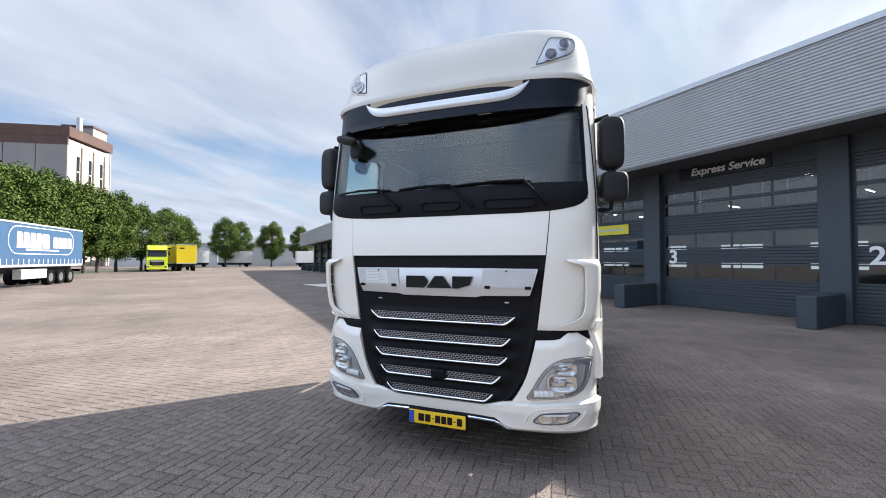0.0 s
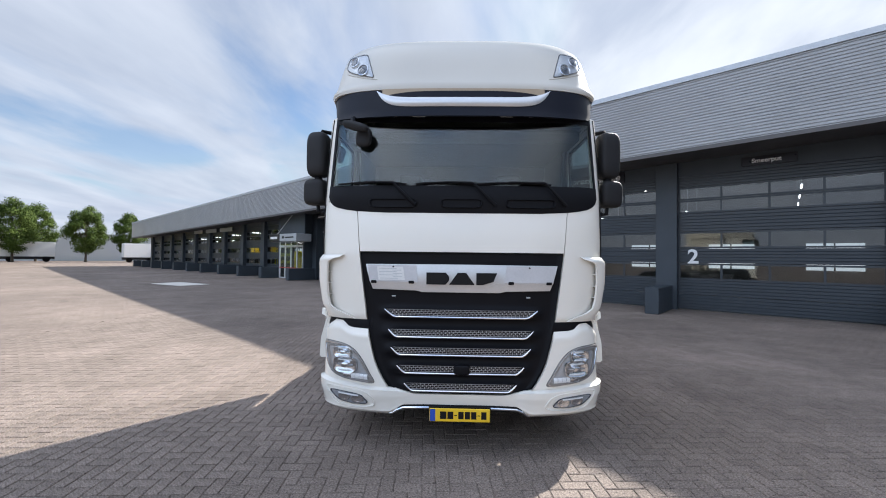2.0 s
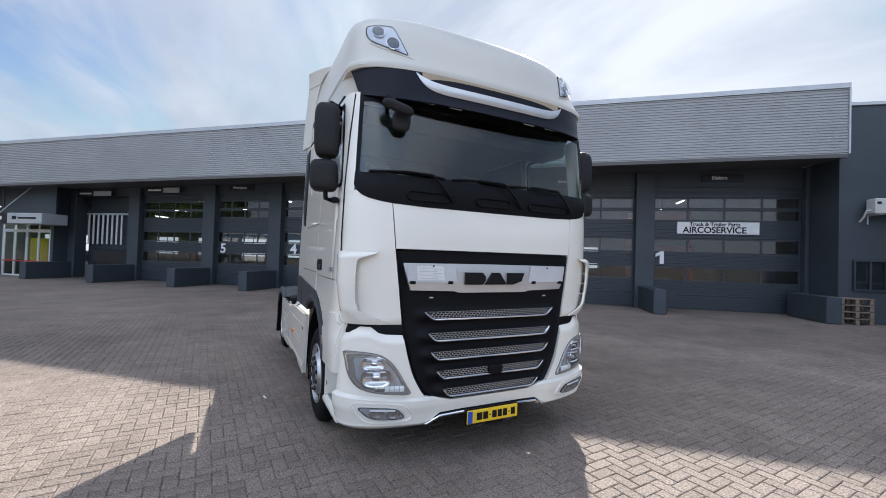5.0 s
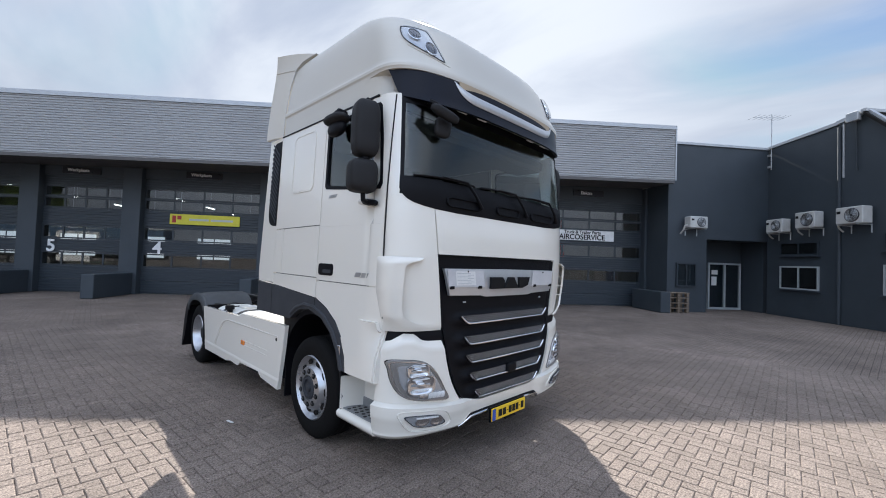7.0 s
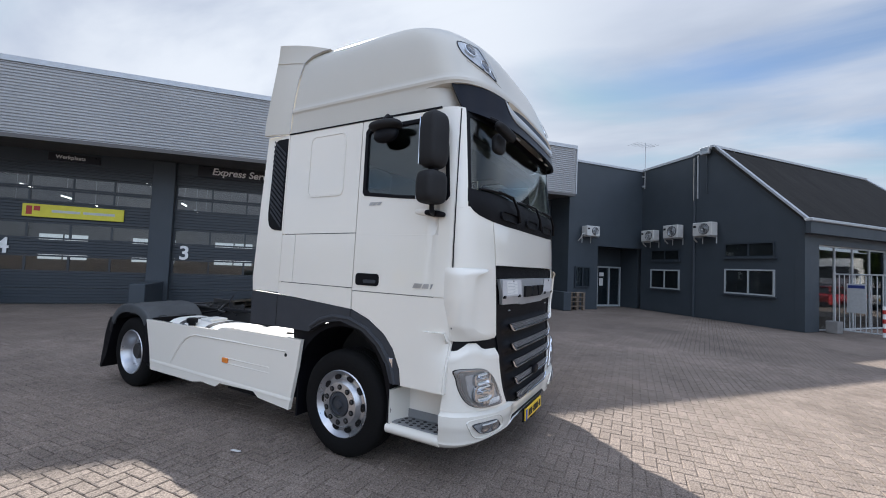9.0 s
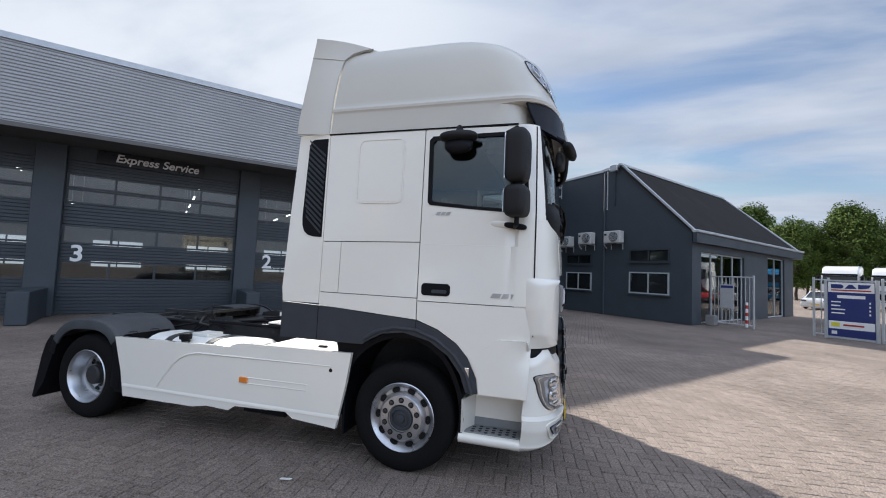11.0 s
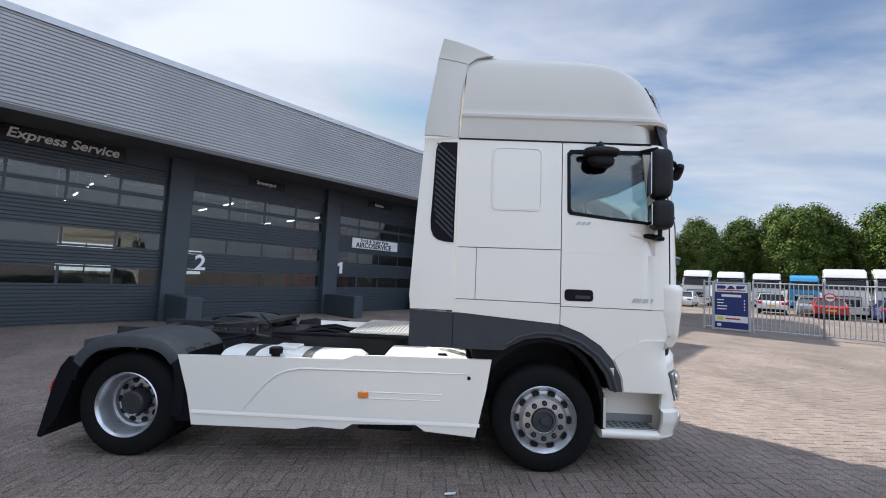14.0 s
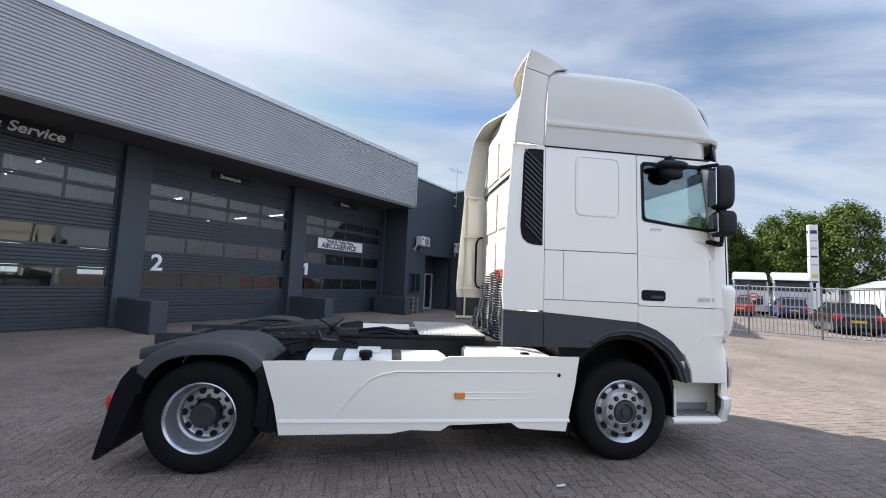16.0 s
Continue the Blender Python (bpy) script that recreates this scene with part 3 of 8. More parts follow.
one = thing("door_number", "white numeral 1 on a dark workshop door", "sign", "door numbers", at=HALL)
part("numeral", prism(bmesh.new(), [(5.76 + x * 1.05, 1.72 + z * 1.05) for x, z in ((0.0, 0.0), (0.135, 0.0), (0.135, 0.47), (0.03, 0.47), (-0.15, 0.37), (-0.15, 0.26), (0.0, 0.33))], "y", -0.042, -0.018), SIGN_WHITE, one)
number("2", 0.0, 1.64, 0.66)
number("3", -5.45, 1.64, 0.66)
number("4", -10.45, 1.64, 0.66)
number("5", -14.35, 1.60, 0.62)
board(-5.0, -2.1, 4.72, 5.15, -0.06, SIGN_DARK, "service_sign", "dark sign board with white lettering above a workshop door", [("Express Service", -4.55, 4.84, 0.36)], 0.2)
board(1.55, 2.95, 4.83, 5.13, -0.06, SIGN_DARK, "service_sign", "small dark sign board with white lettering above a workshop door", [("Smeerput", 1.82, 4.92, 0.19)])
board(7.15, 8.6, 4.93, 5.22, -0.06, SIGN_DARK, "service_sign", "small dark sign board with white lettering above a workshop door", [("Elektra", 7.5, 5.01, 0.19)])
board(-9.3, -7.9, 4.75, 5.02, -0.06, SIGN_DARK, "service_sign", "small dark sign board with white lettering above a workshop door", [("Werkplaats", -9.1, 4.84, 0.17)])
board(-13.9, -12.5, 4.68, 4.95, -0.06, SIGN_DARK, "service_sign", "small dark sign board with white lettering above a workshop door", [("Werkplaats", -13.7, 4.77, 0.17)])
board(6.35, 9.15, 2.92, 3.38, -0.02, SIGN_WHITE, "parts_sign", "white sign board with black lettering on a workshop door", [("Truck & Trailer Parts", 6.78, 3.225, 0.2), ("AIRCOSERVICE", 6.55, 2.965, 0.325)], ink=INK)


def yellow_board():
    t = board(-9.85, -7.15, 2.85, 3.27, -0.02, SIGN_YELLOW, "tyre_service_sign", "yellow sign board with illegible dark lettering on a workshop door")
    part("lettering", boxes(((-9.1, -0.075, 3.02), (-8.35, -0.071, 3.1)), ((-8.27, -0.075, 3.02), (-7.4, -0.071, 3.1))), GALV, t)
    part("emblem", boxes(((-9.75, -0.075, 2.92), (-9.6, -0.071, 3.2)), ((-9.56, -0.075, 3.05), (-9.4, -0.071, 3.2))), RED_PAINT, t, "red and white emblem")


yellow_board()


def entrance_and_strip_bay():
    """The glazed showroom entrance under its canopy, the bay with a strip curtain, and the far door signs."""
    a, b = bay_edges(7)
    y = -0.9
    d = thing("door_showroom", "glazed sliding showroom entrance in a white frame", "door", kind="structure", at=HALL)
    n = 4
    step = (b - a) / n
    bars = [((a, y - 0.05, 2.36), (b, y + 0.05, 2.52)), ((a, y - 0.04, 2.95), (b, y + 0.04, 3.03)), ((a, y - 0.04, 0.0), (b, y + 0.04, 0.08))]
    bars += [((a + k * step - (0.04 if 0 < k < n else 0 if k == 0 else 0.08), y - 0.045, 0.08), (a + k * step + (0.04 if 0 < k < n else 0.08 if k == 0 else 0), y + 0.045, 2.36)) for k in range(n + 1)]
    bars += [((a + k * step - 0.03 if k else a, y - 0.035, 2.52), (a + k * step + 0.03 if k < n else b, y + 0.035, 2.95)) for k in range(n + 1)]
    part("door_frame", boxes(*bars), FRAME_WHITE, d)
    for k in range(n):
        part("pane", boxes(((a + k * step + 0.04, y + 0.0, 0.08), (a + (k + 1) * step - 0.04, y + 0.008, 2.36))), PANE, d)
        part("pane", boxes(((a + k * step + 0.03, y + 0.0, 2.52), (a + (k + 1) * step - 0.03, y + 0.008, 2.95))), PANE, d)
    part("push_bar", boxes(((a + 0.1, y - 0.07, 0.78), (b - 0.1, y - 0.055, 0.84))), RED_PAINT, d, "red safety strip across the glass")
    wall_piece("wall_entrance_header", "dark wall above and beside the showroom entrance", [((a, y - 0.02, 3.03), (b, y + 0.1, 5.0)), ((b + 0.002, y - 0.05, 0), (b + 0.2, 0.0, 5.0)), ((a - 0.2, y - 0.05, 0), (a - 0.002, 0.0, 5.0))])
    inside = thing("display_panel", "yellow and green display panel behind the glass", "display", at=HALL)
    part("yellow_panel", boxes(((a + 0.15, 1.2, 0.0), (a + 1.5, 1.35, 2.3)), bevel=0.03), SIGN_YELLOW, inside)
    part("green_panel", boxes(((b - 1.6, 0.7, 0.45), (b - 0.2, 0.85, 2.1)), bevel=0.2), LIME, inside)
    lamp = thing("entrance_lamp", "white ceiling lamp inside the showroom entrance", "ceiling lamp", at=HALL)
    part("diffuser", boxes(((a + 0.6, -0.3, 3.0), (b - 0.6, 0.2, 3.04))), TUBE_LIGHT, lamp)
    part("housing", boxes(((a + 0.5, -0.4, 3.045), (b - 0.5, 0.3, 3.12))), FRAME_WHITE, lamp)
    c = thing("entrance_canopy", "dark canopy sign box with a pale panel over the entrance", "canopy", kind="structure", at=HALL)
    part("canopy_box", boxes(((-26.8, -2.1, 2.74), (-25.25, -0.925, 3.28)), bevel=0.02), SIGN_DARK, c)
    part("pale_panel", boxes(((-25.24, -2.1, 2.74), (-22.95, -0.925, 3.28)), bevel=0.02), TRIM_LIGHT, c)
    part("mark", boxes(((-26.6, -2.106, 2.94), (-25.6, -2.101, 3.1))), SIGN_WHITE, c)
    part("mark", boxes(((-24.9, -2.106, 2.95), (-24.6, -2.101, 3.12)), ((-24.5, -2.106, 2.98), (-23.3, -2.101, 3.07))), INK, c)
    bm = bmesh.new()
    prism(bm, [(-27.4, 3.285), (-23.4, 3.285), (-23.4, 4.85), (-24.9, 4.85)], "y", -1.2, -1.1)
    part("gable_panel", bm, WALL_DARK, c)
    bm = bmesh.new()
    prism(bm, [(-27.48, 3.285), (-27.36, 3.285), (-24.86, 4.85), (-24.98, 4.85)], "y", -1.24, -1.201)
    part("verge", bm, TRIM_LIGHT, c)
    # bay with the strip curtain
    a, b = bay_edges(6)
    s_ = thing("strip_curtain", "pale plastic strip curtain hanging in a dark bay", "curtain", at=HALL)
    for k in range(8):
        u = a + 0.1 + k * 0.32
        part("strip", boxes(((u, 0.30, 1.85), (u + 0.11, 0.33, 3.45))), FRAME_WHITE, s_)
    part("rail", boxes(((a, 0.28, 3.45), (b, 0.36, 3.55))), GALV, s_)
    wall_piece("wall_bay_back", "dark inner wall of the open bay", [((a, 0.45, 0), (b, 0.55, 4.7))], DOOR_DARK)
    part("bin", boxes(((a + 1.2, -0.2, 0.0), (b - 0.15, 0.25, 1.55)), bevel=0.03), SIGN_DARK, thing("storage_bin", "large black storage bin standing in the bay", "bin", at=HALL))
    # small sign boards over the far doors
    for u0, u1, z0, z1 in ((-23.2, -20.9, 4.40, 4.66), (-18.7, -16.6, 4.55, 4.82)):
        t = board(u0, u1, z0, z1, -0.3, SIGN_DARK, "bay_sign", "dark and pale sign board over a workshop bay")
        part("pale_field", boxes(((u0 + 1.1, -0.356, z0 + 0.01), (u1 - 0.02, -0.351, z1 - 0.01))), TRIM_LIGHT, t)
        part("mark", boxes(((u0 + 0.15, -0.356, z0 + 0.09), (u0 + 0.95, -0.351, z1 - 0.09))), SIGN_WHITE, t)
    for u0, u1 in ((-48.2, -45.8), (-44.7, -41.9), (-40.9, -38.0)):
        t = board(u0, u1, 4.02, 4.40, -0.3, TRIM_LIGHT, "bay_sign", "pale sign board over a workshop bay")
        part("mark", boxes(((u0 + 0.5, -0.356, 4.15), (u1 - 0.5, -0.351, 4.27))), GALV, t)
    # yellow vehicle body behind one door, red machines behind the first doors
    part("box_body", boxes(((-31.3, 0.6, 0.5), (-28.3, 3.0, 2.6)), bevel=0.05), SIGN_YELLOW, thing("yellow_van_body", "yellow vehicle body parked inside the workshop", "vehicle body", at=HALL @ pose(0, 0, -0.495)))



entrance_and_strip_bay()


def red_lorry_inside():
    """A red lorry standing behind the first workshop door."""
    t = thing("red_lorry", "red lorry cab parked inside the workshop behind the door", "lorry", at=HALL @ pose(5.3, 1.7, 0.0))
    part("cab_body", boxes(((0.0, 0.0, 0.55), (2.3, 2.2, 2.5)), ((0.05, 0.15, 3.05), (2.25, 2.2, 4.1)), ((0.0, 0.1, 2.5), (0.2, 2.2, 3.05)), ((2.1, 0.1, 2.5), (2.3, 2.2, 3.05)), bevel=0.08), RED_PAINT, t)
    part("windscreen", boxes(((0.2, 0.12, 2.5), (2.1, 0.2, 3.05))), INK, t)
    part("grille", boxes(((0.4, -0.02, 0.9), (1.9, 0.0, 1.8))), BLACK, t)
    part("bumper", boxes(((0.0, -0.08, 0.35), (2.3, 0.4, 0.54))), GALV, t)
    for x in (0.0, 1.98):
        bm = bmesh.new()
        lathe(bm, [(0.001, 0.0), (0.26, 0.0), (0.46, 0.0), (0.5, 0.04), (0.5, 0.28), (0.46, 0.32), (0.001, 0.32)], (x, 1.3, 0.5), 28)
        part("wheel", bm, RUBBER, t)


red_lorry_inside()

# ---------------------------------------------------------------- the tractor unit
# it stands on the world axes: front at y = 0, driven axle towards +y, centre line x = 0
T_PW = [(1.20, 3.1), (1.6, 3.6), (2.1, 4.1)]
T_W = [(0.30, 1.24), (0.40, 1.275), (0.52, 1.30), (0.70, 1.295), (1.08, 1.29), (1.16, 1.28), (1.22, 1.29), (1.5, 1.322), (2.2, 1.31), (3.05, 1.283), (3.2, 1.280), (3.27, 1.282), (3.285, 1.292), (3.31, 1.292), (3.34, 1.274), (3.5, 1.258), (3.65, 1.238), (3.8, 1.205), (3.87, 1.178), (3.93, 1.138), (3.985, 1.075), (4.025, 0.985), (4.045, 0.89), (4.06, 0.76)]
T_F = [(0.30, 0.07), (0.38, 0.02), (0.5, 0.0), (1.0, 0.0), (1.2, 0.01), (1.77, 0.02), (2.13, 0.05), (2.3, 0.055), (3.0, 0.13), (3.05, 0.14)]
T_RF = [(3.05, 0.20), (3.25, 0.20), (3.262, 0.04), (3.30, 0.04), (3.41, 0.092), (3.55, 0.145), (3.7, 0.21), (3.8, 0.28), (3.88, 0.38), (3.94, 0.50), (3.99, 0.70), (4.03, 1.05), (4.06, 1.5)]


def corner_depth(z):
    return lerp_table([(1.10, 0.40), (1.24, 0.46), (1.6, 0.43), (2.1, 0.37)], z)


def corner_power(z):
    """How square the cab's corner is at a height."""
    return lerp_table(T_PW, z)


def S(th, z, off=0.0, roof=False):
    """Point of the cab's skin: th from -90 to 90 degrees round the front, z the height, off outwards."""
    a, s = min(abs(th), 90.0), (1 if th >= 0 else -1)
    w, f, d = lerp_table(T_W, z), lerp_table(T_RF if roof is True else T_F, z), corner_depth(z)
    PW = corner_power(z)
    if roof == "visor":
        PW, d = 3.1, 0.46
    elif roof:
        PW, d = 3.1, 0.48 + 0.05 * min(1.0, max(0.0, z - 3.3) / 0.15) + 0.25 * max(0.0, z - 3.72)
    sn, cs = math.sin(radians(a)), max(0.0, math.cos(radians(a)))
    ex, ey = sn ** (2 / PW), cs ** (2 / PW)
    n = Vector((s * ex ** (PW - 1) / w, -(ey ** (PW - 1)) / d, 0)).normalized()
    return Vector((s * w * ex, f + d * (1 - ey), z)) + n * off


def TH(x, z):
    k = min(1.0, abs(x) / lerp_table(T_W, z))
    return math.degrees(math.asin(k ** (corner_power(z) / 2))) * (1 if x >= 0 else -1)


def TY(y, z):
    """th at which the skin reaches the depth y."""
    k = min(1.0, max(0.0, 1 - (y - lerp_table(T_F, z)) / corner_depth(z)))
    return math.degrees(math.acos(k ** (corner_power(z) / 2)))


def skin(nc, nr, fn, thick=0.02, roof=False, bm=None):
    bm = bm or bmesh.new()
    out, inn = [], []
    for j in range(nr + 1):
        ro, ri = [], []
        for i in range(nc + 1):
            th, z, off = fn(i / nc, j / nr)
            ro.append(S(th, z, off, roof))
            ri.append(S(th, z, off - thick, roof))
        out.append(ro)
        inn.append(ri)
    return grid_slab(bm, out, inn)


def mix(a, b, t):
    return a + (b - a) * t


def smooth_loop(pts, n=4):
    """A closed curve through the points."""
    out, m = [], len(pts)
    for i in range(m):
        p0, p1, p2, p3 = (Vector(pts[(i + k) % m]) for k in (-1, 0, 1, 2))
        for j in range(n):
            t = j / n
            out.append(0.5 * (2 * p1 + (p2 - p0) * t + (2 * p0 - 5 * p1 + 4 * p2 - p3) * t * t + (3 * p1 - p0 - 3 * p2 + p3) * t ** 3))
    return out


def TR(x, z):
    """th at which the roof's skin reaches the half width x."""
    k = min(1.0, abs(x) / lerp_table(T_W, z))
    return math.degrees(math.asin(k ** (3.1 / 2))) * (1 if x >= 0 else -1)


def patch(loop, s, rings, centre, close=True, roof=False, bm=None):
    """A piece on the cab's skin: rings of (share of the outline, offset) round a centre (x, z)."""
    bm = bm or bmesh.new()
    c = Vector(centre)
    rows = []
    for k, off in rings:
        row = []
        for p in loop:
            q = c + (Vector(p) - c) * k
            row.append(bm.verts.new(S(s * (TR if roof else TH)(q.x, q.y), q.y, off, roof)))
        rows.append(row)
    n = len(loop)
    for a, b in zip(rows, rows[1:]):
        for i in range(n):
            bm.faces.new((a[i], a[(i + 1) % n], b[(i + 1) % n], b[i]))
    if close:
        mid = bm.verts.new(S(s * (TR if roof else TH)(c.x, c.y), c.y, rings[-1][1], roof))
        for i in range(n):
            bm.faces.new((rows[-1][i], rows[-1][(i + 1) % n], mid))
    return bm


def superbox(bm, m, a, b, c, e=4.0, nu=28, nv=18):
    """A rounded block with half sizes a, b, c."""
    def pw(v, k):
        return math.copysign(abs(v) ** k, v)
    k = 2 / e
    rows = []
    for j in range(nv + 1):
        ph = -math.pi / 2 + math.pi * j / nv
        rows.append([bm.verts.new(m @ Vector((a * pw(math.cos(ph), k) * pw(math.cos(2 * math.pi * i / nu), k), b * pw(math.cos(ph), k) * pw(math.sin(2 * math.pi * i / nu), k), c * pw(math.sin(ph), k)))) for i in range(nu)])
    for r0, r1 in zip(rows, rows[1:]):
        for i in range(nu):
            bm.faces.new((r0[i], r0[(i + 1) % nu], r1[(i + 1) % nu], r1[i]))
    return bm


def side_x(z, y=9.0):
    """Half width of the cab's side; it rounds inwards towards the front above the bumper."""
    x = 1.335 - max(0.0, z - 1.5) * 0.0285
    f, d = lerp_table(T_F, z), corner_depth(z)
    if z > 1.17 and y < f + d:
        k, PW = max(0.0, 1 - (y - f) / d), corner_power(z)
        x *= (1 - k ** PW) ** (1 / PW)
    elif z > 0.9 and y < 0.5:
        x -= 0.16 * max(0.0, (0.5 - y) / 0.25) ** 2 * (z - 0.9) / 0.27 * 0.6
    return x


def side_slab(bm, poly, s, t=0.03, off=0.0, hole=None):
    n0 = len(bm.verts)
    if hole:
        ring_prism(bm, poly, hole, "x", 0.0, t)
    else:
        prism(bm, poly, "x", 0.0, t)
    bm.verts.ensure_lookup_table()
    if min(p[0] for p in poly) < 0.5:
        for cut in [0.27 + 0.03 * k for k in range(9)] + [0.535, 0.56, 0.70]:
            bmesh.ops.bisect_plane(bm, geom=bm.verts[:] + bm.edges[:] + bm.faces[:], plane_co=(0, cut, 0), plane_no=(0, 1, 0))
        for cut in (0.95, 1.05, 1.15, 1.3, 1.5, 1.8, 2.1, 2.4, 2.7):
            bmesh.ops.bisect_plane(bm, geom=bm.verts[:] + bm.edges[:] + bm.faces[:], plane_co=(0, 0, cut), plane_no=(0, 0, 1))
        bm.verts.ensure_lookup_table()
    for v in bm.verts[n0:]:
        v.co.x = s * (side_x(v.co.z, v.co.y) + off - v.co.x)
    return bm


truck = thing("tractor_unit", "white two-axle tractor unit with tall sleeper cab on paving", "truck")
G_EDGE = [(0.50, 0.40), (0.515, 0.47), (0.55, 0.565), (0.60, 0.625), (0.66, 0.67), (0.75, 0.72), (0.83, 0.752), (0.95, 0.785), (1.07, 0.812), (1.18, 0.835), (1.77, 0.912), (1.80, 0.916)]


def grille_edge(z):
    return lerp_table(G_EDGE, z)


def build_cab_core():
    cab = part("cab_shell", build_core_mesh(), INTERIOR, truck, "dark inner cab structure")
    return cab


def build_core_mesh():
    bm = bmesh.new()
    # floor, rear bulkhead, roof lining and the firewall behind the grille
    box(bm, (-1.22, 0.55, 1.18), (1.22, 2.2, 1.28))
    box(bm, (-0.93, 0.36, 0.62), (0.93, 0.55, 1.26))
    box(bm, (-0.84, 0.12, 0.47), (0.84, 0.36, 1.78))
    box(bm, (-1.2, 2.14, 1.282), (1.2, 2.2, 3.06))
    box(bm, (-1.2, 0.5, 3.02), (1.2, 2.138, 3.06))
    for s in (-1, 1):
        prism(bm, [(0.45, 1.285), (2.138, 1.285), (2.138, 3.018), (1.25, 3.018), (1.25, 2.2), (0.45, 2.2)], "x", s * 1.2, s * 1.22)
    return bm


build_cab_core()


def bumper_top(x):
    return lerp_table([(0.82, 1.09), (0.98, 1.10), (1.03, 1.12), (1.09, 1.165), (1.17, 1.168), (1.26, 1.105), (1.3, 1.09)], x)


def build_bumper():
    # lower bumper over the whole width, higher in the middle, standing proud under a crease
    def low(c, r):
        th = mix(-TY(0.33, 0.45), TY(0.33, 0.45), c)
        x = abs(S(th, 0.5).x)
        t = min(1, max(0, (x - 0.46) / 0.2))
        t = t * t * (3 - 2 * t)
        zb = mix(0.425, 0.315, t)
        zt = lerp_table([(0.4, 0.53), (0.58, 0.572), (0.83, 0.585), (1.07, 0.612), (1.3, 0.63)], x)
        prof = lerp_table([(0.0, -0.018), (0.08, 0.014), (0.15, 0.03), (0.2, 0.033), (0.25, 0.025), (0.5, 0.025), (0.8, 0.033), (0.92, 0.035), (0.96, 0.008), (1.0, -0.006)], r)
        return th, mix(zb, zt, r), prof * t + 0.004 * (1 - t)
    b = part("bumper", skin(90, 25, low, 0.03), WHITE, truck, "white front bumper", angle=32)
    for s in (-1, 1):
        def up(c, r):
            zz = mix(0.60, 1.12, r)
            t0, t1 = TH(grille_edge(zz) + 0.014, zz), TY(mix(0.325, 0.272, r), zz)
            th = mix(t0, t1, c)
            x = abs(S(th, zz).x)
            zb = lerp_table([(0.4, 0.53), (0.58, 0.572), (0.83, 0.585), (1.07, 0.612), (1.3, 0.63)], x)
            z = mix(zb, bumper_top(x), r)
            lip = lerp_table([(0.0, 0.0), (0.8, 0.0), (0.86, 0.004), (1.0, -0.03)], r)
            return s * th, z, lip
        part("bumper_corner", skin(34, 20, up, 0.03), WHITE, b)
    # chrome lip under the grille
    bm = bmesh.new()
    pts = [S(TH(x, 0.42), z, 0.014) for x, z in ((-0.63, 0.342), (-0.60, 0.352), (-0.56, 0.38), (-0.50, 0.405), (-0.3, 0.413), (0, 0.413), (0.3, 0.413), (0.50, 0.405), (0.56, 0.38), (0.60, 0.352), (0.63, 0.342))]
    tube(bm, pts, 0.013, 8)
    part("chrome_lip", bm, CHROME, b)
    bm = bmesh.new()
    tube(bm, [p + Vector((0, 0.004, 0.017)) for p in pts], 0.008, 8)
    part("seam", bm, BLACK, b)
    # dark underside
    bm = bmesh.new()
    prism(bm, [(-1.1, 0.3), (1.1, 0.3), (1.18, 0.62), (-1.18, 0.62)], "z", 0.33, 0.36)
    part("undertray", bm, BLACK, b)
    # fog lamps in a shallow pressed frame
    fog_loop = smooth_loop([(0.815, 0.435), (0.845, 0.485), (0.89, 0.512), (1.01, 0.527), (1.15, 0.532), (1.125, 0.49), (1.06, 0.443), (0.93, 0.426)])
    for s in (-1, 1):
        c = (0.965, 0.478)
        fog = part("fog_lamp", patch(fog_loop, s, [(1.0, 0.03), (1.0, 0.042), (0.96, 0.044), (0.93, 0.036)], c, False), GREY_TRIM, b, "clear fog lamp in the bumper")
        part("reflector", patch(fog_loop, s, [(0.97, 0.038), (0.6, 0.036), (0.4, 0.037)], c), LAMP_TRAY, fog)
        part("bright_rib", skin(8, 2, lambda c_, r: (s * mix(TH(0.89, 0.5), TH(1.07, 0.5), c_), 0.497 + 0.012 * c_ + 0.012 * r, 0.048), 0.004), LAMP_CLEAR, fog)
        for x, z in ((0.90, 0.470), (1.02, 0.482)):
            ring = [(x + 0.055 * math.cos(2 * math.pi * i / 20), z + 0.037 * math.sin(2 * math.pi * i / 20)) for i in range(20)]
            part("bowl", patch(ring, s, [(1.0, 0.046), (0.92, 0.047), (0.6, 0.040), (0.3, 0.0385)], (x, z - 0.005)), CHROME, fog, angle=60)
        part("lens", patch(fog_loop, s, [(0.98, 0.040), (0.9, 0.056), (0.5, 0.062)], c), LAMP_GLASS, fog)
        frame_loop = smooth_loop([(0.75, 0.42), (0.785, 0.505), (0.87, 0.545), (1.01, 0.56), (1.19, 0.565), (1.17, 0.485), (1.09, 0.41), (0.91, 0.393)])
        part("lamp_frame", patch(frame_loop, s, [(1.0, 0.02), (1.0, 0.035), (0.985, 0.04), (0.96, 0.038), (0.94, 0.025)], (0.965, 0.48), False), WHITE, b)


build_bumper()


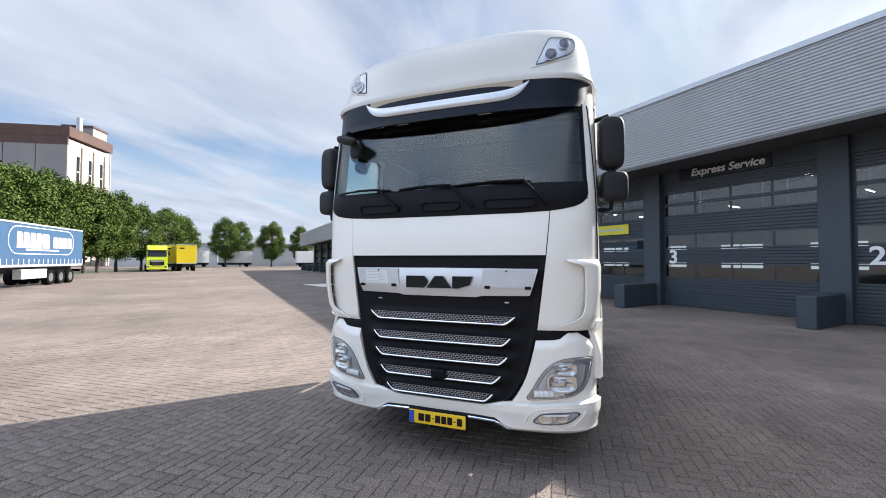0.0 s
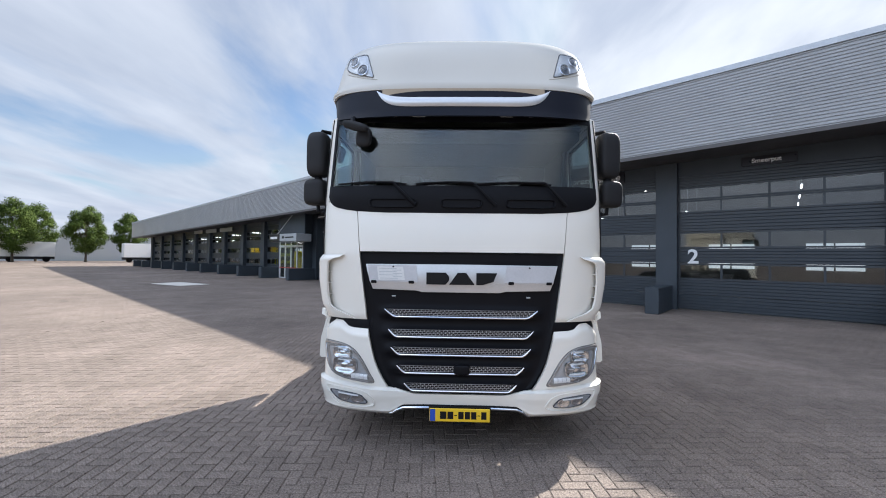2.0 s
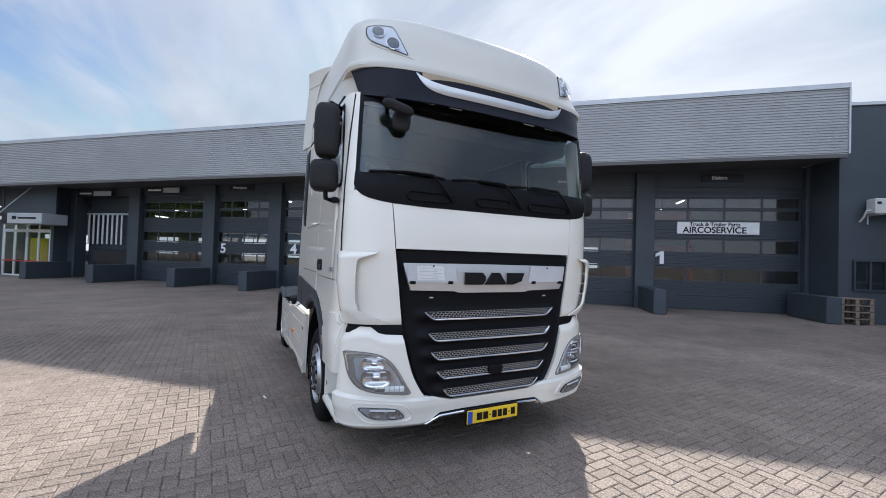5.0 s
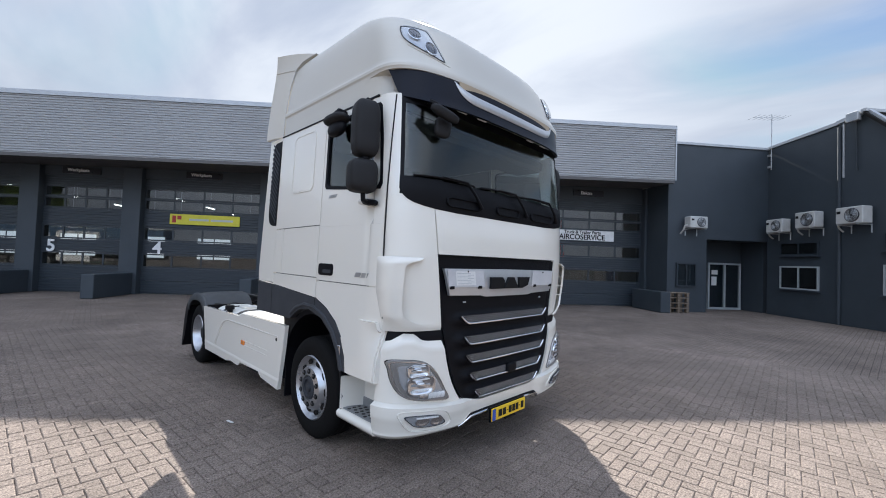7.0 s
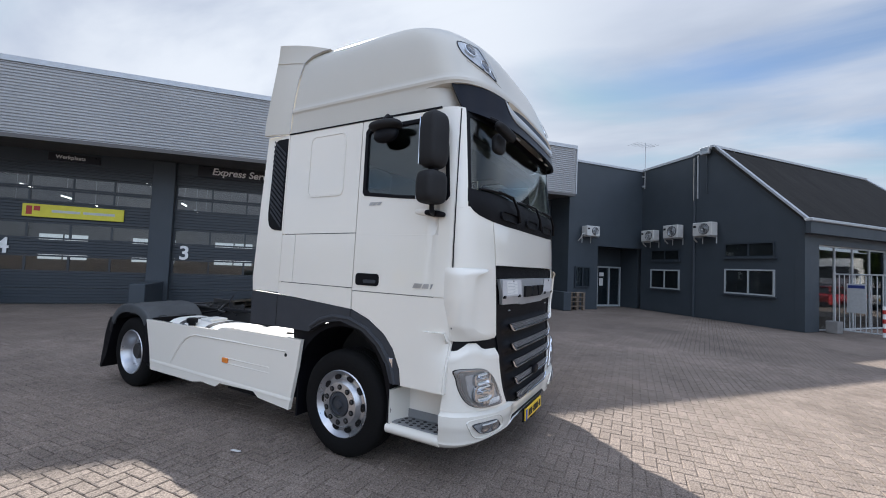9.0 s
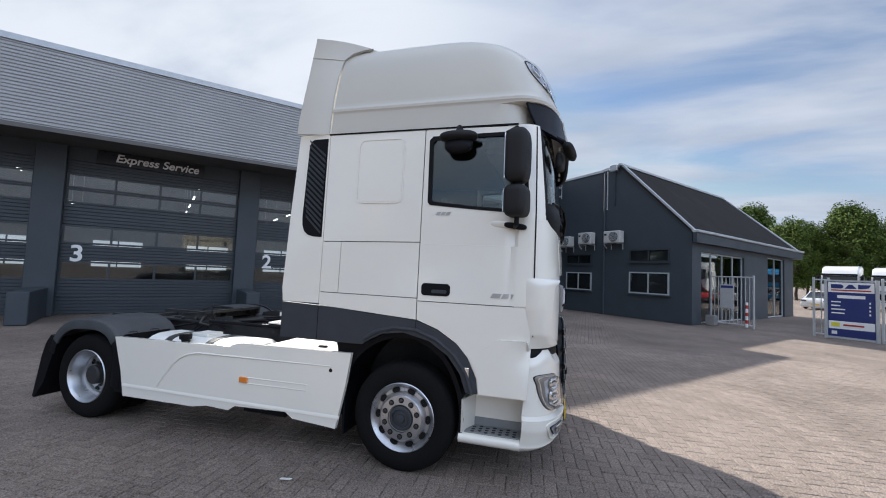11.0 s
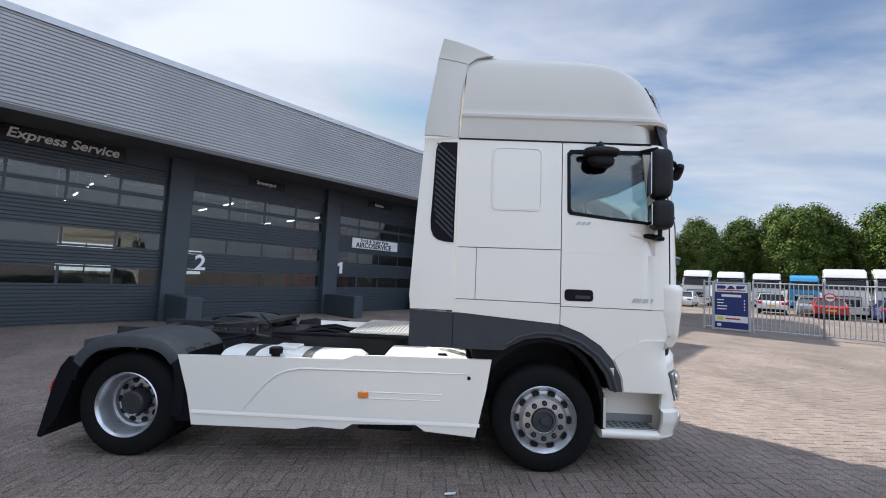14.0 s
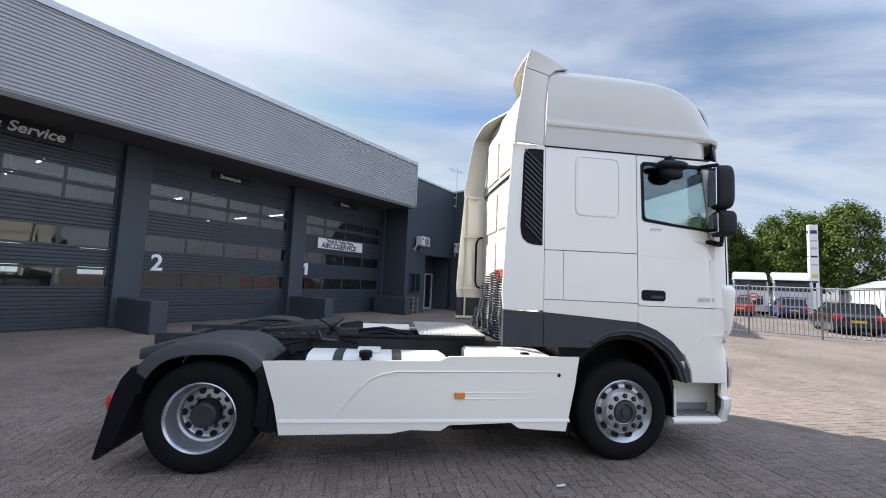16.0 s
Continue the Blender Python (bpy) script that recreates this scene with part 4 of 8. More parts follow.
def build_headlamp(s):
    """Clear lamp: warm grey surround, chrome outline, two bowls with ribbed reflectors and a daylight strip."""
    loop = smooth_loop([(0.768, 0.612), (0.810, 0.700), (0.872, 0.805), (0.940, 0.885), (1.020, 0.932), (1.130, 0.952), (1.255, 0.950), (1.252, 0.880), (1.238, 0.795), (1.205, 0.720), (1.150, 0.668), (1.050, 0.635), (0.920, 0.618)])
    c = (0.985, 0.755)
    h = part("headlamp", patch(loop, s, [(1.0, 0.0), (1.0, 0.008), (0.975, 0.012), (0.80, 0.012), (0.78, 0.006)], c, False), LAMP_GREY, truck, "clear headlamp with chrome reflectors in a grey surround")
    part("seam", patch(loop, s, [(1.018, 0.001), (1.018, 0.003), (1.0, 0.003), (1.0, 0.0)], c, False), BLACK, h)
    part("chrome_outline", patch(loop, s, [(0.955, 0.011), (0.95, 0.017), (0.925, 0.017), (0.92, 0.011)], c, False), CHROME, h)
    part("reflector_tray", patch(loop, s, [(0.79, 0.006), (0.5, 0.009), (0.2, 0.006)], c), LAMP_TRAY, h)
    for x, z, rad, flat in ((1.05, 0.868, 0.082, 0.62), (1.035, 0.757, 0.108, 0.66)):
        ring = []
        for i in range(28):
            cs, sn = math.cos(2 * math.pi * i / 28), math.sin(2 * math.pi * i / 28)
            ring.append((x + rad * math.copysign(abs(cs) ** 0.6, cs) + 0.12 * (z - 0.8), z + rad * flat * math.copysign(abs(sn) ** 0.6, sn)))
        part("shadow_gap", patch(ring, s, [(1.08, 0.010), (1.07, 0.014), (1.0, 0.013)], (x, z), False), LAMP_GREY, h)
        bowl = part("reflector", patch(ring, s, [(1.06, 0.012), (1.02, 0.030), (0.96, 0.031), (0.8, 0.020), (0.55, 0.011), (0.3, 0.009)], (x, z)), CHROME, h, angle=60)
        for k in (-1, 0, 1):
            part("rib", skin(6, 2, lambda c_, r: (s * mix(TH(x - rad * 0.72, z), TH(x + rad * 0.72, z), c_), z + k * rad * 0.42 + 0.011 * (r - 0.5), 0.018 + 0.008 * math.sin(math.pi * c_)), 0.006), LAMP_CLEAR if k else LAMP_TRAY, bowl)
        part("bulb_cap", patch(ring, s, [(0.30, 0.012), (0.28, 0.032), (0.16, 0.036)], (x, z)), CHROME, bowl)
    # inner corner of the tray stays plain grey; the strip runs along the lower edge
    part("strip_bed", skin(12, 3, lambda c_, r: (s * mix(TH(0.815, 0.64), TH(1.055, 0.64), c_), mix(0.634 + 0.012 * c_, 0.69 + 0.012 * c_, r), 0.0145), 0.006), LAMP_TRAY, h)
    for k in range(6):
        x = 0.822 + 0.038 * k
        mat = LAMP_CLEAR if k < 4 else CHROME
        part("day_running_cell", skin(4, 3, lambda c_, r: (s * mix(TH(x, 0.64), TH(x + 0.034, 0.64), c_), mix(0.639 + 0.002 * k, 0.684 + 0.002 * k, r), 0.017 + 0.007 * math.sin(math.pi * r)), 0.004), mat, h)
    part("lens", patch(loop, s, [(0.93, 0.013), (0.88, 0.036), (0.7, 0.046), (0.4, 0.05)], c), LAMP_GLASS, h)


for s in (-1, 1):
    build_headlamp(s)


def build_grille():
    slats = [(1.21, 0.61), (1.035, 0.59), (0.88, 0.565), (0.722, 0.51), (0.57, 0.445)]

    def body(c, r):
        z = mix(0.505, 1.765, r)
        u = mix(-1, 1, c)
        x = u * grille_edge(z)
        wave = 0.0
        for zs_, hw in slats:
            d = (z - zs_ - 0.025) / 0.075
            if abs(d) < 1:
                fade = min(1.0, max(0.0, (hw + 0.14 - abs(x)) / 0.12))
                wave = max(wave, (0.5 + 0.5 * math.cos(math.pi * d)) * fade)
        return TH(x, z), z, -0.03 + 0.045 * wave + (0.02 if abs(u) > 0.97 else 0.0)
    g = part("grille", skin(60, 70, body, 0.03), BLACK, truck, "black radiator grille", angle=60)
    for zc, hw in slats:
        sl = part("slat", skin(36, 2, lambda c, r: (mix(-1, 1, c) * TH(hw + 0.004 + 0.03 * r, zc), mix(zc + 0.002, zc + 0.062, r), 0.022), 0.012), INK, g, "dark slat with a bright mesh")
        bm = bmesh.new()
        pts = []
        for k in range(61):
            u = mix(-1, 1, k / 60)
            x = u * (hw + 0.045)
            t = max(0.0, (abs(x) - (hw - 0.03)) / 0.075)
            pts.append(S(TH(x, zc), zc - 0.002 + 0.064 * min(1.0, t) ** 1.35, 0.034))
        tube(bm, pts, [0.006] + [0.0095] * 59 + [0.006], 8)
        part("chrome_strip", bm, CHROME, sl)
        bm = bmesh.new()
        n = int(hw * 2 / 0.034)
        for j in range(4):
            zz = zc + 0.012 + j * 0.0155
            hwj = hw + 0.008 * j
            skin(30, 1, lambda c, r: (mix(-1, 1, c) * TH(hwj, zc), zz + 0.0022 * r, 0.028), 0.004, bm=bm)
            if j < 3:
                for k in range(n + 1):
                    x = -hw + (k + 0.5 * (j % 2)) * 0.034
                    if abs(x) < hw:
                        p = S(TH(x, zc), zz, 0.026)
                        box(bm, p - Vector((0.0024, 0.0018, 0)), p + Vector((0.0024, 0.0018, 0.0155)))
        part("mesh_insert", bm, LATTICE, sl, "bright metal mesh")
    bm = bmesh.new()
    superbox(bm, pose(0.015, -0.03, 0.757), 0.07, 0.03, 0.042, 5)
    part("sensor", bm, BLACK, g)
    for s in (-1, 1):
        p = S(s * TH(0.60, 1.385), 1.385, -0.01)
        part("washer_nozzle", boxes((p - Vector((0.018, 0.006, 0.006)), p + Vector((0.018, 0.006, 0.006))), bevel=0.003), GALV, g)
    # silver badge panel
    def pan(c, r):
        u = mix(-1, 1, c)
        x = u * mix(0.805, 0.842, r)
        zb = lerp_table([(0.0, 1.425), (0.37, 1.425), (0.41, 1.438), (0.83, 1.448)], abs(x))
        return TH(x, 1.55), mix(zb, 1.672 - 0.004 * abs(u), r), 0.0 + 0.018 * math.sin(math.pi * (0.15 + 0.7 * r))
    sp = part("badge_panel", skin(60, 6, pan, 0.03), SILVER, g, "silver badge panel")
    # plain dark shapes in place of the maker's mark
    for shape in ([(-0.245, 0), (-0.075, 0), (-0.045, 0.035), (-0.045, 0.07), (-0.075, 0.105), (-0.245, 0.105)], [(-0.045, 0), (0.03, 0.105), (0.105, 0.105), (0.18, 0)], [(0.195, 0), (0.195, 0.105), (0.375, 0.105), (0.345, 0.03), (0.25, 0.0)]):
        bm = bmesh.new()
        prism(bm, [(x - 0.06, z + 1.495) for x, z in shape], "y", -0.026, 0.0)
        part("emblem", bm, INK, sp, "dark badge shape")
    for s in (-1, 1):
        plate = part("cover_plate", skin(14, 2, lambda c, r: (s * TH(mix(0.385, 0.818, c), 1.55), mix(1.512 + 0.004 * c, 1.662, r), 0.024), 0.004), PLATE_GREY, sp, "pale plastic plate")
        part("rivet", lathe_part(S(s * TH(0.6, 1.64), 1.648, 0.026), 0.008), INK, plate)
        for x in (0.44, 0.775):
            p = S(s * TH(x, 1.51), 1.512, 0.022)
            part("clip", boxes((p - Vector((0.024, 0.008, 0.013)), p + Vector((0.024, 0.008, 0.013))), bevel=0.004), BLACK, plate)
        if s < 0:
            sheet = part("paper_sheet", skin(10, 2, lambda c, r: (-TH(mix(0.50, 0.735, c), 1.55), mix(1.53, 1.648, r), 0.0265), 0.002), PAPER, plate, "white printed paper sheet")
            for k in range(7):
                a, b_ = (0.52, 0.60) if k % 2 else (0.56, 0.72)
                part("printed_line", skin(6, 1, lambda c, r: (-TH(mix(a, b_, c), 1.55), 1.542 + k * 0.0145 + 0.005 * r, 0.0275), 0.001), GALV, sheet)
    # number plate with plain bars
    pl = part("number_plate", boxes(((-0.262, -0.045, 0.31), (0.262, -0.03, 0.422)), bevel=0.004), YELLOW_PLATE, truck, "yellow number plate")
    part("plate_band", boxes(((-0.258, -0.0475, 0.315), (-0.212, -0.0455, 0.417))), BLUE_PLATE, pl)
    for x0, x1, z0, z1 in ((-0.17, -0.115, 0.335, 0.398), (-0.105, -0.055, 0.335, 0.398), (-0.012, 0.035, 0.335, 0.398), (0.045, 0.09, 0.335, 0.398), (0.10, 0.145, 0.335, 0.398), (0.187, 0.232, 0.335, 0.398), (-0.045, -0.022, 0.363, 0.37), (0.155, 0.177, 0.363, 0.37)):
        part("plate_mark", boxes(((x0, -0.0475, z0), (x1, -0.0455, z1))), INK, pl)
    part("plate_holder", boxes(((-0.27, -0.029, 0.30), (0.27, -0.015, 0.43)), ((-0.06, -0.044, 0.288), (0.1, -0.028, 0.308))), BLACK, pl)
    # dark slot between corner panel and bumper
    for s in (-1, 1):
        part("seam_filler", skin(16, 3, lambda c, r: (s * mix(TH(0.80, 1.12), 84.0, c), mix(1.05, 1.20, r), -0.032 + 0.012 * math.sin(math.pi * r)), 0.02), BLACK, g)


def lathe_part(p, r):
    bm = bmesh.new()
    lathe(bm, [(r, 0.004), (r, -0.003), (0.001, -0.004)], p, 12, "y")
    return bm


build_grille()


def build_front_panels():
    part("front_hatch", skin(40, 8, lambda c, r: (mix(-1, 1, c) * TH(mix(0.914, 0.946, r), mix(1.782, 2.150, r)), mix(1.782, 2.150, r), 0.006 * math.sin(math.pi * r)), 0.025), WHITE, truck, "white front service hatch")

    def band_z(x):
        return lerp_table([(0.0, 2.132), (0.7, 2.134), (0.94, 2.146), (1.05, 2.16), (1.14, 2.18), (1.19, 2.205), (1.22, 2.235), (1.245, 2.29), (1.3, 2.4)], abs(x))
    for s in (-1, 1):
        def corner(c, r):
            zz = mix(1.166, 2.24, r)
            x0 = mix(0.846, 0.922, min(1, (zz - 1.166) / 0.61)) if zz < 1.78 else mix(0.922, 0.953, (zz - 1.78) / 0.37)
            th = mix(TH(x0, zz), 89.0, c)
            x = abs(S(th, zz).x)
            top = min(2.24, band_z(x) + 0.004)
            return s * th, min(zz, mix(zz, top, r ** 6)) if top < 2.24 else zz, -0.02 * max(0.0, (0.02 - r) / 0.02)
        cp = part("corner_panel", skin(30, 34, corner, 0.03), WHITE, truck, "white cab corner panel")
        # air deflector: a lip standing off the corner, open to the front
        lip = [(1.172, 0.95), (1.20, 0.99), (1.225, 1.06), (1.25, 1.12), (1.29, 1.17), (1.36, 1.19), (1.52, 1.20), (1.67, 1.195), (1.705, 1.175), (1.725, 1.09), (1.75, 1.06)]

        def ear(c, r):
            z = mix(1.172, 1.75, r)
            e = 0.058 * min(1.0, max(0.0, (z - 1.165) / 0.12)) ** 0.6 * min(1.0, max(0.0, (1.757 - z) / 0.045)) ** 0.5
            back = 1.0 if c < 0.35 else mix(1.0, 0.12, ((c - 0.35) / 0.65) ** 1.6)
            return s * mix(TH(lerp_table(lip, z), z), TY(0.315, z), c), z, 0.006 + e * (0.85 + 0.15 * math.sin(math.pi * c)) * back
        ear_ob = part("air_deflector", skin(18, 30, ear, 0.02), WHITE, cp, "white corner air deflector", angle=50)
        for k in range(3):
            z = 1.38 + k * 0.105
            t0 = TH(lerp_table(lip, z), z)
            part("fin", skin(4, 1, lambda c, r: (s * mix(t0 + 0.6, t0 + 5, c), z + 0.008 * r, 0.042), 0.042), WHITE, ear_ob)
    # black band under the windscreen
    def band(c, r):
        u = mix(-1, 1, c)
        th = u * mix(TH(1.243, 2.3), TH(1.225, 2.35) + 2.4, r)
        x = abs(S(th, 2.3).x)
        return th, mix(band_z(x), 2.385, r), 0.003 + 0.010 * math.sin(math.pi * r) * (1 - abs(u) ** 6)
    scuttle = part("scuttle_panel", skin(64, 8, band, 0.02), BLACK, truck, "black scuttle panel below the windscreen")
    for x0, x1 in ((-0.84, -0.40), (-0.19, 0.185), (0.39, 0.84)):
        loop = smooth_loop([(x0 + 0.03, 2.185), ((x0 + x1) / 2, 2.18), (x1 - 0.03, 2.185), (x1, 2.23), (x1 - 0.03, 2.255), ((x0 + x1) / 2, 2.255), (x0 + 0.03, 2.255), (x0, 2.23)])
        c = ((x0 + x1) / 2, 2.215)
        grip = part("grip_recess", patch(loop, 1, [(1.0, 0.008), (1.0, 0.024), (0.97, 0.03), (0.93, 0.028), (0.90, 0.014), (0.3, 0.013)], c), BLACK, scuttle)
    WS_TOP = 3.05
    ws = part("windscreen", skin(48, 14, lambda c, r: (mix(-1, 1, c) * mix(TH(1.225, 2.35), TH(1.185, 3.03), r), mix(2.355, WS_TOP, r), -0.004), 0.006), WINDSCREEN, truck, "tinted windscreen")
    ws.visible_shadow = False
    for s in (-1, 1):
        part("screen_border", skin(3, 14, lambda c, r: (s * (mix(TH(1.225, 2.35), TH(1.185, 3.03), r) + mix(-2.0, 2.4, c)), mix(2.30, WS_TOP, r), 0.002), 0.005), BLACK, ws)
        part("a_pillar", skin(10, 16, lambda c, r: (s * mix(mix(TH(1.225, 2.35), TH(1.185, 3.03), r) + 2.5, 90.0, c), mix(2.225, 3.06, r), 0.002), 0.03), WHITE, truck, "white windscreen pillar")
    part("screen_header", skin(40, 2, lambda c, r: (mix(-1, 1, c) * TH(1.185, 3.0), mix(2.985, 3.06, r), 0.0015), 0.006), BLACK, ws)
    # wipers: pivot in the scuttle, arm rising to the blade along the glass
    for px, ex, b0, b1 in ((-0.42, -0.62, -1.14, -0.50), (0.30, 0.10, -0.42, 0.10), (0.93, 0.74, 0.10, 0.80)):
        bm = bmesh.new()
        tube(bm, [S(TH(px, 2.2), 2.205, 0.03), S(TH(mix(px, ex, 0.5), 2.3), 2.30, 0.05), S(TH(ex, 2.4), 2.405, 0.045), S(TH(mix(ex, b0, 0.5), 2.4), 2.415, 0.03)], [0.017, 0.013, 0.011, 0.007], 8)
        w = part("wiper", bm, BLACK, truck, "black wiper arm")
        bm = bmesh.new()
        tube(bm, [S(TH(mix(b0, b1, k / 10), 2.4), 2.395 + 0.016 * math.sin(math.pi * k / 10), 0.014) for k in range(11)], 0.009, 6)
        part("wiper_blade", bm, BLACK, w)


build_front_panels()


def build_visor_and_roof():
    TE = 66.0

    def stand(th, z):
        """How far the visor stands off the cab's skin."""
        return (0.140 - 0.035 * (z - 2.995) / 0.255) * (1 - 0.80 * min(1.0, abs(th) / TE) ** 2.6) + 0.008

    def visor(c, r):
        th = mix(-1, 1, c) * mix(60.0, 72.0, r)
        q = min(1.0, abs(math.sin(radians(th))) / 0.96)
        z0, z1 = 2.995 + 0.075 * q ** 5, 3.250 + 0.040 * q ** 4
        return th, mix(z0, z1, r), stand(th, mix(2.995, 3.25, r))
    vis = part("sun_visor", skin(70, 8, visor, 0.025, "visor"), VISOR, truck, "dark navy sun visor")
    for x in (-0.66, -0.40, 0.40, 0.66):
        p = S(TH(x, 3.03), 3.022, 0.06)
        part("marker_lamp", boxes((p - Vector((0.06, 0.01, 0.006)), p + Vector((0.06, 0.01, 0.006))), bevel=0.003), SIGN_WHITE, vis)
    # bright crescent under the roof edge
    def crescent(c, r):
        u, th = abs(2 * c - 1), mix(-1, 1, c) * TR(0.77, 3.2)
        z = mix(3.085 + 0.158 * u ** 6, 3.172 + 0.078 * u ** 4.5, r)
        return th, z, stand(th, z) + 0.006 + 0.016 * math.sin(math.pi * r) * (1 - u ** 4)
    part("crescent_trim", skin(44, 6, crescent, 0.02, "visor"), SILVER, truck, "silver crescent trim")
    part("roof_lip", skin(40, 2, lambda c, r: (mix(-1, 1, c) * TR(0.72, 3.2), mix(3.165, 3.258, r), 0.115), 0.02, "visor"), SHADED_LIP, truck, "recessed strip with the roof edge's shade in its tan colour")
    zs = [3.066, 3.12, 3.2, 3.25, 3.263, 3.272, 3.286, 3.31, 3.328, 3.345, 3.37, 3.43, 3.5, 3.58, 3.66, 3.73, 3.79, 3.84, 3.88, 3.915, 3.945, 3.97, 3.99, 4.01, 4.03, 4.046, 4.06]
    ths = [mix(-90, 90, k / 48) for k in range(49)]
    bm = bmesh.new()
    rows = []
    for z in zs:
        f = [S(t, z, 0.0, True) for t in ths]
        w = lerp_table(T_W, z)
        yb = 2.235 - 0.07 * max(0, z - 3.06)
        y0 = f[0].y
        n = 8
        left = [Vector((-w, mix(yb, y0, k / n), z)) for k in range(n)]
        right = [Vector((w, mix(y0, yb, (k + 1) / n), z)) for k in range(n)]
        row = left + f + right
        rows.append([bm.verts.new(p) for p in row])
    for a, b in zip(rows, rows[1:]):
        for k in range(len(a) - 1):
            bm.faces.new((a[k], a[k + 1], b[k + 1], b[k]))
    bm.faces.new(rows[-1])
    bm.faces.new([r[0] for r in rows] + [r[-1] for r in reversed(rows)])
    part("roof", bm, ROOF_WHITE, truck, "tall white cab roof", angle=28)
    for s in (-1, 1):
        loop = smooth_loop([(0.833, 3.410), (0.845, 3.455), (0.868, 3.53), (0.898, 3.625), (0.922, 3.69), (0.95, 3.702), (1.03, 3.708), (1.105, 3.705), (1.125, 3.69), (1.136, 3.64), (1.132, 3.575), (1.10, 3.525), (1.04, 3.485), (0.95, 3.445), (0.87, 3.415)], 2)
        c = (0.995, 3.575)
        lamp = part("roof_lamp", patch(loop, s, [(1.0, -0.004), (1.0, 0.008), (0.985, 0.010), (0.965, 0.009), (0.955, 0.004)], c, False, True), GREY_TRIM, truck, "clear roof lamp in a dark frame")
        part("tray", patch(loop, s, [(0.96, 0.004), (0.6, 0.008), (0.3, 0.006)], c, True, True), LAMP_TRAY, lamp, "pale grey lamp tray")
        for x, z, rad in ((0.945, 3.505, 0.058), (1.045, 3.625, 0.052)):
            ring = [(x + rad * 0.9 * math.cos(2 * math.pi * i / 24), z + rad * 1.1 * math.sin(2 * math.pi * i / 24)) for i in range(24)]
            bowl = part("reflector", patch(ring, s, [(1.0, 0.006), (1.0, 0.022), (0.92, 0.024), (0.86, 0.016)], (x, z), False, True), CHROME, lamp)
            part("spot_lens", patch(ring, s, [(0.87, 0.014), (0.7, 0.021), (0.35, 0.026)], (x, z), True, True), GLOSS_BLACK, bowl, "dark round spot lens")
        part("lens", patch(loop, s, [(0.95, 0.010), (0.9, 0.034), (0.5, 0.044)], c, True, True), LAMP_GLASS, lamp)
        bm = bmesh.new()
        lip = [(0.79, 3.375), (0.86, 3.392), (0.95, 3.42), (1.05, 3.462), (1.12, 3.505)]
        tube(bm, [S(s * TR(x, z), z, 0.002, True) for x, z in lip], [0.002, 0.005, 0.006, 0.006, 0.003], 6)
        part("lower_crease", bm, ROOF_WHITE, lamp)
    # side plates of the air collar, flared at the top, and the wing between them
    for s in (-1, 1):
        front = [(1.288, 2.245, 3.066), (1.285, 2.243, 3.2), (1.266, 2.232, 3.45), (1.243, 2.21, 3.66), (1.208, 2.178, 3.845), (1.172, 2.10, 3.925), (1.13, 2.01, 3.972), (1.092, 1.925, 4.0)]
        back = [(1.346, 2.568, 3.066), (1.345, 2.56, 3.2), (1.334, 2.523, 3.45), (1.322, 2.492, 3.66), (1.312, 2.468, 3.845), (1.314, 2.452, 3.915), (1.319, 2.438, 3.975), (1.326, 2.424, 4.034)]
        out, inn = [], []
        for k, (f, r) in enumerate(zip(front, back)):
            ro, ri = [], []
            for j in range(9):
                t = j / 8
                p = Vector(f).lerp(Vector(r), t)
                p.x += 0.016 * math.sin(math.pi * t) * (1 - k / 7)
                p.z += (0.018 * math.sin(math.pi * t) if k == 7 else 0.0)
                ro.append(Vector((s * p.x, p.y, p.z)))
                ri.append(Vector((s * (p.x - 0.03), p.y, p.z - (0.008 if k == 7 else 0.0))))
            out.append(ro)
            inn.append(ri)
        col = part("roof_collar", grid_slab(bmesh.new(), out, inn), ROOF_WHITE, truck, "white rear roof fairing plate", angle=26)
        bm = bmesh.new()
        tube(bm, [row[0] + Vector((s * 0.003, -0.003, 0.001)) for row in out], 0.0045, 6)
        part("seam", bm, BEZEL, col)
        bm = bmesh.new()
        tube(bm, [p + Vector((s * 0.003, 0, 0)) for p in out[4]], [0.002] + [0.005] * 7 + [0.002], 6)
        part("pressed_line", bm, ROOF_WHITE, col)
    out, inn = [], []
    for j in range(9):
        t = j / 8
        ro, ri = [], []
        for k in range(25):
            u = mix(-1, 1, k / 24)
            q = min(1.0, max(0.0, (abs(u) - 0.05) / 0.57))
            q = q * q * (3 - 2 * q)
            x = u * mix(1.06, 1.285, t * q)
            p = Vector((x, mix(1.90, mix(2.17, 2.41, q) + 0.02 * max(0.0, abs(u) - 0.62), t), mix(4.05 - 0.05 * u * u, 4.06 - 0.028 * max(0.0, abs(u) - 0.85) / 0.15, t)))
            ro.append(p)
            ri.append(p - Vector((0, 0, 0.022)))
        out.append(ro)
        inn.append(ri)
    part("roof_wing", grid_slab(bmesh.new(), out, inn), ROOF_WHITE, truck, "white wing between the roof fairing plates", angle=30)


build_visor_and_roof()


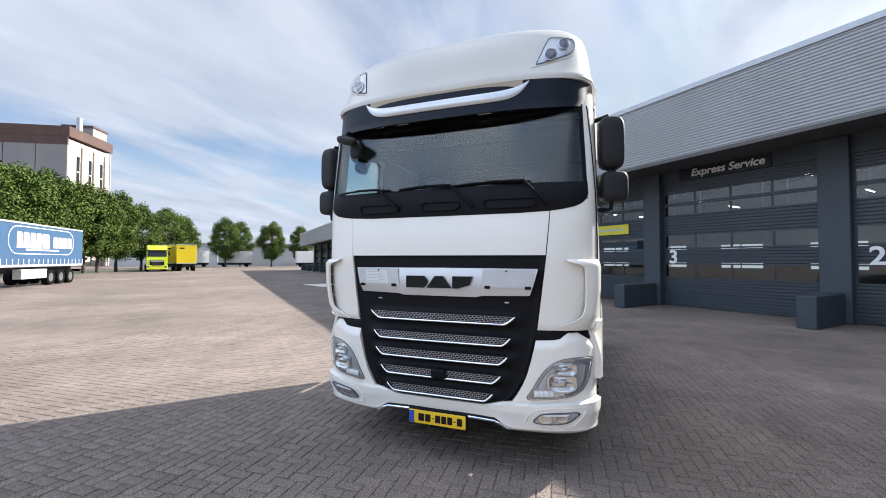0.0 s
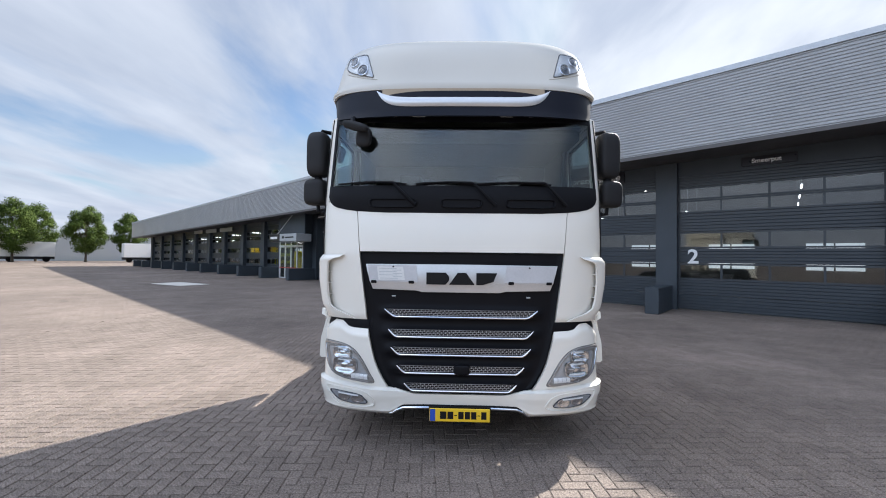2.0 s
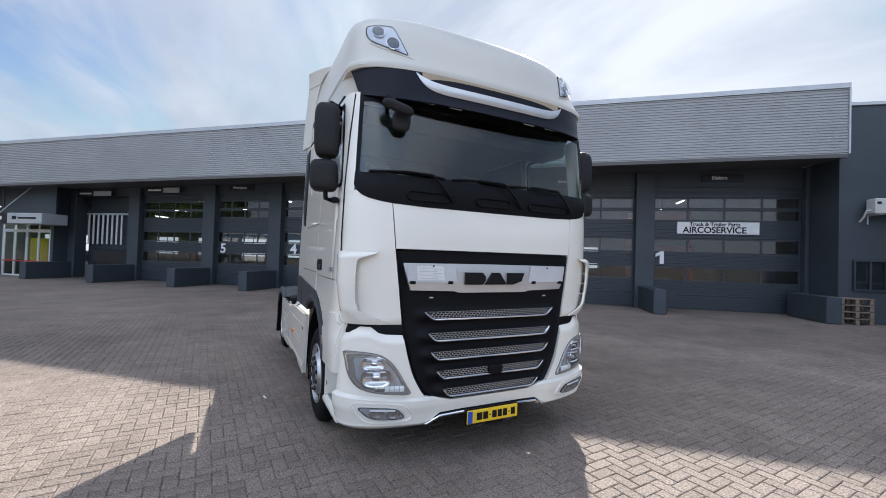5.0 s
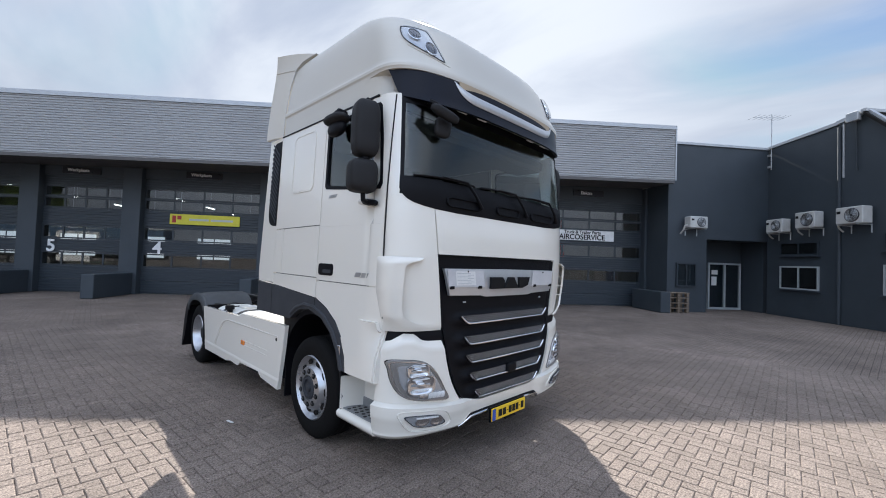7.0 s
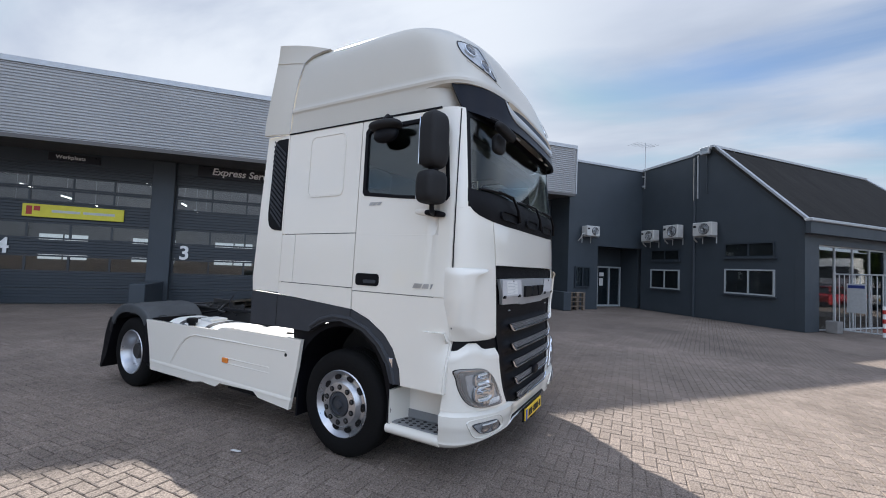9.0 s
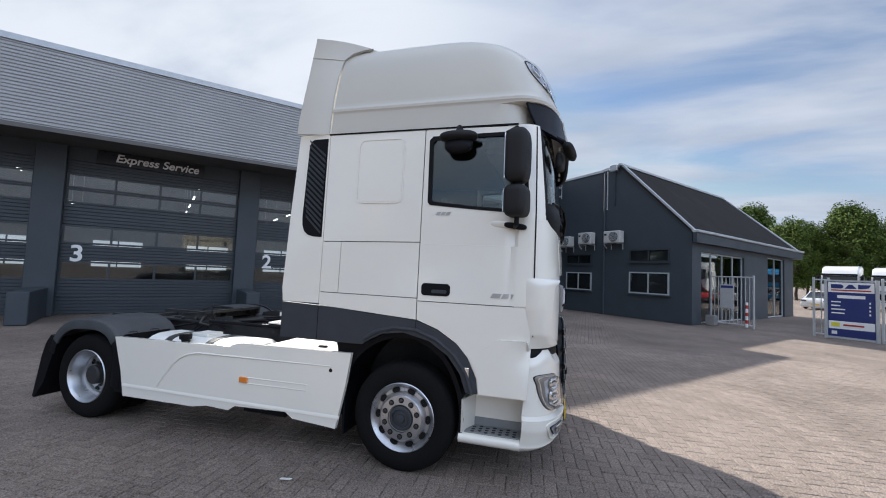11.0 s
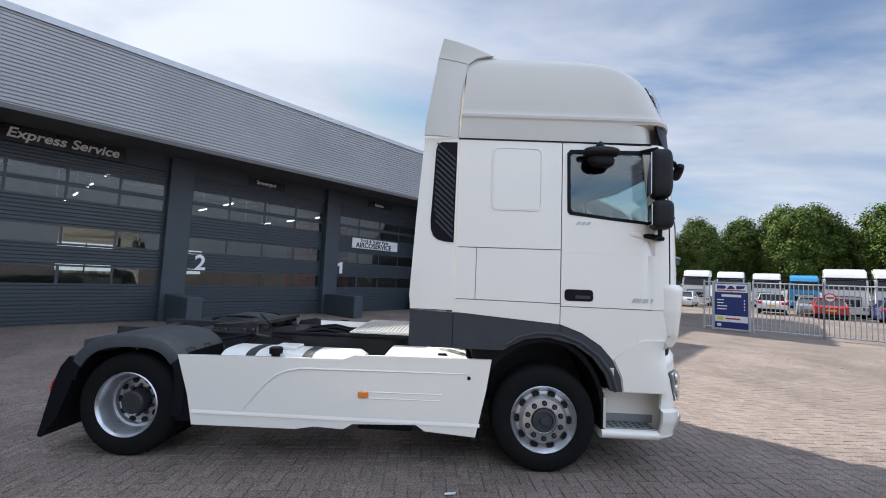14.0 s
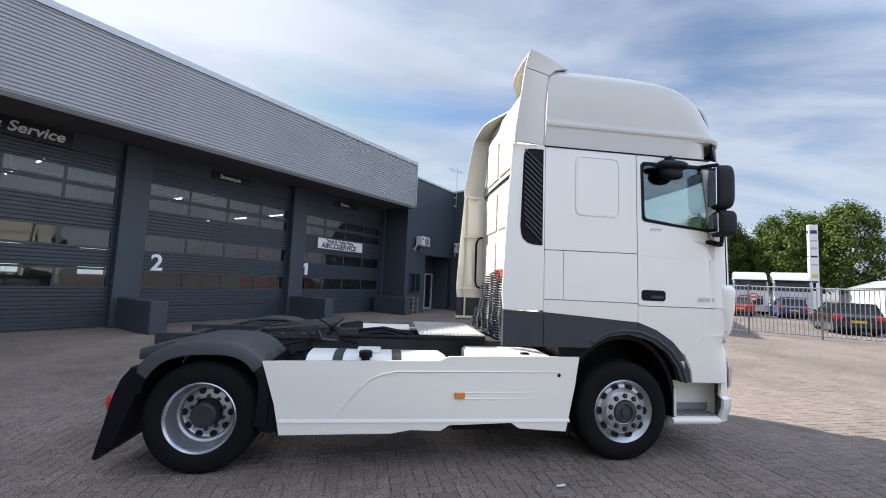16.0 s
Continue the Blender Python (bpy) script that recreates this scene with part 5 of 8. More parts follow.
def build_side(s):
    near = "right" if s < 0 else "left"
    # fixed panels
    p = lambda name, poly, mat=WHITE, t=0.03, off=0.0, hole=None, parent=truck, label="": part(name, side_slab(bmesh.new(), poly, s, t, off, hole), mat, parent, label)
    p("side_fairing", [(2.232, 1.43), (2.625, 1.43), (2.64, 1.56), (2.61, 2.3), (2.565, 3.06), (2.232, 3.06)], label="white side fairing")
    vent = p("air_vent", [(2.25, 3.02), (2.40, 3.018), (2.435, 3.0), (2.452, 2.95), (2.475, 2.25), (2.468, 2.17), (2.445, 2.11), (2.40, 2.075), (2.34, 2.06), (2.25, 2.055)], BLACK, 0.02, 0.004, label="black louvred air vent")
    for k in range(15):
        z = 2.185 + k * 0.0535
        y1 = 2.445 if z > 2.24 else 2.43
        x = s * (side_x(z) + 0.004)
        bm = prism(bmesh.new(), [(2.262, max(2.065, z - 0.10)), (y1, min(3.0, z + 0.06)), (y1, min(3.012, z + 0.085)), (2.262, max(2.085, z - 0.075))], "x", x - 0.006, x + s * 0.012)
        part("louvre", bm, GREY_TRIM, vent)
    p("sleeper_panel", [(1.256, 2.03), (2.226, 2.02), (2.226, 3.06), (1.256, 3.06)], label="white sleeper side panel")
    def rounded(y0, y1, z0, z1, r):
        pts = []
        for cy, cz, a0 in ((y1 - r, z1 - r, 0), (y0 + r, z1 - r, 90), (y0 + r, z0 + r, 180), (y1 - r, z0 + r, 270)):
            pts += [(cy + r * math.cos(radians(a0 + a)), cz + r * math.sin(radians(a0 + a))) for a in (0, 30, 60, 90)]
        return pts
    p("pressed_frame", rounded(1.44, 1.91, 2.38, 2.99, 0.06), WHITE, 0.01, 0.007, rounded(1.452, 1.898, 2.392, 2.978, 0.055))
    p("pressed_panel", rounded(1.456, 1.894, 2.396, 2.974, 0.05), WHITE, 0.01, 0.0035)
    p("locker_strip", [(2.036, 1.54), (2.226, 1.54), (2.226, 2.012), (2.036, 2.014)])
    p("locker_door", [(1.256, 1.535), (2.03, 1.54), (2.03, 2.014), (1.256, 2.022)], label="white locker door")
    p("lower_panel", [(1.256, 1.345), (2.226, 1.415), (2.226, 1.534), (1.256, 1.528)])
    inner = [(1.165, 2.372), (1.188, 2.40), (1.196, 2.94), (1.165, 2.975), (0.41, 2.985), (0.385, 2.96), (0.345, 2.7), (0.315, 2.33), (0.34, 2.292), (0.8, 2.332)]
    outer = [(1.247, 2.012), (1.247, 2.45), (1.247, 2.9), (1.247, 3.055), (0.44, 3.043), (0.285, 3.04), (0.272, 2.7), (0.262, 2.3), (0.262, 2.004), (0.8, 2.009)]
    door = p("cab_door", outer, WHITE, 0.035, 0.0, inner, label="white cab door")
    p("door_panel", [(1.247, 1.512), (1.247, 2.0115), (0.8, 2.0085), (0.262, 2.0035), (0.262, 1.512)], WHITE, 0.035, 0.0, None, door)
    bm = bmesh.new()
    tube(bm, [(s * (side_x(2.009, y) - 0.0015), y, 2.0115 - 0.0085 * (1.247 - y)) for y in (1.24, 1.0, 0.8, 0.62, 0.54, 0.48, 0.43, 0.38)], [0.003] * 7 + [0.001], 6)
    part("door_crease", bm, WHITE, door)
    grow = lambda k: [(y + k * (1 if y > 0.8 else -1), z + k * (1 if z > 2.6 else -1)) for y, z in inner]
    bm = bmesh.new()
    for pts in ([(0.268, 3.045), (0.258, 2.7), (0.252, 2.3), (0.252, 1.9), (0.252, 1.55), (0.252, 1.27)],):
        tube(bm, [(s * (side_x(z, y) + 0.001), y, z) for y, z in pts], 0.0055, 6)
    part("door_seam", bm, INK, door)
    p("window_rubber", grow(0.012), BLACK, 0.03, 0.004, grow(-0.02), door)
    gl = p("side_window", grow(-0.004), SIDE_GLASS, 0.005, -0.012, None, door, "tinted side window")
    gl.visible_shadow = False
    h = p("door_handle", rounded(0.955, 1.215, 1.562, 1.668, 0.03), BLACK, 0.012, 0.005, None, door, "black recessed door handle")
    p("grip", rounded(0.985, 1.12, 1.585, 1.615, 0.012), GREY_TRIM, 0.014, 0.013, None, h)
    # model marks as plain bars
    for y0, z0, w_, h_ in ((0.53, 1.572, 0.075, 0.038), (0.43, 1.572, 0.085, 0.038), (1.085, 2.27, 0.035, 0.028), (1.04, 2.27, 0.035, 0.028), (0.995, 2.27, 0.035, 0.028)):
        part("badge", side_slab(bmesh.new(), [(y0, z0), (y0 + w_, z0), (y0 + w_ - 0.02, z0 + h_), (y0 - 0.02, z0 + h_)], s, 0.006, 0.005), BEZEL, door, "grey model badge")
    # lower door with a pressed step in it
    lower = [(1.247, 1.345), (1.247, 1.505), (0.262, 1.505), (0.262, 1.262), (0.286, 0.765), (0.685, 0.765), (0.70, 0.895), (0.78, 1.06), (0.88, 1.17), (1.05, 1.275)]
    p("door_skirt", lower, WHITE, 0.12, -0.004, label="white lower door panel")
    p("door_skirt_step", [(0.276, 1.18), (0.296, 0.775), (0.675, 0.775), (0.69, 0.9), (0.76, 1.05), (0.655, 1.14), (0.60, 1.17), (0.54, 1.222), (0.49, 1.235), (0.30, 1.235)], WHITE, 0.03, 0.012)
    # grey moulding and wheel arch
    trim = [(2.625, 1.422), (2.226, 1.408), (1.25, 1.338), (1.05, 1.268), (0.88, 1.163), (0.775, 1.05), (0.70, 0.89), (0.685, 0.772), (0.785, 0.772), (0.84, 0.92), (0.95, 1.06), (1.12, 1.17), (1.36, 1.225), (1.56, 1.20), (1.70, 1.13), (1.76, 1.088), (2.625, 1.088)]
    tr = p("side_moulding", trim, GREY_TRIM, 0.06, 0.006, label="dark grey side moulding and wheel arch")
    bm = bmesh.new()
    arc = [(0.735, 0.772), (0.79, 0.93), (0.90, 1.075), (1.06, 1.19), (1.25, 1.255), (1.45, 1.262), (1.62, 1.215), (1.74, 1.14)]
    tube(bm, [(s * 1.335, y, z) for y, z in arc], 0.022, 8)
    part("arch_lip", bm, GREY_TRIM, tr)
    for y, z0, z1 in ((2.226, 1.095, 1.405), (1.25, 1.265, 1.335)):
        part("seam", tube(bmesh.new(), [(s * (side_x(z0) + 0.005), y, z0), (s * (side_x(z1) + 0.005), y, z1)], 0.004, 6), INK, tr)
    for y, z in ((0.335, 0.965),):
        bm = bmesh.new()
        lathe(bm, [(0.014, -s * 0.01), (0.014, s * 0.004), (0.001, s * 0.003)], (s * (side_x(z, y) + 0.004), y, z), 12)
        part("plug", bm, INK, truck)
    part("repeater_lamp", boxes(((s * 1.338 - 0.012, 0.76, 0.90), (s * 1.338 + 0.012, 0.80, 0.98)), bevel=0.004), CHROME, tr)
    # inner wheel house
    bm = bmesh.new()
    hous = [(1.36 + (0.655 if a < 90 else 0.555) * math.cos(radians(a)), 0.53 + 0.69 * math.sin(radians(a))) for a in range(-10, 191, 10)]
    ring_prism(bm, hous + [(0.82, 0.3), (1.97, 0.3)][::-1], [(1.36 + (y - 1.36) * 0.93, 0.53 + (z - 0.53) * 0.93) for y, z in hous] + [(0.83, 0.31), (1.96, 0.31)][::-1], "x", s * 0.72, s * 1.28)
    for f in [f for f in bm.faces if f.calc_center_median().z < 0.42]:
        bm.faces.remove(f)
    part("wheel_house", bm, BLACK, truck)
    # black filler added to hide the sunlit box behind the arch
    bm = bmesh.new()
    prism(bm, [(1.62, 1.16), (2.05, 1.085), (1.99, 0.80), (1.90, 0.80), (1.84, 0.97), (1.72, 1.09)], "x", *sorted((s * 0.95, s * 1.27)))
    part("gap_filler", bm, BLACK, truck)
    part("mud_flap", boxes((sorted_lo((s * 0.78, 1.93, 0.24), (s * 1.275, 1.952, 0.86))), bevel=0.004), BLACK, truck, "black rubber mud flap")
    # seams in the dark core behind the panel gaps
    p("seam_backing", [(0.28, 1.3), (2.2, 1.42), (2.2, 3.03), (1.26, 3.03), (1.26, 2.25), (0.45, 2.2), (0.28, 2.1)], SEAM, 0.01, -0.03)
    part("drip_rail", boxes(((s * 1.285 - 0.012, 0.42, 3.052), (s * 1.285 + 0.012, 2.24, 3.066))), BLACK, truck)
    # step behind the bumper
    x0, x1 = sorted((s * 1.30, s * 0.96))
    bm = bmesh.new()
    sec = [(1.24, 0.335), (1.285, 0.345), (1.305, 0.375), (1.30, 0.405), (1.27, 0.425), (0.96, 0.425), (0.96, 0.36)]
    prism(bm, [(s * x, z) for x, z in sec], "y", 0.33, 0.845)
    st = part("entry_step", bm, WHITE, truck, "white entry step with a perforated grey tread", angle=50)
    part("tread", boxes(((x0 + (0.03 if s < 0 else 0.01), 0.34, 0.425), (x1 - (0.01 if s < 0 else 0.03), 0.80, 0.437)), bevel=0.005), TREAD, st, "grey perforated tread")
    for i in range(7):
        for j in range(3):
            y, x = 0.385 + i * 0.058, (s * 1.245) - s * (j * 0.05 + (0.025 if i % 2 else 0))
            bm = bmesh.new()
            lathe(bm, [(0.017, -0.006), (0.017, 0.0), (0.001, 0.0005)], (x, y, 0.4375), 12, "z")
            part("tread_hole", bm, INK, st)
    part("step_back", boxes((sorted_lo((s * 1.06, 0.20, 0.36), (s * 1.09, 0.80, 0.735))), bevel=0.008), WHITE, st)
    part("kick_plate", boxes((sorted_lo((s * 1.088, 0.30, 0.436), (s * 1.098, 0.75, 0.51))), bevel=0.004), TREAD, st, "grey kick plate")
    bm = bmesh.new()
    prism(bm, [(s * 1.295, 0.81), (s * 1.27, 0.84), (s * 0.96, 0.84), (s * 0.96, 0.69), (s * 1.0, 0.70), (s * 1.2, 0.79)], "z", 0.427, 0.70)
    part("step_end", bm, WHITE, st)


def sorted_lo(a, b):
    return tuple(min(p, q) for p, q in zip(a, b)), tuple(max(p, q) for p, q in zip(a, b))


for s in (-1, 1):
    build_side(s)


def build_mirrors(s):
    m = part("mirror_arm", tube(bmesh.new(), [(s * 1.30, 0.46, 2.19), (s * 1.35, 0.42, 2.165), (s * 1.42, 0.40, 2.18), (s * 1.43, 0.40, 2.3), (s * 1.43, 0.40, 2.9), (s * 1.40, 0.42, 2.985), (s * 1.28, 0.52, 2.985)], 0.02, 10), BLACK, truck, "black mirror arm")
    for z0, z1, d, w_ in ((2.515, 2.965, 0.0, 0.103), (2.235, 2.495, 0.015, 0.112)):
        at = pose(s * (1.425 + d), 0.40, (z0 + z1) / 2, 0, 0, s * 14)
        bm = superbox(bmesh.new(), at, w_, 0.092, (z1 - z0) / 2, 4.2)
        h = part("mirror_housing", bm, DARK_PLASTIC, m, "rounded black mirror housing", angle=80)
        bm = bmesh.new()
        box(bm, (-0.08, 0.084, -(z1 - z0) / 2 + 0.035), (0.08, 0.094, (z1 - z0) / 2 - 0.035), 0.002, m=at)
        part("mirror_glass", bm, CHROME, h)
    part("mirror_neck", superbox(bmesh.new(), pose(s * 1.425, 0.40, 2.505), 0.035, 0.04, 0.05, 3), BLACK, m)
    part("mirror_foot", superbox(bmesh.new(), pose(s * 1.345, 0.415, 2.175, 8, 0, 0), 0.028, 0.095, 0.026, 3), BLACK, m)
    part("mirror_base", superbox(bmesh.new(), pose(s * 1.292, 0.50, 2.188, 6, 0, 0), 0.035, 0.15, 0.035, 2.6), WHITE, m, "white pressed mirror base")


for s in (-1, 1):
    build_mirrors(s)


def build_extra_mirrors():
    # kerb mirror over the passenger window and front mirror under the visor
    bm = bmesh.new()
    tube(bm, [(-1.28, 0.92, 3.02), (-1.36, 0.92, 3.03), (-1.42, 0.92, 2.96)], 0.025, 8)
    k = part("kerb_mirror", bm, BLACK, truck, "black kerb mirror over the door")
    bm = bmesh.new()
    superbox(bm, pose(-1.385, 0.92, 2.94, 0, 14, 0), 0.075, 0.17, 0.04, 2.6)
    part("mirror_housing", bm, DARK_PLASTIC, k)
    part("mirror_bowl", superbox(bmesh.new(), pose(-1.375, 0.92, 2.87, 0, 14, 0), 0.05, 0.125, 0.08, 2.4), BLACK, k)
    bm = bmesh.new()
    tube(bm, [S(TH(-1.0, 3.03), 3.04, 0.02), Vector((-1.0, 0.05, 2.98)), Vector((-0.98, 0.0, 2.93))], 0.022, 8)
    f = part("front_mirror", bm, BLACK, truck, "black front mirror under the visor")
    part("mirror_housing", superbox(bmesh.new(), pose(-0.96, -0.01, 2.90, 18, 18, -16), 0.13, 0.045, 0.04, 3), DARK_PLASTIC, f)
    part("mirror_housing", superbox(bmesh.new(), pose(-0.90, 0.07, 2.82, 0, 6, -16), 0.075, 0.035, 0.085, 3.2), DARK_PLASTIC, f)


build_extra_mirrors()


def build_interior():
    bm = bmesh.new()
    prism(bm, [(0.22, 2.1), (0.26, 2.31), (0.45, 2.34), (0.62, 2.26), (0.66, 1.9), (0.5, 1.3), (0.26, 1.3)], "x", -0.98, 0.98)
    d = part("dashboard", bm, INTERIOR, truck)
    bm = bmesh.new()
    rings = []
    for k in range(33):
        a = 2 * math.pi * k / 32
        rings.append((0.62 + 0.23 * math.cos(a), 0.82 + 0.14 * math.sin(a), 2.34 + 0.17 * math.sin(a)))
    tube(bm, rings, 0.017, 8)
    tube(bm, [(0.62, 0.62, 2.05), (0.62, 0.82, 2.34)], 0.04, 8)
    tube(bm, [(0.40, 0.82, 2.34), (0.84, 0.82, 2.34)], 0.02, 8)
    part("steering_wheel", bm, BLACK, truck)
    for x in (-0.62, 0.62):
        bm = bmesh.new()
        box(bm, (x - 0.27, 1.0, 1.7), (x + 0.27, 1.5, 1.9), 0.06, seg=3)
        box(bm, (x - 0.26, 1.45, 1.85), (x + 0.26, 1.62, 2.55), 0.06, seg=3)
        box(bm, (x - 0.15, 1.5, 2.56), (x + 0.15, 1.62, 2.78), 0.05, seg=3)
        box(bm, (x - 0.2, 1.05, 1.28), (x + 0.2, 1.45, 1.69), 0.03)
        part("cab_seat", bm, INTERIOR_L, truck)
    bm = bmesh.new()
    box(bm, (-1.15, 0.35, 2.86), (1.15, 0.75, 3.0), 0.04)
    part("overhead_console", bm, INTERIOR, truck)


build_interior()


def build_wheel(name, label, s, y, rear):
    w = thing_part(name, label)
    R, wd = 0.478, 0.30
    xo = s * (1.285 if not rear else 1.27)
    cz = R - 0.006 - (0.07 if rear else 0.0)
    def tyre(x_out):
        bm = bmesh.new()
        prof = [(0.293, -0.02), (0.31, -0.006), (0.36, 0.004), (0.415, 0.0), (0.452, -0.016), (0.470, -0.035), (0.476, -0.06)]
        n = 5
        for k in range(n):
            a, b = 0.065 + k * 0.036, 0.065 + (k + 1) * 0.036
            prof += [(R, -a), (R, -(b - 0.009)), (R - 0.013, -(b - 0.008)), (R - 0.013, -b)]
        prof += [(0.476, -0.25), (0.452, -wd + 0.02), (0.36, -wd + 0.002), (0.293, -wd + 0.02), (0.293, -0.02)]
        lathe(bm, [(r, s * o) for r, o in prof], (x_out, y, cz), 72)
        return bm
    t = part("tyre", tyre(xo), RUBBER, w, "black truck tyre")
    if rear:
        part("tyre", tyre(xo - s * 0.335), RUBBER, w, "black inner twin tyre")
    bm = bmesh.new()
    if rear:
        prof = [(0.29, -0.02), (0.302, -0.008), (0.294, 0.0), (0.285, -0.012), (0.272, -0.03), (0.262, -0.12), (0.245, -0.15), (0.225, -0.158), (0.212, -0.185), (0.20, -0.19), (0.135, -0.175), (0.13, -0.175), (0.12, -0.30), (0.05, -0.30)]
        face, hub_r, nut_r, hole_r, fo = -0.180, 0.108, 0.142, 0.197, -0.189
    else:
        prof = [(0.29, -0.02), (0.302, -0.008), (0.294, 0.0), (0.283, -0.012), (0.265, -0.03), (0.25, -0.045), (0.222, -0.04), (0.20, 0.0), (0.19, 0.012), (0.12, 0.02), (0.118, 0.0), (0.05, -0.02)]
        face, hub_r, nut_r, hole_r, fo = 0.016, 0.11, 0.155, 0.236, -0.038
    lathe(bm, [(r, s * o) for r, o in prof], (xo, y, cz), 72)
    rim = part("rim", bm, RIM, w, "silver steel rim")
    for k in range(10):
        a = 2 * math.pi * (k + 0.5) / 10
        c = (xo + s * (face + 0.003), y + nut_r * math.cos(a), cz + nut_r * math.sin(a))
        bm = bmesh.new()
        sr = 0.018 if rear else 0.024
        lathe(bm, [(sr, -s * 0.01), (sr, s * 0.003), (sr * 0.7, s * 0.004), (0.001, s * 0.004)], c, 16)
        seat = part("nut_seat", bm, STEEL_WORN if rear else INK, rim)
        bm = bmesh.new()
        hn = 0.022 if rear else 0.009
        lathe(bm, [(0.0165, 0.0), (0.0165, s * hn), (0.012, s * (hn + 0.005)), (0.001, s * (hn + 0.005))], c, 6)
        part("wheel_nut", bm, STEEL_WORN, seat)
    nh = 10
    for k in range(nh):
        a = 2 * math.pi * k / nh
        c = Vector((xo + s * (fo + 0.004), y + hole_r * math.cos(a), cz + hole_r * math.sin(a)))
        hr = 0.024 if not rear else 0.030
        bm = bmesh.new()
        lathe(bm, [(hr, -s * 0.02), (hr, s * 0.006), (0.001, s * 0.004)], (0, 0, 0), 18)
        for v in bm.verts:
            v.co.z *= 1.5 if not rear else 1.0
        bmesh.ops.transform(bm, matrix=Matrix.Translation(c) @ Matrix.Rotation(a, 4, "X"), verts=bm.verts)
        part("vent_hole", bm, INK, rim)
    bm = bmesh.new()
    if rear:
        lathe(bm, [(hub_r + 0.012, -s * 0.02), (hub_r, s * 0.1), (hub_r - 0.02, s * 0.115), (0.001, s * 0.115)], (xo + s * face, y, cz), 32)
        part("hub", bm, CHASSIS, rim, "greasy black hub")
    else:
        lathe(bm, [(hub_r, -s * 0.01), (hub_r - 0.008, s * 0.006), (hub_r - 0.03, s * 0.01), (hub_r - 0.035, -s * 0.008), (0.04, -s * 0.004), (0.035, s * 0.012), (0.001, s * 0.014)], (xo + s * face, y, cz), 32)
        part("hub_cap", bm, GREY_TRIM, rim, "grey hub cap")


def thing_part(name, label):
    ob = new(name)
    ob.parent = truck
    ob["label"] = label
    return ob


for s in (-1, 1):
    build_wheel("front_wheel", "steered wheel with a silver rim", s, 1.365, False)
    build_wheel("rear_wheel", "twin driven wheel with a deep silver rim", s, 5.26, True)


def build_skirt(s):
    poly = [(4.76, 0.905), (4.60, 0.91), (3.22, 0.935), (3.12, 0.975), (2.75, 0.985), (1.86, 0.995), (1.90, 0.72), (1.985, 0.305), (2.44, 0.335), (2.52, 0.385), (3.10, 0.365), (3.18, 0.315), (3.45, 0.325), (3.62, 0.295), (4.58, 0.285), (4.64, 0.55)]
    sk = part("side_skirt", side_slab(bmesh.new(), poly, s, 0.04, 0.0), WHITE, truck, "white side skirt between the wheels")
    bm = bmesh.new()
    x = s * 1.335
    prism(bm, [(0, 0.0), (s * 0.008, 0.0), (s * 0.006, 0.012), (0, 0.03)], "y", 1.95, 4.59)
    for v in bm.verts:
        v.co = Vector((x + v.co.x, v.co.y, v.co.z + 0.395 - 0.002 * (v.co.y - 1.95)))
    part("ledge", bm, WHITE, sk)
    bm = bmesh.new()
    curve = [(4.12, 0.43), (4.03, 0.55), (3.92, 0.685), (3.83, 0.763), (3.73, 0.81), (3.60, 0.836), (3.0, 0.845), (2.04, 0.858)]
    tube(bm, [(x + s * 0.0015, y, z) for y, z in curve], [0.004, 0.008, 0.01, 0.01, 0.01, 0.01, 0.008, 0.004], 6)
    for z in (0.655, 0.60):
        tube(bm, [(x + s * 0.001, 3.05, z), (x + s * 0.001, 2.3, z + 0.008)], [0.006, 0.003], 6)
    part("pressed_line", bm, WHITE, sk)
    part("side_marker", boxes(sorted_lo((x, 2.965, 0.605), (x + s * 0.02, 3.06, 0.66)), bevel=0.006), ORANGE, sk, "amber side marker lamp")
    bm = bmesh.new()
    lathe(bm, [(0.018, 0.0), (0.016, s * 0.004), (0.001, s * 0.002)], (x, 2.06, 0.822), 16)
    part("plug", bm, INK, sk)
    # fuel tank with straps and cap, and the box behind the cab
    bm = bmesh.new()
    sec = []
    x0, x1 = sorted((s * 0.64, s * 1.285))
    for a in range(0, 360, 15):
        c, q = math.cos(radians(a)), math.sin(radians(a))
        sec.append(((x0 + x1) / 2 + 0.322 * math.copysign(abs(c) ** 0.62, c), 0.625 + 0.325 * math.copysign(abs(q) ** 0.5, q)))
    prism(bm, sec, "y", 3.10, 4.42)
    for v in bm.verts:
        if v.co.y < 3.2:
            v.co.x, v.co.z = (x0 + x1) / 2 + (v.co.x - (x0 + x1) / 2) * 0.9, 0.625 + (v.co.z - 0.625) * 0.88
    ring_a = [v for v in bm.verts if v.co.y < 3.2]
    ext = bmesh.ops.extrude_face_region(bm, geom=[f for f in bm.faces if all(v in ring_a for v in f.verts)])
    for v in ring_a:
        v.co.x, v.co.z, v.co.y = (x0 + x1) / 2 + (v.co.x - (x0 + x1) / 2) / 0.9, 0.625 + (v.co.z - 0.625) / 0.88, 3.17
    tank = part("fuel_tank", bm, WHITE_DULL if s < 0 else ALU, truck, "white fuel tank with straps" if s < 0 else "aluminium fuel tank with straps", angle=50)
    for y in (3.60, 4.14):
        bm = bmesh.new()
        sec2 = [((x0 + x1) / 2 + (px - (x0 + x1) / 2) * 1.012, 0.625 + (pz - 0.625) * 1.016) for px, pz in sec]
        prism(bm, sec2, "y", y - 0.045, y + 0.045)
        part("tank_strap", bm, CHASSIS, tank, angle=50)
    bm = bmesh.new()
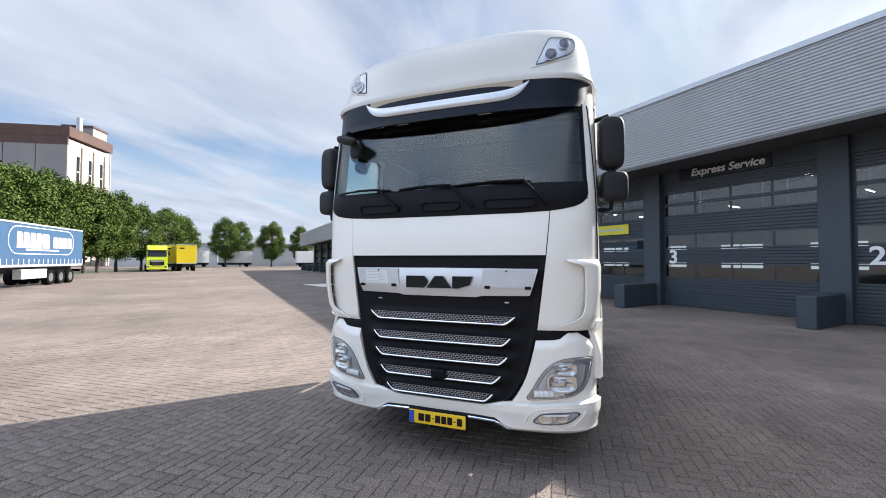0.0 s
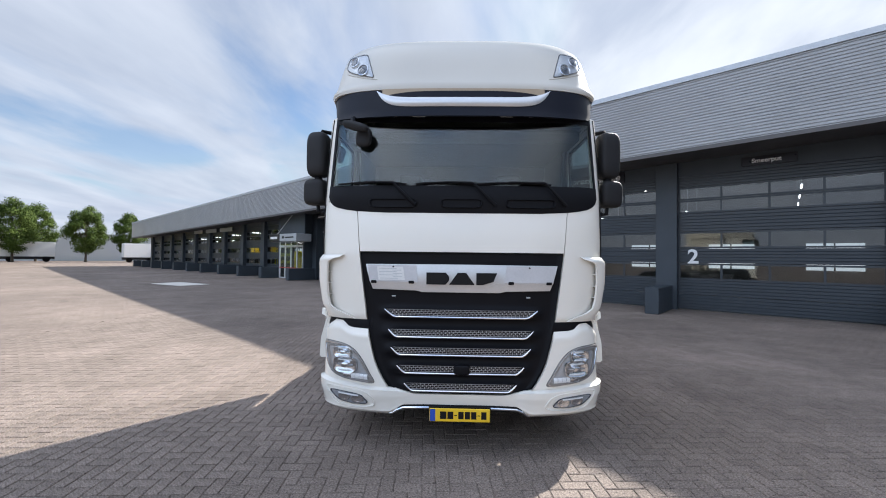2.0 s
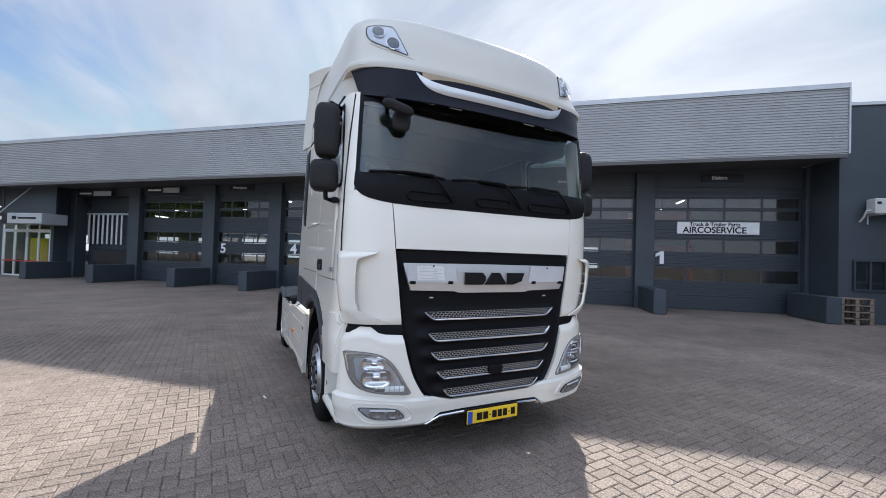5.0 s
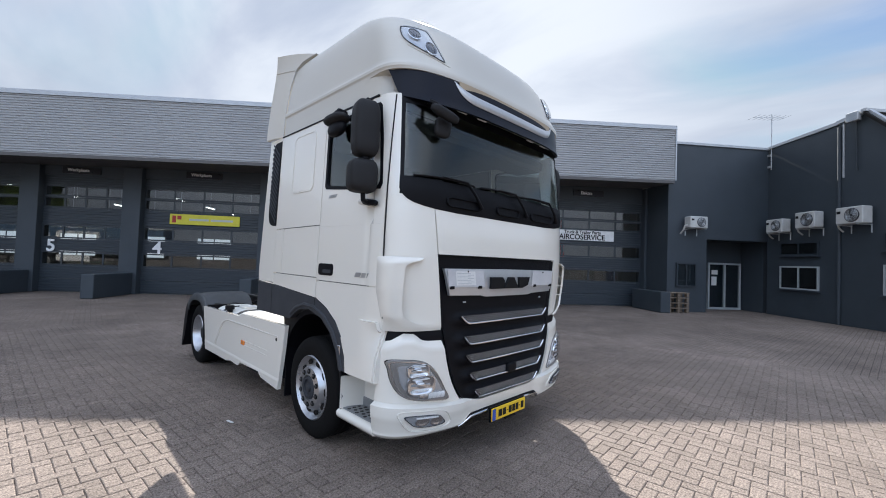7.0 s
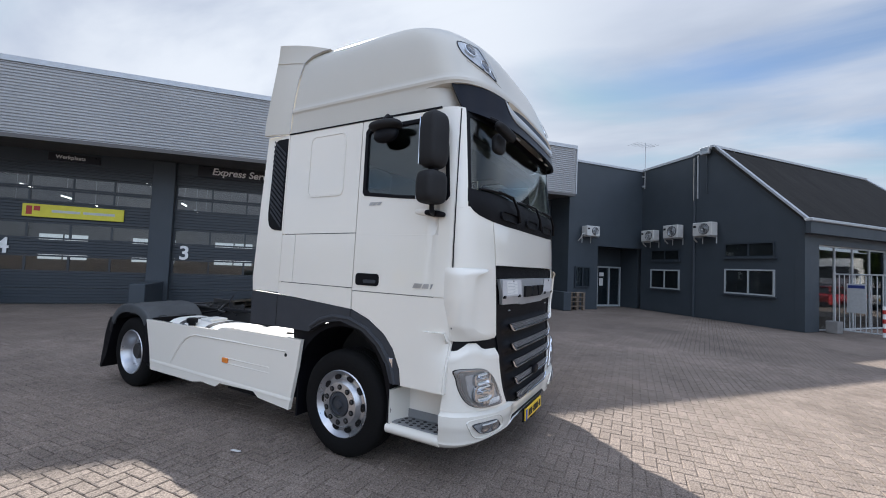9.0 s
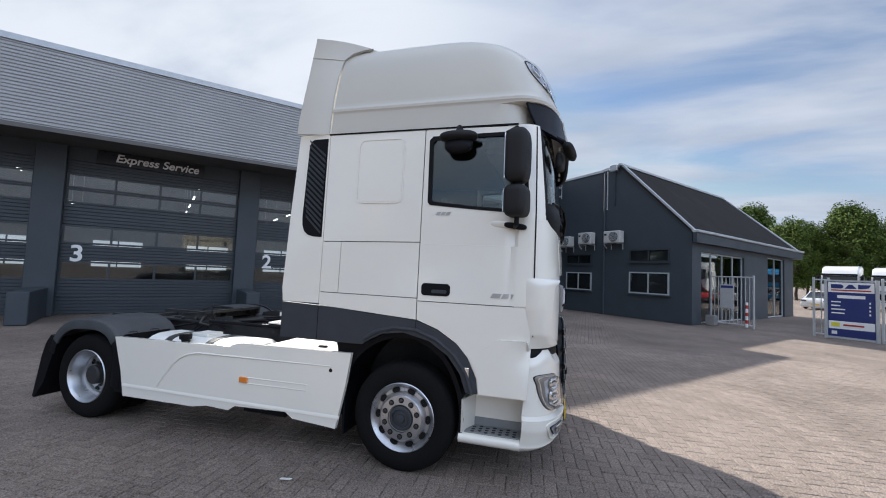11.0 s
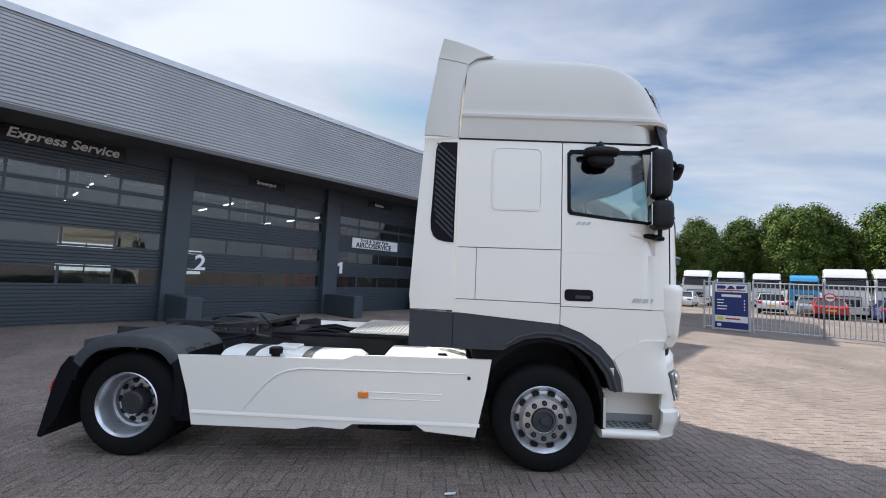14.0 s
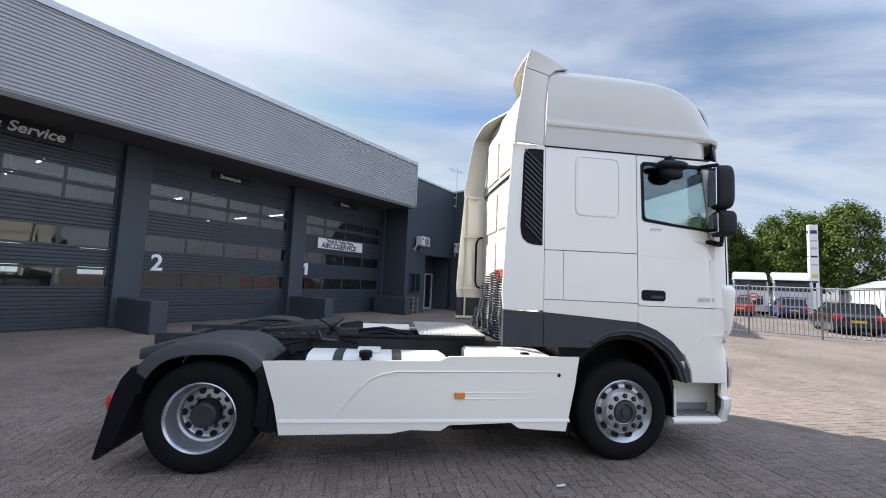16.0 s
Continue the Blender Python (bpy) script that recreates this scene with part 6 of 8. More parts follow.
    lathe(bm, [(0.04, -0.04), (0.04, 0.01), (0.06, 0.012), (0.062, 0.06), (0.05, 0.07), (0.001, 0.07)], (s * 1.235, 3.885, 0.93), 24, "z")
    part("filler_cap", bm, BLACK, tank)
    part("fuel_sender", boxes(sorted_lo((s * 0.86, 3.755, 0.945), (s * 1.08, 3.98, 0.978)), bevel=0.006), WHITE_DULL, tank)
    part("battery_box", boxes(sorted_lo((s * 0.6, 2.05, 0.45), (s * 1.285, 2.88, 0.968)), bevel=0.03), WHITE_DULL, truck, "white equipment box behind the cab")
    part("latch", boxes(sorted_lo((s * 1.05, 2.27, 0.964), (s * 1.10, 2.36, 0.985)), bevel=0.008), BLACK, truck)

    part("under_step", boxes(sorted_lo((s * 0.95, 2.56, 0.30), (s * 1.27, 3.06, 0.44)), bevel=0.012), BLACK, truck)


for s in (-1, 1):
    build_skirt(s)


def guard_r(a):
    """Radius of the rear mudguard, squarer over the front than over the back."""
    return 0.585 + 0.045 * math.sin(a) ** 2 + (0.085 if math.cos(a) > 0 else 0.045) * math.sin(2 * a) ** 2 * (math.sin(a) > 0)


def build_rear_fender(s):
    bm = bmesh.new()
    cy, cz, rows_o, rows_i = 5.26, 0.455, [], []
    xa, xb = s * 0.62, s * 1.315
    angs = [-8 + k * 6.6 for k in range(25)]
    for a in angs:
        r = guard_r(radians(a))
        ro, ri = [], []
        for k in range(8):
            t = k / 7
            edge = 0.05 * max(0, (t - 0.62) / 0.38) ** 2.2
            ro.append(Vector((mix(xa, xb, t), cy - (r - edge) * math.cos(radians(a)), cz + (r - edge) * math.sin(radians(a)) * 0.985)))
            ri.append(Vector((mix(xa, xb, t), cy - (r - edge - 0.018) * math.cos(radians(a)), cz + (r - edge - 0.018) * math.sin(radians(a)) * 0.985)))
        rows_o.append(ro)
        rows_i.append(ri)
    grid_slab(bm, rows_o, rows_i)
    f = part("rear_mudguard", bm, FENDER, truck, "weathered dark grey rear mudguard", angle=50)
    bm = bmesh.new()
    prism(bm, [(4.62, 0.30), (4.76, 0.30), (4.75, 0.85), (4.67, 0.93)], "x", *sorted((s * 1.30, s * 0.75)))
    part("front_flap", bm, BLACK, f)
    # outer lip: grey over the top, black down the front
    for a0, a1, m_, rin in ((40, 145, FENDER, 0.115), (-12, 40, BLACK, 0.10), (145, 160, BLACK, 0.115)):
        bm = bmesh.new()
        o, i_ = [], []
        for k in range(15):
            a = radians(mix(a0, a1, k / 14))
            r = guard_r(a) - 0.012
            ring = [Vector((s * x_, cy - q * math.cos(a), cz + q * math.sin(a) * 0.985)) for x_, q in ((1.30, r + 0.004), (1.322, r - 0.02), (1.325, r - rin))]
            o.append(ring)
            i_.append([p - Vector((s * 0.02, 0, 0)) for p in ring])
        part("fender_lip", grid_slab(bm, o, i_), m_, f, angle=50)
    for xs in (1.14, 0.88):
        loop = [(xs + 0.055 * i, 38 + 7 * j) for i, j in ((-1, -0.6), (-0.8, -1), (0.8, -1), (1, -0.6), (1, 0.6), (0.8, 1), (-0.8, 1), (-1, 0.6))]
        rim = [(s * x, cy - (guard_r(radians(a)) + 0.001) * math.cos(radians(a)), cz + (guard_r(radians(a)) + 0.001) * math.sin(radians(a)) * 0.985) for x, a in loop]
        part("pressed_slot", tube(bmesh.new(), rim, 0.006, 6, True), FENDER, f)
    # black disc added to block the view through to the bright ground
    disc = [(cy - 0.54 * math.cos(radians(a)), cz + 0.54 * math.sin(radians(a))) for a in range(10, 171, 10)]
    part("blocking_disc", prism(bmesh.new(), disc, "x", *sorted((s * 0.60, s * 0.63))), BLACK, f)
    flap = [(5.70, 0.80), (5.80, 0.84), (5.875, 0.74), (5.93, 0.58), (5.965, 0.40), (6.03, 0.10), (5.995, 0.09), (5.86, 0.28), (5.80, 0.46), (5.74, 0.64)]
    bm = prism(bmesh.new(), flap, "x", *sorted((s * 1.317, s * 0.64)))
    part("mud_flap", bm, BLACK, f, "black rubber mud flap")
    shelf = [(5.05, 1.035), (5.30, 1.045), (5.60, 1.02), (5.84, 0.965), (5.86, 0.95), (5.865, 0.86), (5.60, 0.86), (5.30, 0.98)]
    bm = prism(bmesh.new(), shelf, "x", *sorted((s * 1.12, s * 0.62)))
    bmesh.ops.bevel(bm, geom=bm.edges[:], offset=0.012, segments=2, affect="EDGES", profile=0.5)
    part("lamp_shelf", bm, FENDER, f)
    bm = bmesh.new()
    lathe(bm, [(0.04, -s * 0.03), (0.045, 0.0), (0.03, s * 0.02), (0.001, s * 0.022)], (s * 1.27, 5.95, 0.53), 16)
    for v in bm.verts:
        v.co.z = 0.53 + (v.co.z - 0.53) * 1.9
    part("tail_marker", bm, RED, f, "red tail marker lamp")


for s in (-1, 1):
    build_rear_fender(s)


def build_chassis():
    bm = bmesh.new()
    for s in (-1, 1):
        box(bm, (s * 0.40 - 0.04, 0.9, 0.72), (s * 0.40 + 0.04, 6.1, 1.0))
        box(bm, (s * 0.34 - 0.04, 0.9, 0.72), (s * 0.34 + 0.04, 6.1, 0.74))
    for y in (2.4, 3.1, 4.1, 4.6, 5.9):
        box(bm, (-0.37, y - 0.06, 0.76), (0.37, y + 0.06, 0.96))
    ch = part("chassis", bm, CHASSIS, truck, "black ladder chassis")
    bm = bmesh.new()
    for y, z in ((1.365, 0.47), (5.26, 0.41)):
        tube(bm, [(-1.0, y, z), (1.0, y, z)], 0.09, 12)
    tube(bm, [(0, 1.8, 0.62), (0, 5.2, 0.5)], 0.06, 10)
    lathe(bm, [(0.001, -0.2), (0.2, -0.14), (0.24, 0), (0.2, 0.14), (0.001, 0.2)], (0, 5.26, 0.48), 20, "y")
    box(bm, (-0.5, 0.7, 0.4), (0.5, 2.2, 1.1), 0.05)
    part("driveline", bm, CHASSIS, ch)
    # fifth wheel
    bm = bmesh.new()
    prof = [(-0.44, 4.42), (-0.40, 4.32), (-0.30, 4.26), (0.30, 4.26), (0.40, 4.32), (0.44, 4.42), (0.44, 4.75), (0.36, 4.95), (0.20, 5.12), (0.10, 5.12), (0.055, 4.75), (0, 4.70), (-0.055, 4.75), (-0.10, 5.12), (-0.20, 5.12), (-0.36, 4.95), (-0.44, 4.75)]
    prism(bm, prof, "z", 1.075, 1.11)
    for v in bm.verts:
        v.co.z += (4.6 - v.co.y) * 0.13
    fw = part("fifth_wheel", bm, STEEL_WORN, truck, "greased steel fifth wheel coupling")
    bm = bmesh.new()
    for s in (-1, 1):
        prism(bm, [(4.35, 1.0), (4.95, 1.0), (4.75, 1.065), (4.45, 1.085)], "x", *sorted((s * 0.36, s * 0.44)))
    box(bm, (-0.48, 4.05, 0.985), (0.48, 5.2, 1.01))
    part("pedestal", bm, CHASSIS, fw)
    # ribs under the plate, pivot bolts, release rod and the guide brackets in front
    bm = bmesh.new()
    for x in (-0.40, -0.22, 0.22, 0.40):
        prism(bm, [(4.34, 1.045), (4.34, 1.115), (5.02, 1.025), (4.98, 1.0), (4.7, 0.985)], "x", x - 0.012, x + 0.012)
    for y in (4.42, 4.62):
        box(bm, (-0.40, y - 0.012, 1.03), (0.40, y + 0.012, 1.09))
    part("plate_rib", bm, CHASSIS, fw)
    for s in (-1, 1):
        for y, z in ((4.50, 1.03), (4.60, 1.025), (4.82, 1.02)):
            bm = bmesh.new()
            lathe(bm, [(0.026, 0), (0.026, s * 0.03), (0.015, s * 0.036), (0.001, s * 0.036)], (s * 0.44, y, z), 8)
            part("pivot_bolt", bm, STEEL_WORN, fw)
        bm = bmesh.new()
        prism(bm, [(4.02, 0.98), (4.34, 0.98), (4.30, 1.06), (4.08, 1.10), (4.02, 1.085)], "x", *sorted((s * 0.44, s * 0.455)))
        br = part("guide_bracket", bm, CHASSIS, ch)
        for y in (4.12, 4.20):
            bm = bmesh.new()
            lathe(bm, [(0.02, 0), (0.02, s * 0.016), (0.001, s * 0.018)], (s * 0.455, y, 1.02), 8)
            part("bolt", bm, STEEL_WORN, br)
    part("release_rod", tube(bmesh.new(), [(-0.36, 4.48, 1.09), (-0.50, 4.43, 1.06), (-0.60, 4.38, 1.0), (-0.60, 4.22, 0.985)], 0.014, 8), STEEL_WORN, fw, "worn steel release rod")
    for k, (ya, yb, zb, sag) in enumerate(((4.40, 4.55, 0.88, 0.10), (4.50, 4.66, 0.84, 0.16), (4.46, 4.9, 0.90, 0.05))):
        part("hose", tube(bmesh.new(), [(-0.45, ya, 1.0), (-0.58, (ya + yb) / 2, 1.0 - sag), (-0.62, yb, zb), (-0.50, yb + 0.12, zb - 0.05)], 0.013, 8), BLACK, ch)
    # tread plate and boxes behind the cab
    bm = bmesh.new()
    box(bm, (-0.62, 2.62, 1.075), (0.62, 3.35, 1.09))
    for i in range(16):
        box(bm, (-0.60, 2.645 + i * 0.044, 1.0895), (0.60, 2.667 + i * 0.044, 1.098))
    part("tread_plate", bm, TREADPLATE, truck, "aluminium tread plate behind the cab")
    runs = [[(x, y0, 0.98), (x + 0.03, (y0 + y1) / 2, 1.04), (x, y1, 1.0)] for x, y0, y1 in ((0.22, 3.4, 4.1), (-0.25, 3.38, 4.1), (0.0, 3.36, 4.0))]
    runs += [[(-0.62, 2.62, 1.05), (-0.62, 4.2, 1.04)], [(-0.3, 4.5, 1.2), (-0.5, 4.3, 1.12), (-0.55, 4.15, 0.98), (-0.58, 4.0, 0.96)]]
    for run, r in zip(runs, (0.018, 0.018, 0.018, 0.022, 0.008)):
        part("air_pipe", tube(bmesh.new(), run, r, 8), BLACK, ch)
    bm = bmesh.new()
    for x in (0.55, 0.72):
        tube(bm, [(x, 3.4, 0.92), (x, 4.2, 0.92)], 0.12, 14)
    part("air_tank", bm, WHITE_DULL, ch)


build_chassis()


def build_cab_back():
    bm = bmesh.new()
    prism(bm, [(-1.19, 1.15), (1.19, 1.15), (1.19, 3.5), (1.1, 3.85), (0.9, 3.98), (-0.9, 3.98), (-1.1, 3.85), (-1.19, 3.5)], "y", 2.205, 2.235)
    bk = part("cab_back", bm, CREAM, truck, "white cab back wall with pressed panels")
    for z0, z1 in ((1.65, 2.25), (2.4, 2.95), (3.15, 3.7)):
        for x0, x1 in ((-1.05, -0.45), (-0.35, 0.35), (0.45, 1.05)):
            part("pressed_panel", boxes(((x0, 2.230, z0), (x1, 2.252, z1)), bevel=0.014), CREAM, bk)
    fr = part("step_frame", tube(bmesh.new(), [(1.235, 2.51, 1.14), (1.235, 2.515, 3.03)], 0.014, 8), CREAM, bk, "cream ladder frame behind the side fairing")
    for z, ya, yb in ((3.025, 2.35, 2.52), (2.395, 2.25, 2.58), (1.575, 2.27, 2.58), (1.128, 2.33, 2.645)):
        part("bracket", boxes(((1.21, ya, z - 0.02), (1.25, yb, z + 0.02)), bevel=0.006), CREAM, fr)
    part("pipe", tube(bmesh.new(), [(1.2, 2.26, 2.39), (1.2, 2.33, 2.37), (1.2, 2.362, 2.28), (1.2, 2.358, 1.68), (1.2, 2.33, 1.61), (1.2, 2.26, 1.585)], 0.017, 8), BLACK, fr)
    part("seal", tube(bmesh.new(), [(1.19, 2.25, 3.02), (0.9, 2.252, 3.06), (-1.19, 2.252, 3.06)], 0.012, 6), INK, bk)
    for x, z0, h, lean in ((0.74, 1.05, 0.27, 0.02), (0.44, 1.05, 0.60, -0.05), (0.16, 1.04, 0.74, 0.03), (-0.12, 1.04, 0.78, -0.06), (-0.40, 1.04, 0.70, 0.04), (-0.64, 1.05, 0.62, -0.04)):
        turns = int(h / 0.030)
        pts = []
        for i in range(turns * 9 + 1):
            t = i / (turns * 9)
            a = 2 * math.pi * turns * t
            rad = 0.055 + 0.006 * math.sin(17 * t + 9 * x)
            pts.append((x + lean * math.sin(math.pi * t) + rad * math.cos(a), 2.41 + 0.02 * math.sin(5 * t + x) + rad * math.sin(a), z0 + h * t + 0.012 * math.cos(a)))
        part("coiled_hose", tube(bmesh.new(), pts, 0.0085, 5), GLOSS_BLACK, truck, "black coiled air hose")
    part("hose_board", boxes(((-0.45, 2.236, 1.72), (0.25, 2.29, 1.86)), bevel=0.01), RED_PAINT, bk)


build_cab_back()

# ---------------------------------------------------------------- office wing beside the workshop


def wall_poly(name, label, pts, p0, p1, thick, mat=WALL_DARK):
    """Upright wall from p0 to p1 in the workshop frame; pts are (distance along, height)."""
    a, b = Vector((*p0, 0)), Vector((*p1, 0))
    d = (b - a).normalized()
    w = thing(name, label, "wall", kind="structure", at=HALL @ Matrix.Translation(a) @ Matrix.Rotation(math.atan2(d.y, d.x), 4, "Z"))
    bm = bmesh.new()
    prism(bm, pts, "y", 0, thick)
    part("wall_panel", bm, mat, w)
    return w


def framed_window(parent_m, x0, x1, z0, z1, mullions=1, frame=FRAME_WHITE, depth=0.06, label="dark window in a white frame", name="window_1", recess=0.0):
    w = thing(name, label, "window", "office windows", "structure", parent_m)
    f = 0.055
    part("window_frame", boxes(((x0, -0.03 + recess, z0), (x1, 0.03 + recess, z0 + f)), ((x0, -0.03 + recess, z1 - f), (x1, 0.03 + recess, z1)),
         ((x0, -0.03 + recess, z0 + f), (x0 + f, 0.03 + recess, z1 - f)), ((x1 - f, -0.03 + recess, z0 + f), (x1, 0.03 + recess, z1 - f)),
         *[((x0 + (x1 - x0) * (k + 1) / (mullions + 1) - f / 2, -0.028 + recess, z0 + f), (x0 + (x1 - x0) * (k + 1) / (mullions + 1) + f / 2, 0.028 + recess, z1 - f)) for k in range(mullions)]), frame, w)
    for k in range(mullions + 1):
        a, b = x0 + (x1 - x0) * k / (mullions + 1) + f / 2, x0 + (x1 - x0) * (k + 1) / (mullions + 1) - f / 2
        part("pane", boxes(((a, 0.004 + recess, z0 + f / 2), (b, 0.01 + recess, z1 - f / 2))), PANE, w)
    return w


OFFICE_ROOM = material("office_room", (0.16, 0.15, 0.14), 0.8)
A0, A1, B1 = (14.95, -8.85), (15.1, -4.65), (15.28, -1.66)
REC = -1.70


def build_office():
    # end wall with the sloping gable, and the angled wall to the recess; both seen from the yard
    ga = wall_poly("wall_gable", "dark slate-painted brick gable wall of the office", [(0, 0), (4.2, 0), (4.2, 7.2), (3.27, 7.3), (0, 3.85)], A0, A1, -0.3)
    gb = wall_poly("wall_office_side", "dark slate-painted office side wall", [(0, 0), (3.0, 0), (3.0, 7.12), (0, 7.2)], A1, B1, -0.3)
    ma, mb = ga.matrix_world.copy(), gb.matrix_world.copy()
    fl = Matrix.Diagonal((1, -1, 1, 1))
    for m, x0, x1, z0, z1, nm in ((ma, 0.92, 2.78, 1.16, 2.15, "window_1"), (ma, 0.92, 2.78, 2.62, 3.2, "window_2"), (mb, 0.68, 2.32, 1.14, 2.06, "window_3"), (mb, 0.68, 2.32, 2.5, 3.02, "window_4")):
        # glass stands proud of a dark backing, sill and reveal
        bk = framed_window(m @ pose(0, 0.035, 0), x0, x1, z0, z1, 1, FRAME_GREY if z0 < 2 else DOOR_DARK, name=nm)
        part("sill", boxes(((x0 - 0.06, -0.03, z0 - 0.06), (x1 + 0.06, 0.07, z0 - 0.005))), WALL_DARK, bk)
        part("blind_room", boxes(((x0 + 0.03, -0.032, z0 + 0.03), (x1 - 0.03, -0.025, z1 - 0.03))), INTERIOR, bk)
    # white verge trims
    t = thing("roof_verge_trim", "pale metal trim along the office gable", "trim", kind="structure", at=ma)
    bm = bmesh.new()
    prism(bm, [(-0.1, 3.83), (-0.1, 3.98), (3.25, 7.46), (4.25, 7.34), (4.25, 7.22), (3.27, 7.32)], "y", -0.1, 0.07)
    part("trim_strip", bm, TRIM_LIGHT, t)
    t = thing("roof_parapet_trim", "pale metal trim along the office parapet", "trim", kind="structure", at=mb)
    bm = bmesh.new()
    prism(bm, [(0, 7.2), (3.04, 7.12), (3.04, 7.22), (0, 7.32)], "y", -0.32, 0.06)
    part("trim_strip", bm, TRIM_LIGHT, t)
    # rear wall of the recess with its porch
    w = wall_piece("wall_recess", "dark slate-painted wall beside the last workshop door", [((10.62, REC, 0), (12.40, REC + 0.3, 7.08)), ((12.40, REC, 3.09), (15.27, REC + 0.3, 7.08)), ((10.62, REC + 0.3, 0), (10.87, -0.3, 7.08)), ((12.2, REC + 0.3, 0), (12.40, -0.26, 3.3)), ((15.32, REC + 0.3, 0), (15.52, -0.26, 3.3))])
    wall_piece("wall_porch", "dark back wall of the office porch", [((12.2, -0.25, 0), (19.5, -0.1, 3.3)), ((12.41, REC + 0.3, 3.12), (15.31, -0.26, 3.3))])
    t = thing("recess_parapet_trim", "pale metal trim along the recess parapet", "trim", kind="structure", at=HALL)
    part("trim_strip", boxes(((10.62, REC - 0.06, 7.08), (15.26, REC + 0.35, 7.18))), TRIM_LIGHT, t)
    framed_window(HALL @ pose(0, REC - 0.05, 0), 11.0, 11.9, 1.05, 2.05, 1, DOOR_DARK, name="window_5", label="small dark-framed office window")
    d = thing("door_entrance", "glazed double entrance door in a white frame", "door", kind="structure", at=HALL @ pose(0, -0.32, 0))
    x0, x1 = 13.6, 15.25
    part("door_frame", boxes(((x0, -0.05, 0.0), (x0 + 0.08, 0.05, 2.14)), ((x1 - 0.08, -0.05, 0), (x1, 0.05, 2.14)), ((x0 + 0.08, -0.05, 2.06), (x1 - 0.08, 0.05, 2.14)), ((x0 + 0.8, -0.05, 0), (x0 + 0.88, 0.05, 2.06)), ((x0 + 0.08, -0.05, 0), (x0 + 0.8, 0.05, 0.1)), ((x0 + 0.88, -0.05, 0), (x1 - 0.08, 0.05, 0.1))), FRAME_GREY, d)
    for a, b in ((x0 + 0.08, x0 + 0.8), (x0 + 0.88, x1 - 0.08)):
        part("pane", boxes(((a, 0.0, 0.1), (b, 0.01, 2.06))), PANE, d)
    part("notice", boxes(((x0 + 0.2, -0.012, 1.1), (x0 + 0.45, -0.004, 1.5)), ((x0 + 0.2, -0.012, 1.6), (x0 + 0.5, -0.004, 1.8))), PAPER, d)
    # front wall with tall glazing
    y = -8.85
    items = [((14.95, y, 0), (15.8, y + 0.3, 3.45)), ((20.6, y, 0), (23.9, y + 0.3, 3.45)), ((26.7, y, 0), (28.0, y + 0.3, 3.45)), ((15.8, y, 3.1), (20.6, y + 0.3, 3.45)), ((23.9, y, 3.3), (26.7, y + 0.3, 3.45))]
    wall_piece("wall_office_front", "dark slate-painted office front wall with tall glazing", items)
    wall_piece("wall_office_end", "plain dark office end wall", [((28.0, y, 0), (28.3, -0.3, 3.45))])
    framed_window(HALL @ pose(0, y + 0.12, 0), 15.8, 20.6, 0.02, 3.1, 3, GALV, name="window_6", label="tall glazed office front in a grey frame")
    framed_window(HALL @ pose(0, y + 0.12, 0), 23.9, 26.7, 0.02, 3.3, 1, GALV, name="window_7", label="tall glazed office entrance in a grey frame")
    wall_piece("wall_office_room", "pale inner office wall", [((15.3, y + 3.5, 0), (28, y + 3.6, 3.4))], OFFICE_ROOM)
    r = thing("office_roof", "steep dark bitumen office roof with a pale ridge", "roof", kind="structure", at=HALL)
    bm = bmesh.new()
    u1, u2, u3 = 14.88, 27.0, 29.1
    v = [bm.verts.new(p) for p in ((u1, -8.95, 3.88), (u3, -8.95, 3.88), (u2, -5.58, 7.36), (u1, -5.58, 7.36), (u1, -8.95, 3.78), (u3, -8.95, 3.78), (u2, -5.58, 7.24), (u1, -5.58, 7.24))]
    for q in ((0, 1, 2, 3), (4, 7, 6, 5), (0, 4, 5, 1), (2, 6, 7, 3), (1, 5, 6, 2), (0, 3, 7, 4)):
        bm.faces.new([v[i] for i in q])
    part("roof_plane", bm, ROOF_FELT, r)
    bm = bmesh.new()
    prism(bm, [(u2, 7.2), (u3, 3.9), (u3, 3.45), (u2, 3.45)], "y", -5.58, -5.3)
    part("end_slope", bm, WALL_DARK, r)
    part("ridge_trim", boxes(((u1, -5.66, 7.34), (u2 + 0.05, -5.5, 7.44))), TRIM_LIGHT, r)
    bm = bmesh.new()
    tube(bm, [(u2, -5.58, 7.40), (u3, -8.95, 3.93)], 0.06, 6)
    part("hip_trim", bm, TRIM_LIGHT, r)
    part("eave_board", boxes(((14.75, -9.12, 3.43), (29.1, -8.96, 3.86))), WALL_DARK, r, "dark eave board")
    part("gutter", boxes(((14.72, -9.2, 3.84), (29.15, -8.96, 3.95)), bevel=0.02), TRIM_LIGHT, r, "pale gutter")
    part("eave_soffit", boxes(((14.95, -8.95, 3.45), (29.1, -8.56, 3.5))), WALL_DARK, r)
    # roof behind the parapet
    bm = bmesh.new()
    prism(bm, [(10.7, -1.3), (15.4, -1.3), (15.4, -4.65), (15.4, -5.5), (28, -5.5), (28, 8), (10.7, 8)], "z", 6.9, 7.1)
    part("flat_roof", bm, ROOF_FELT, r)
    # pipes, flood lamp and aerial
    bm = bmesh.new()
    tube(bm, [(4.15, 0.05, 0), (4.15, 0.05, 7.1)], 0.05, 8)
    p = thing("drain_pipe", "dark drain pipe on the office wall", "pipe", at=ma)
    part("pipe", bm, WALL_DARK, p)
    p = thing("cable_duct", "pale cable duct on the office wall", "pipe", at=ma)
    part("pipe", boxes(((4.0, 0.002, 5.24), (4.05, 0.04, 7.2))), GALV, p)
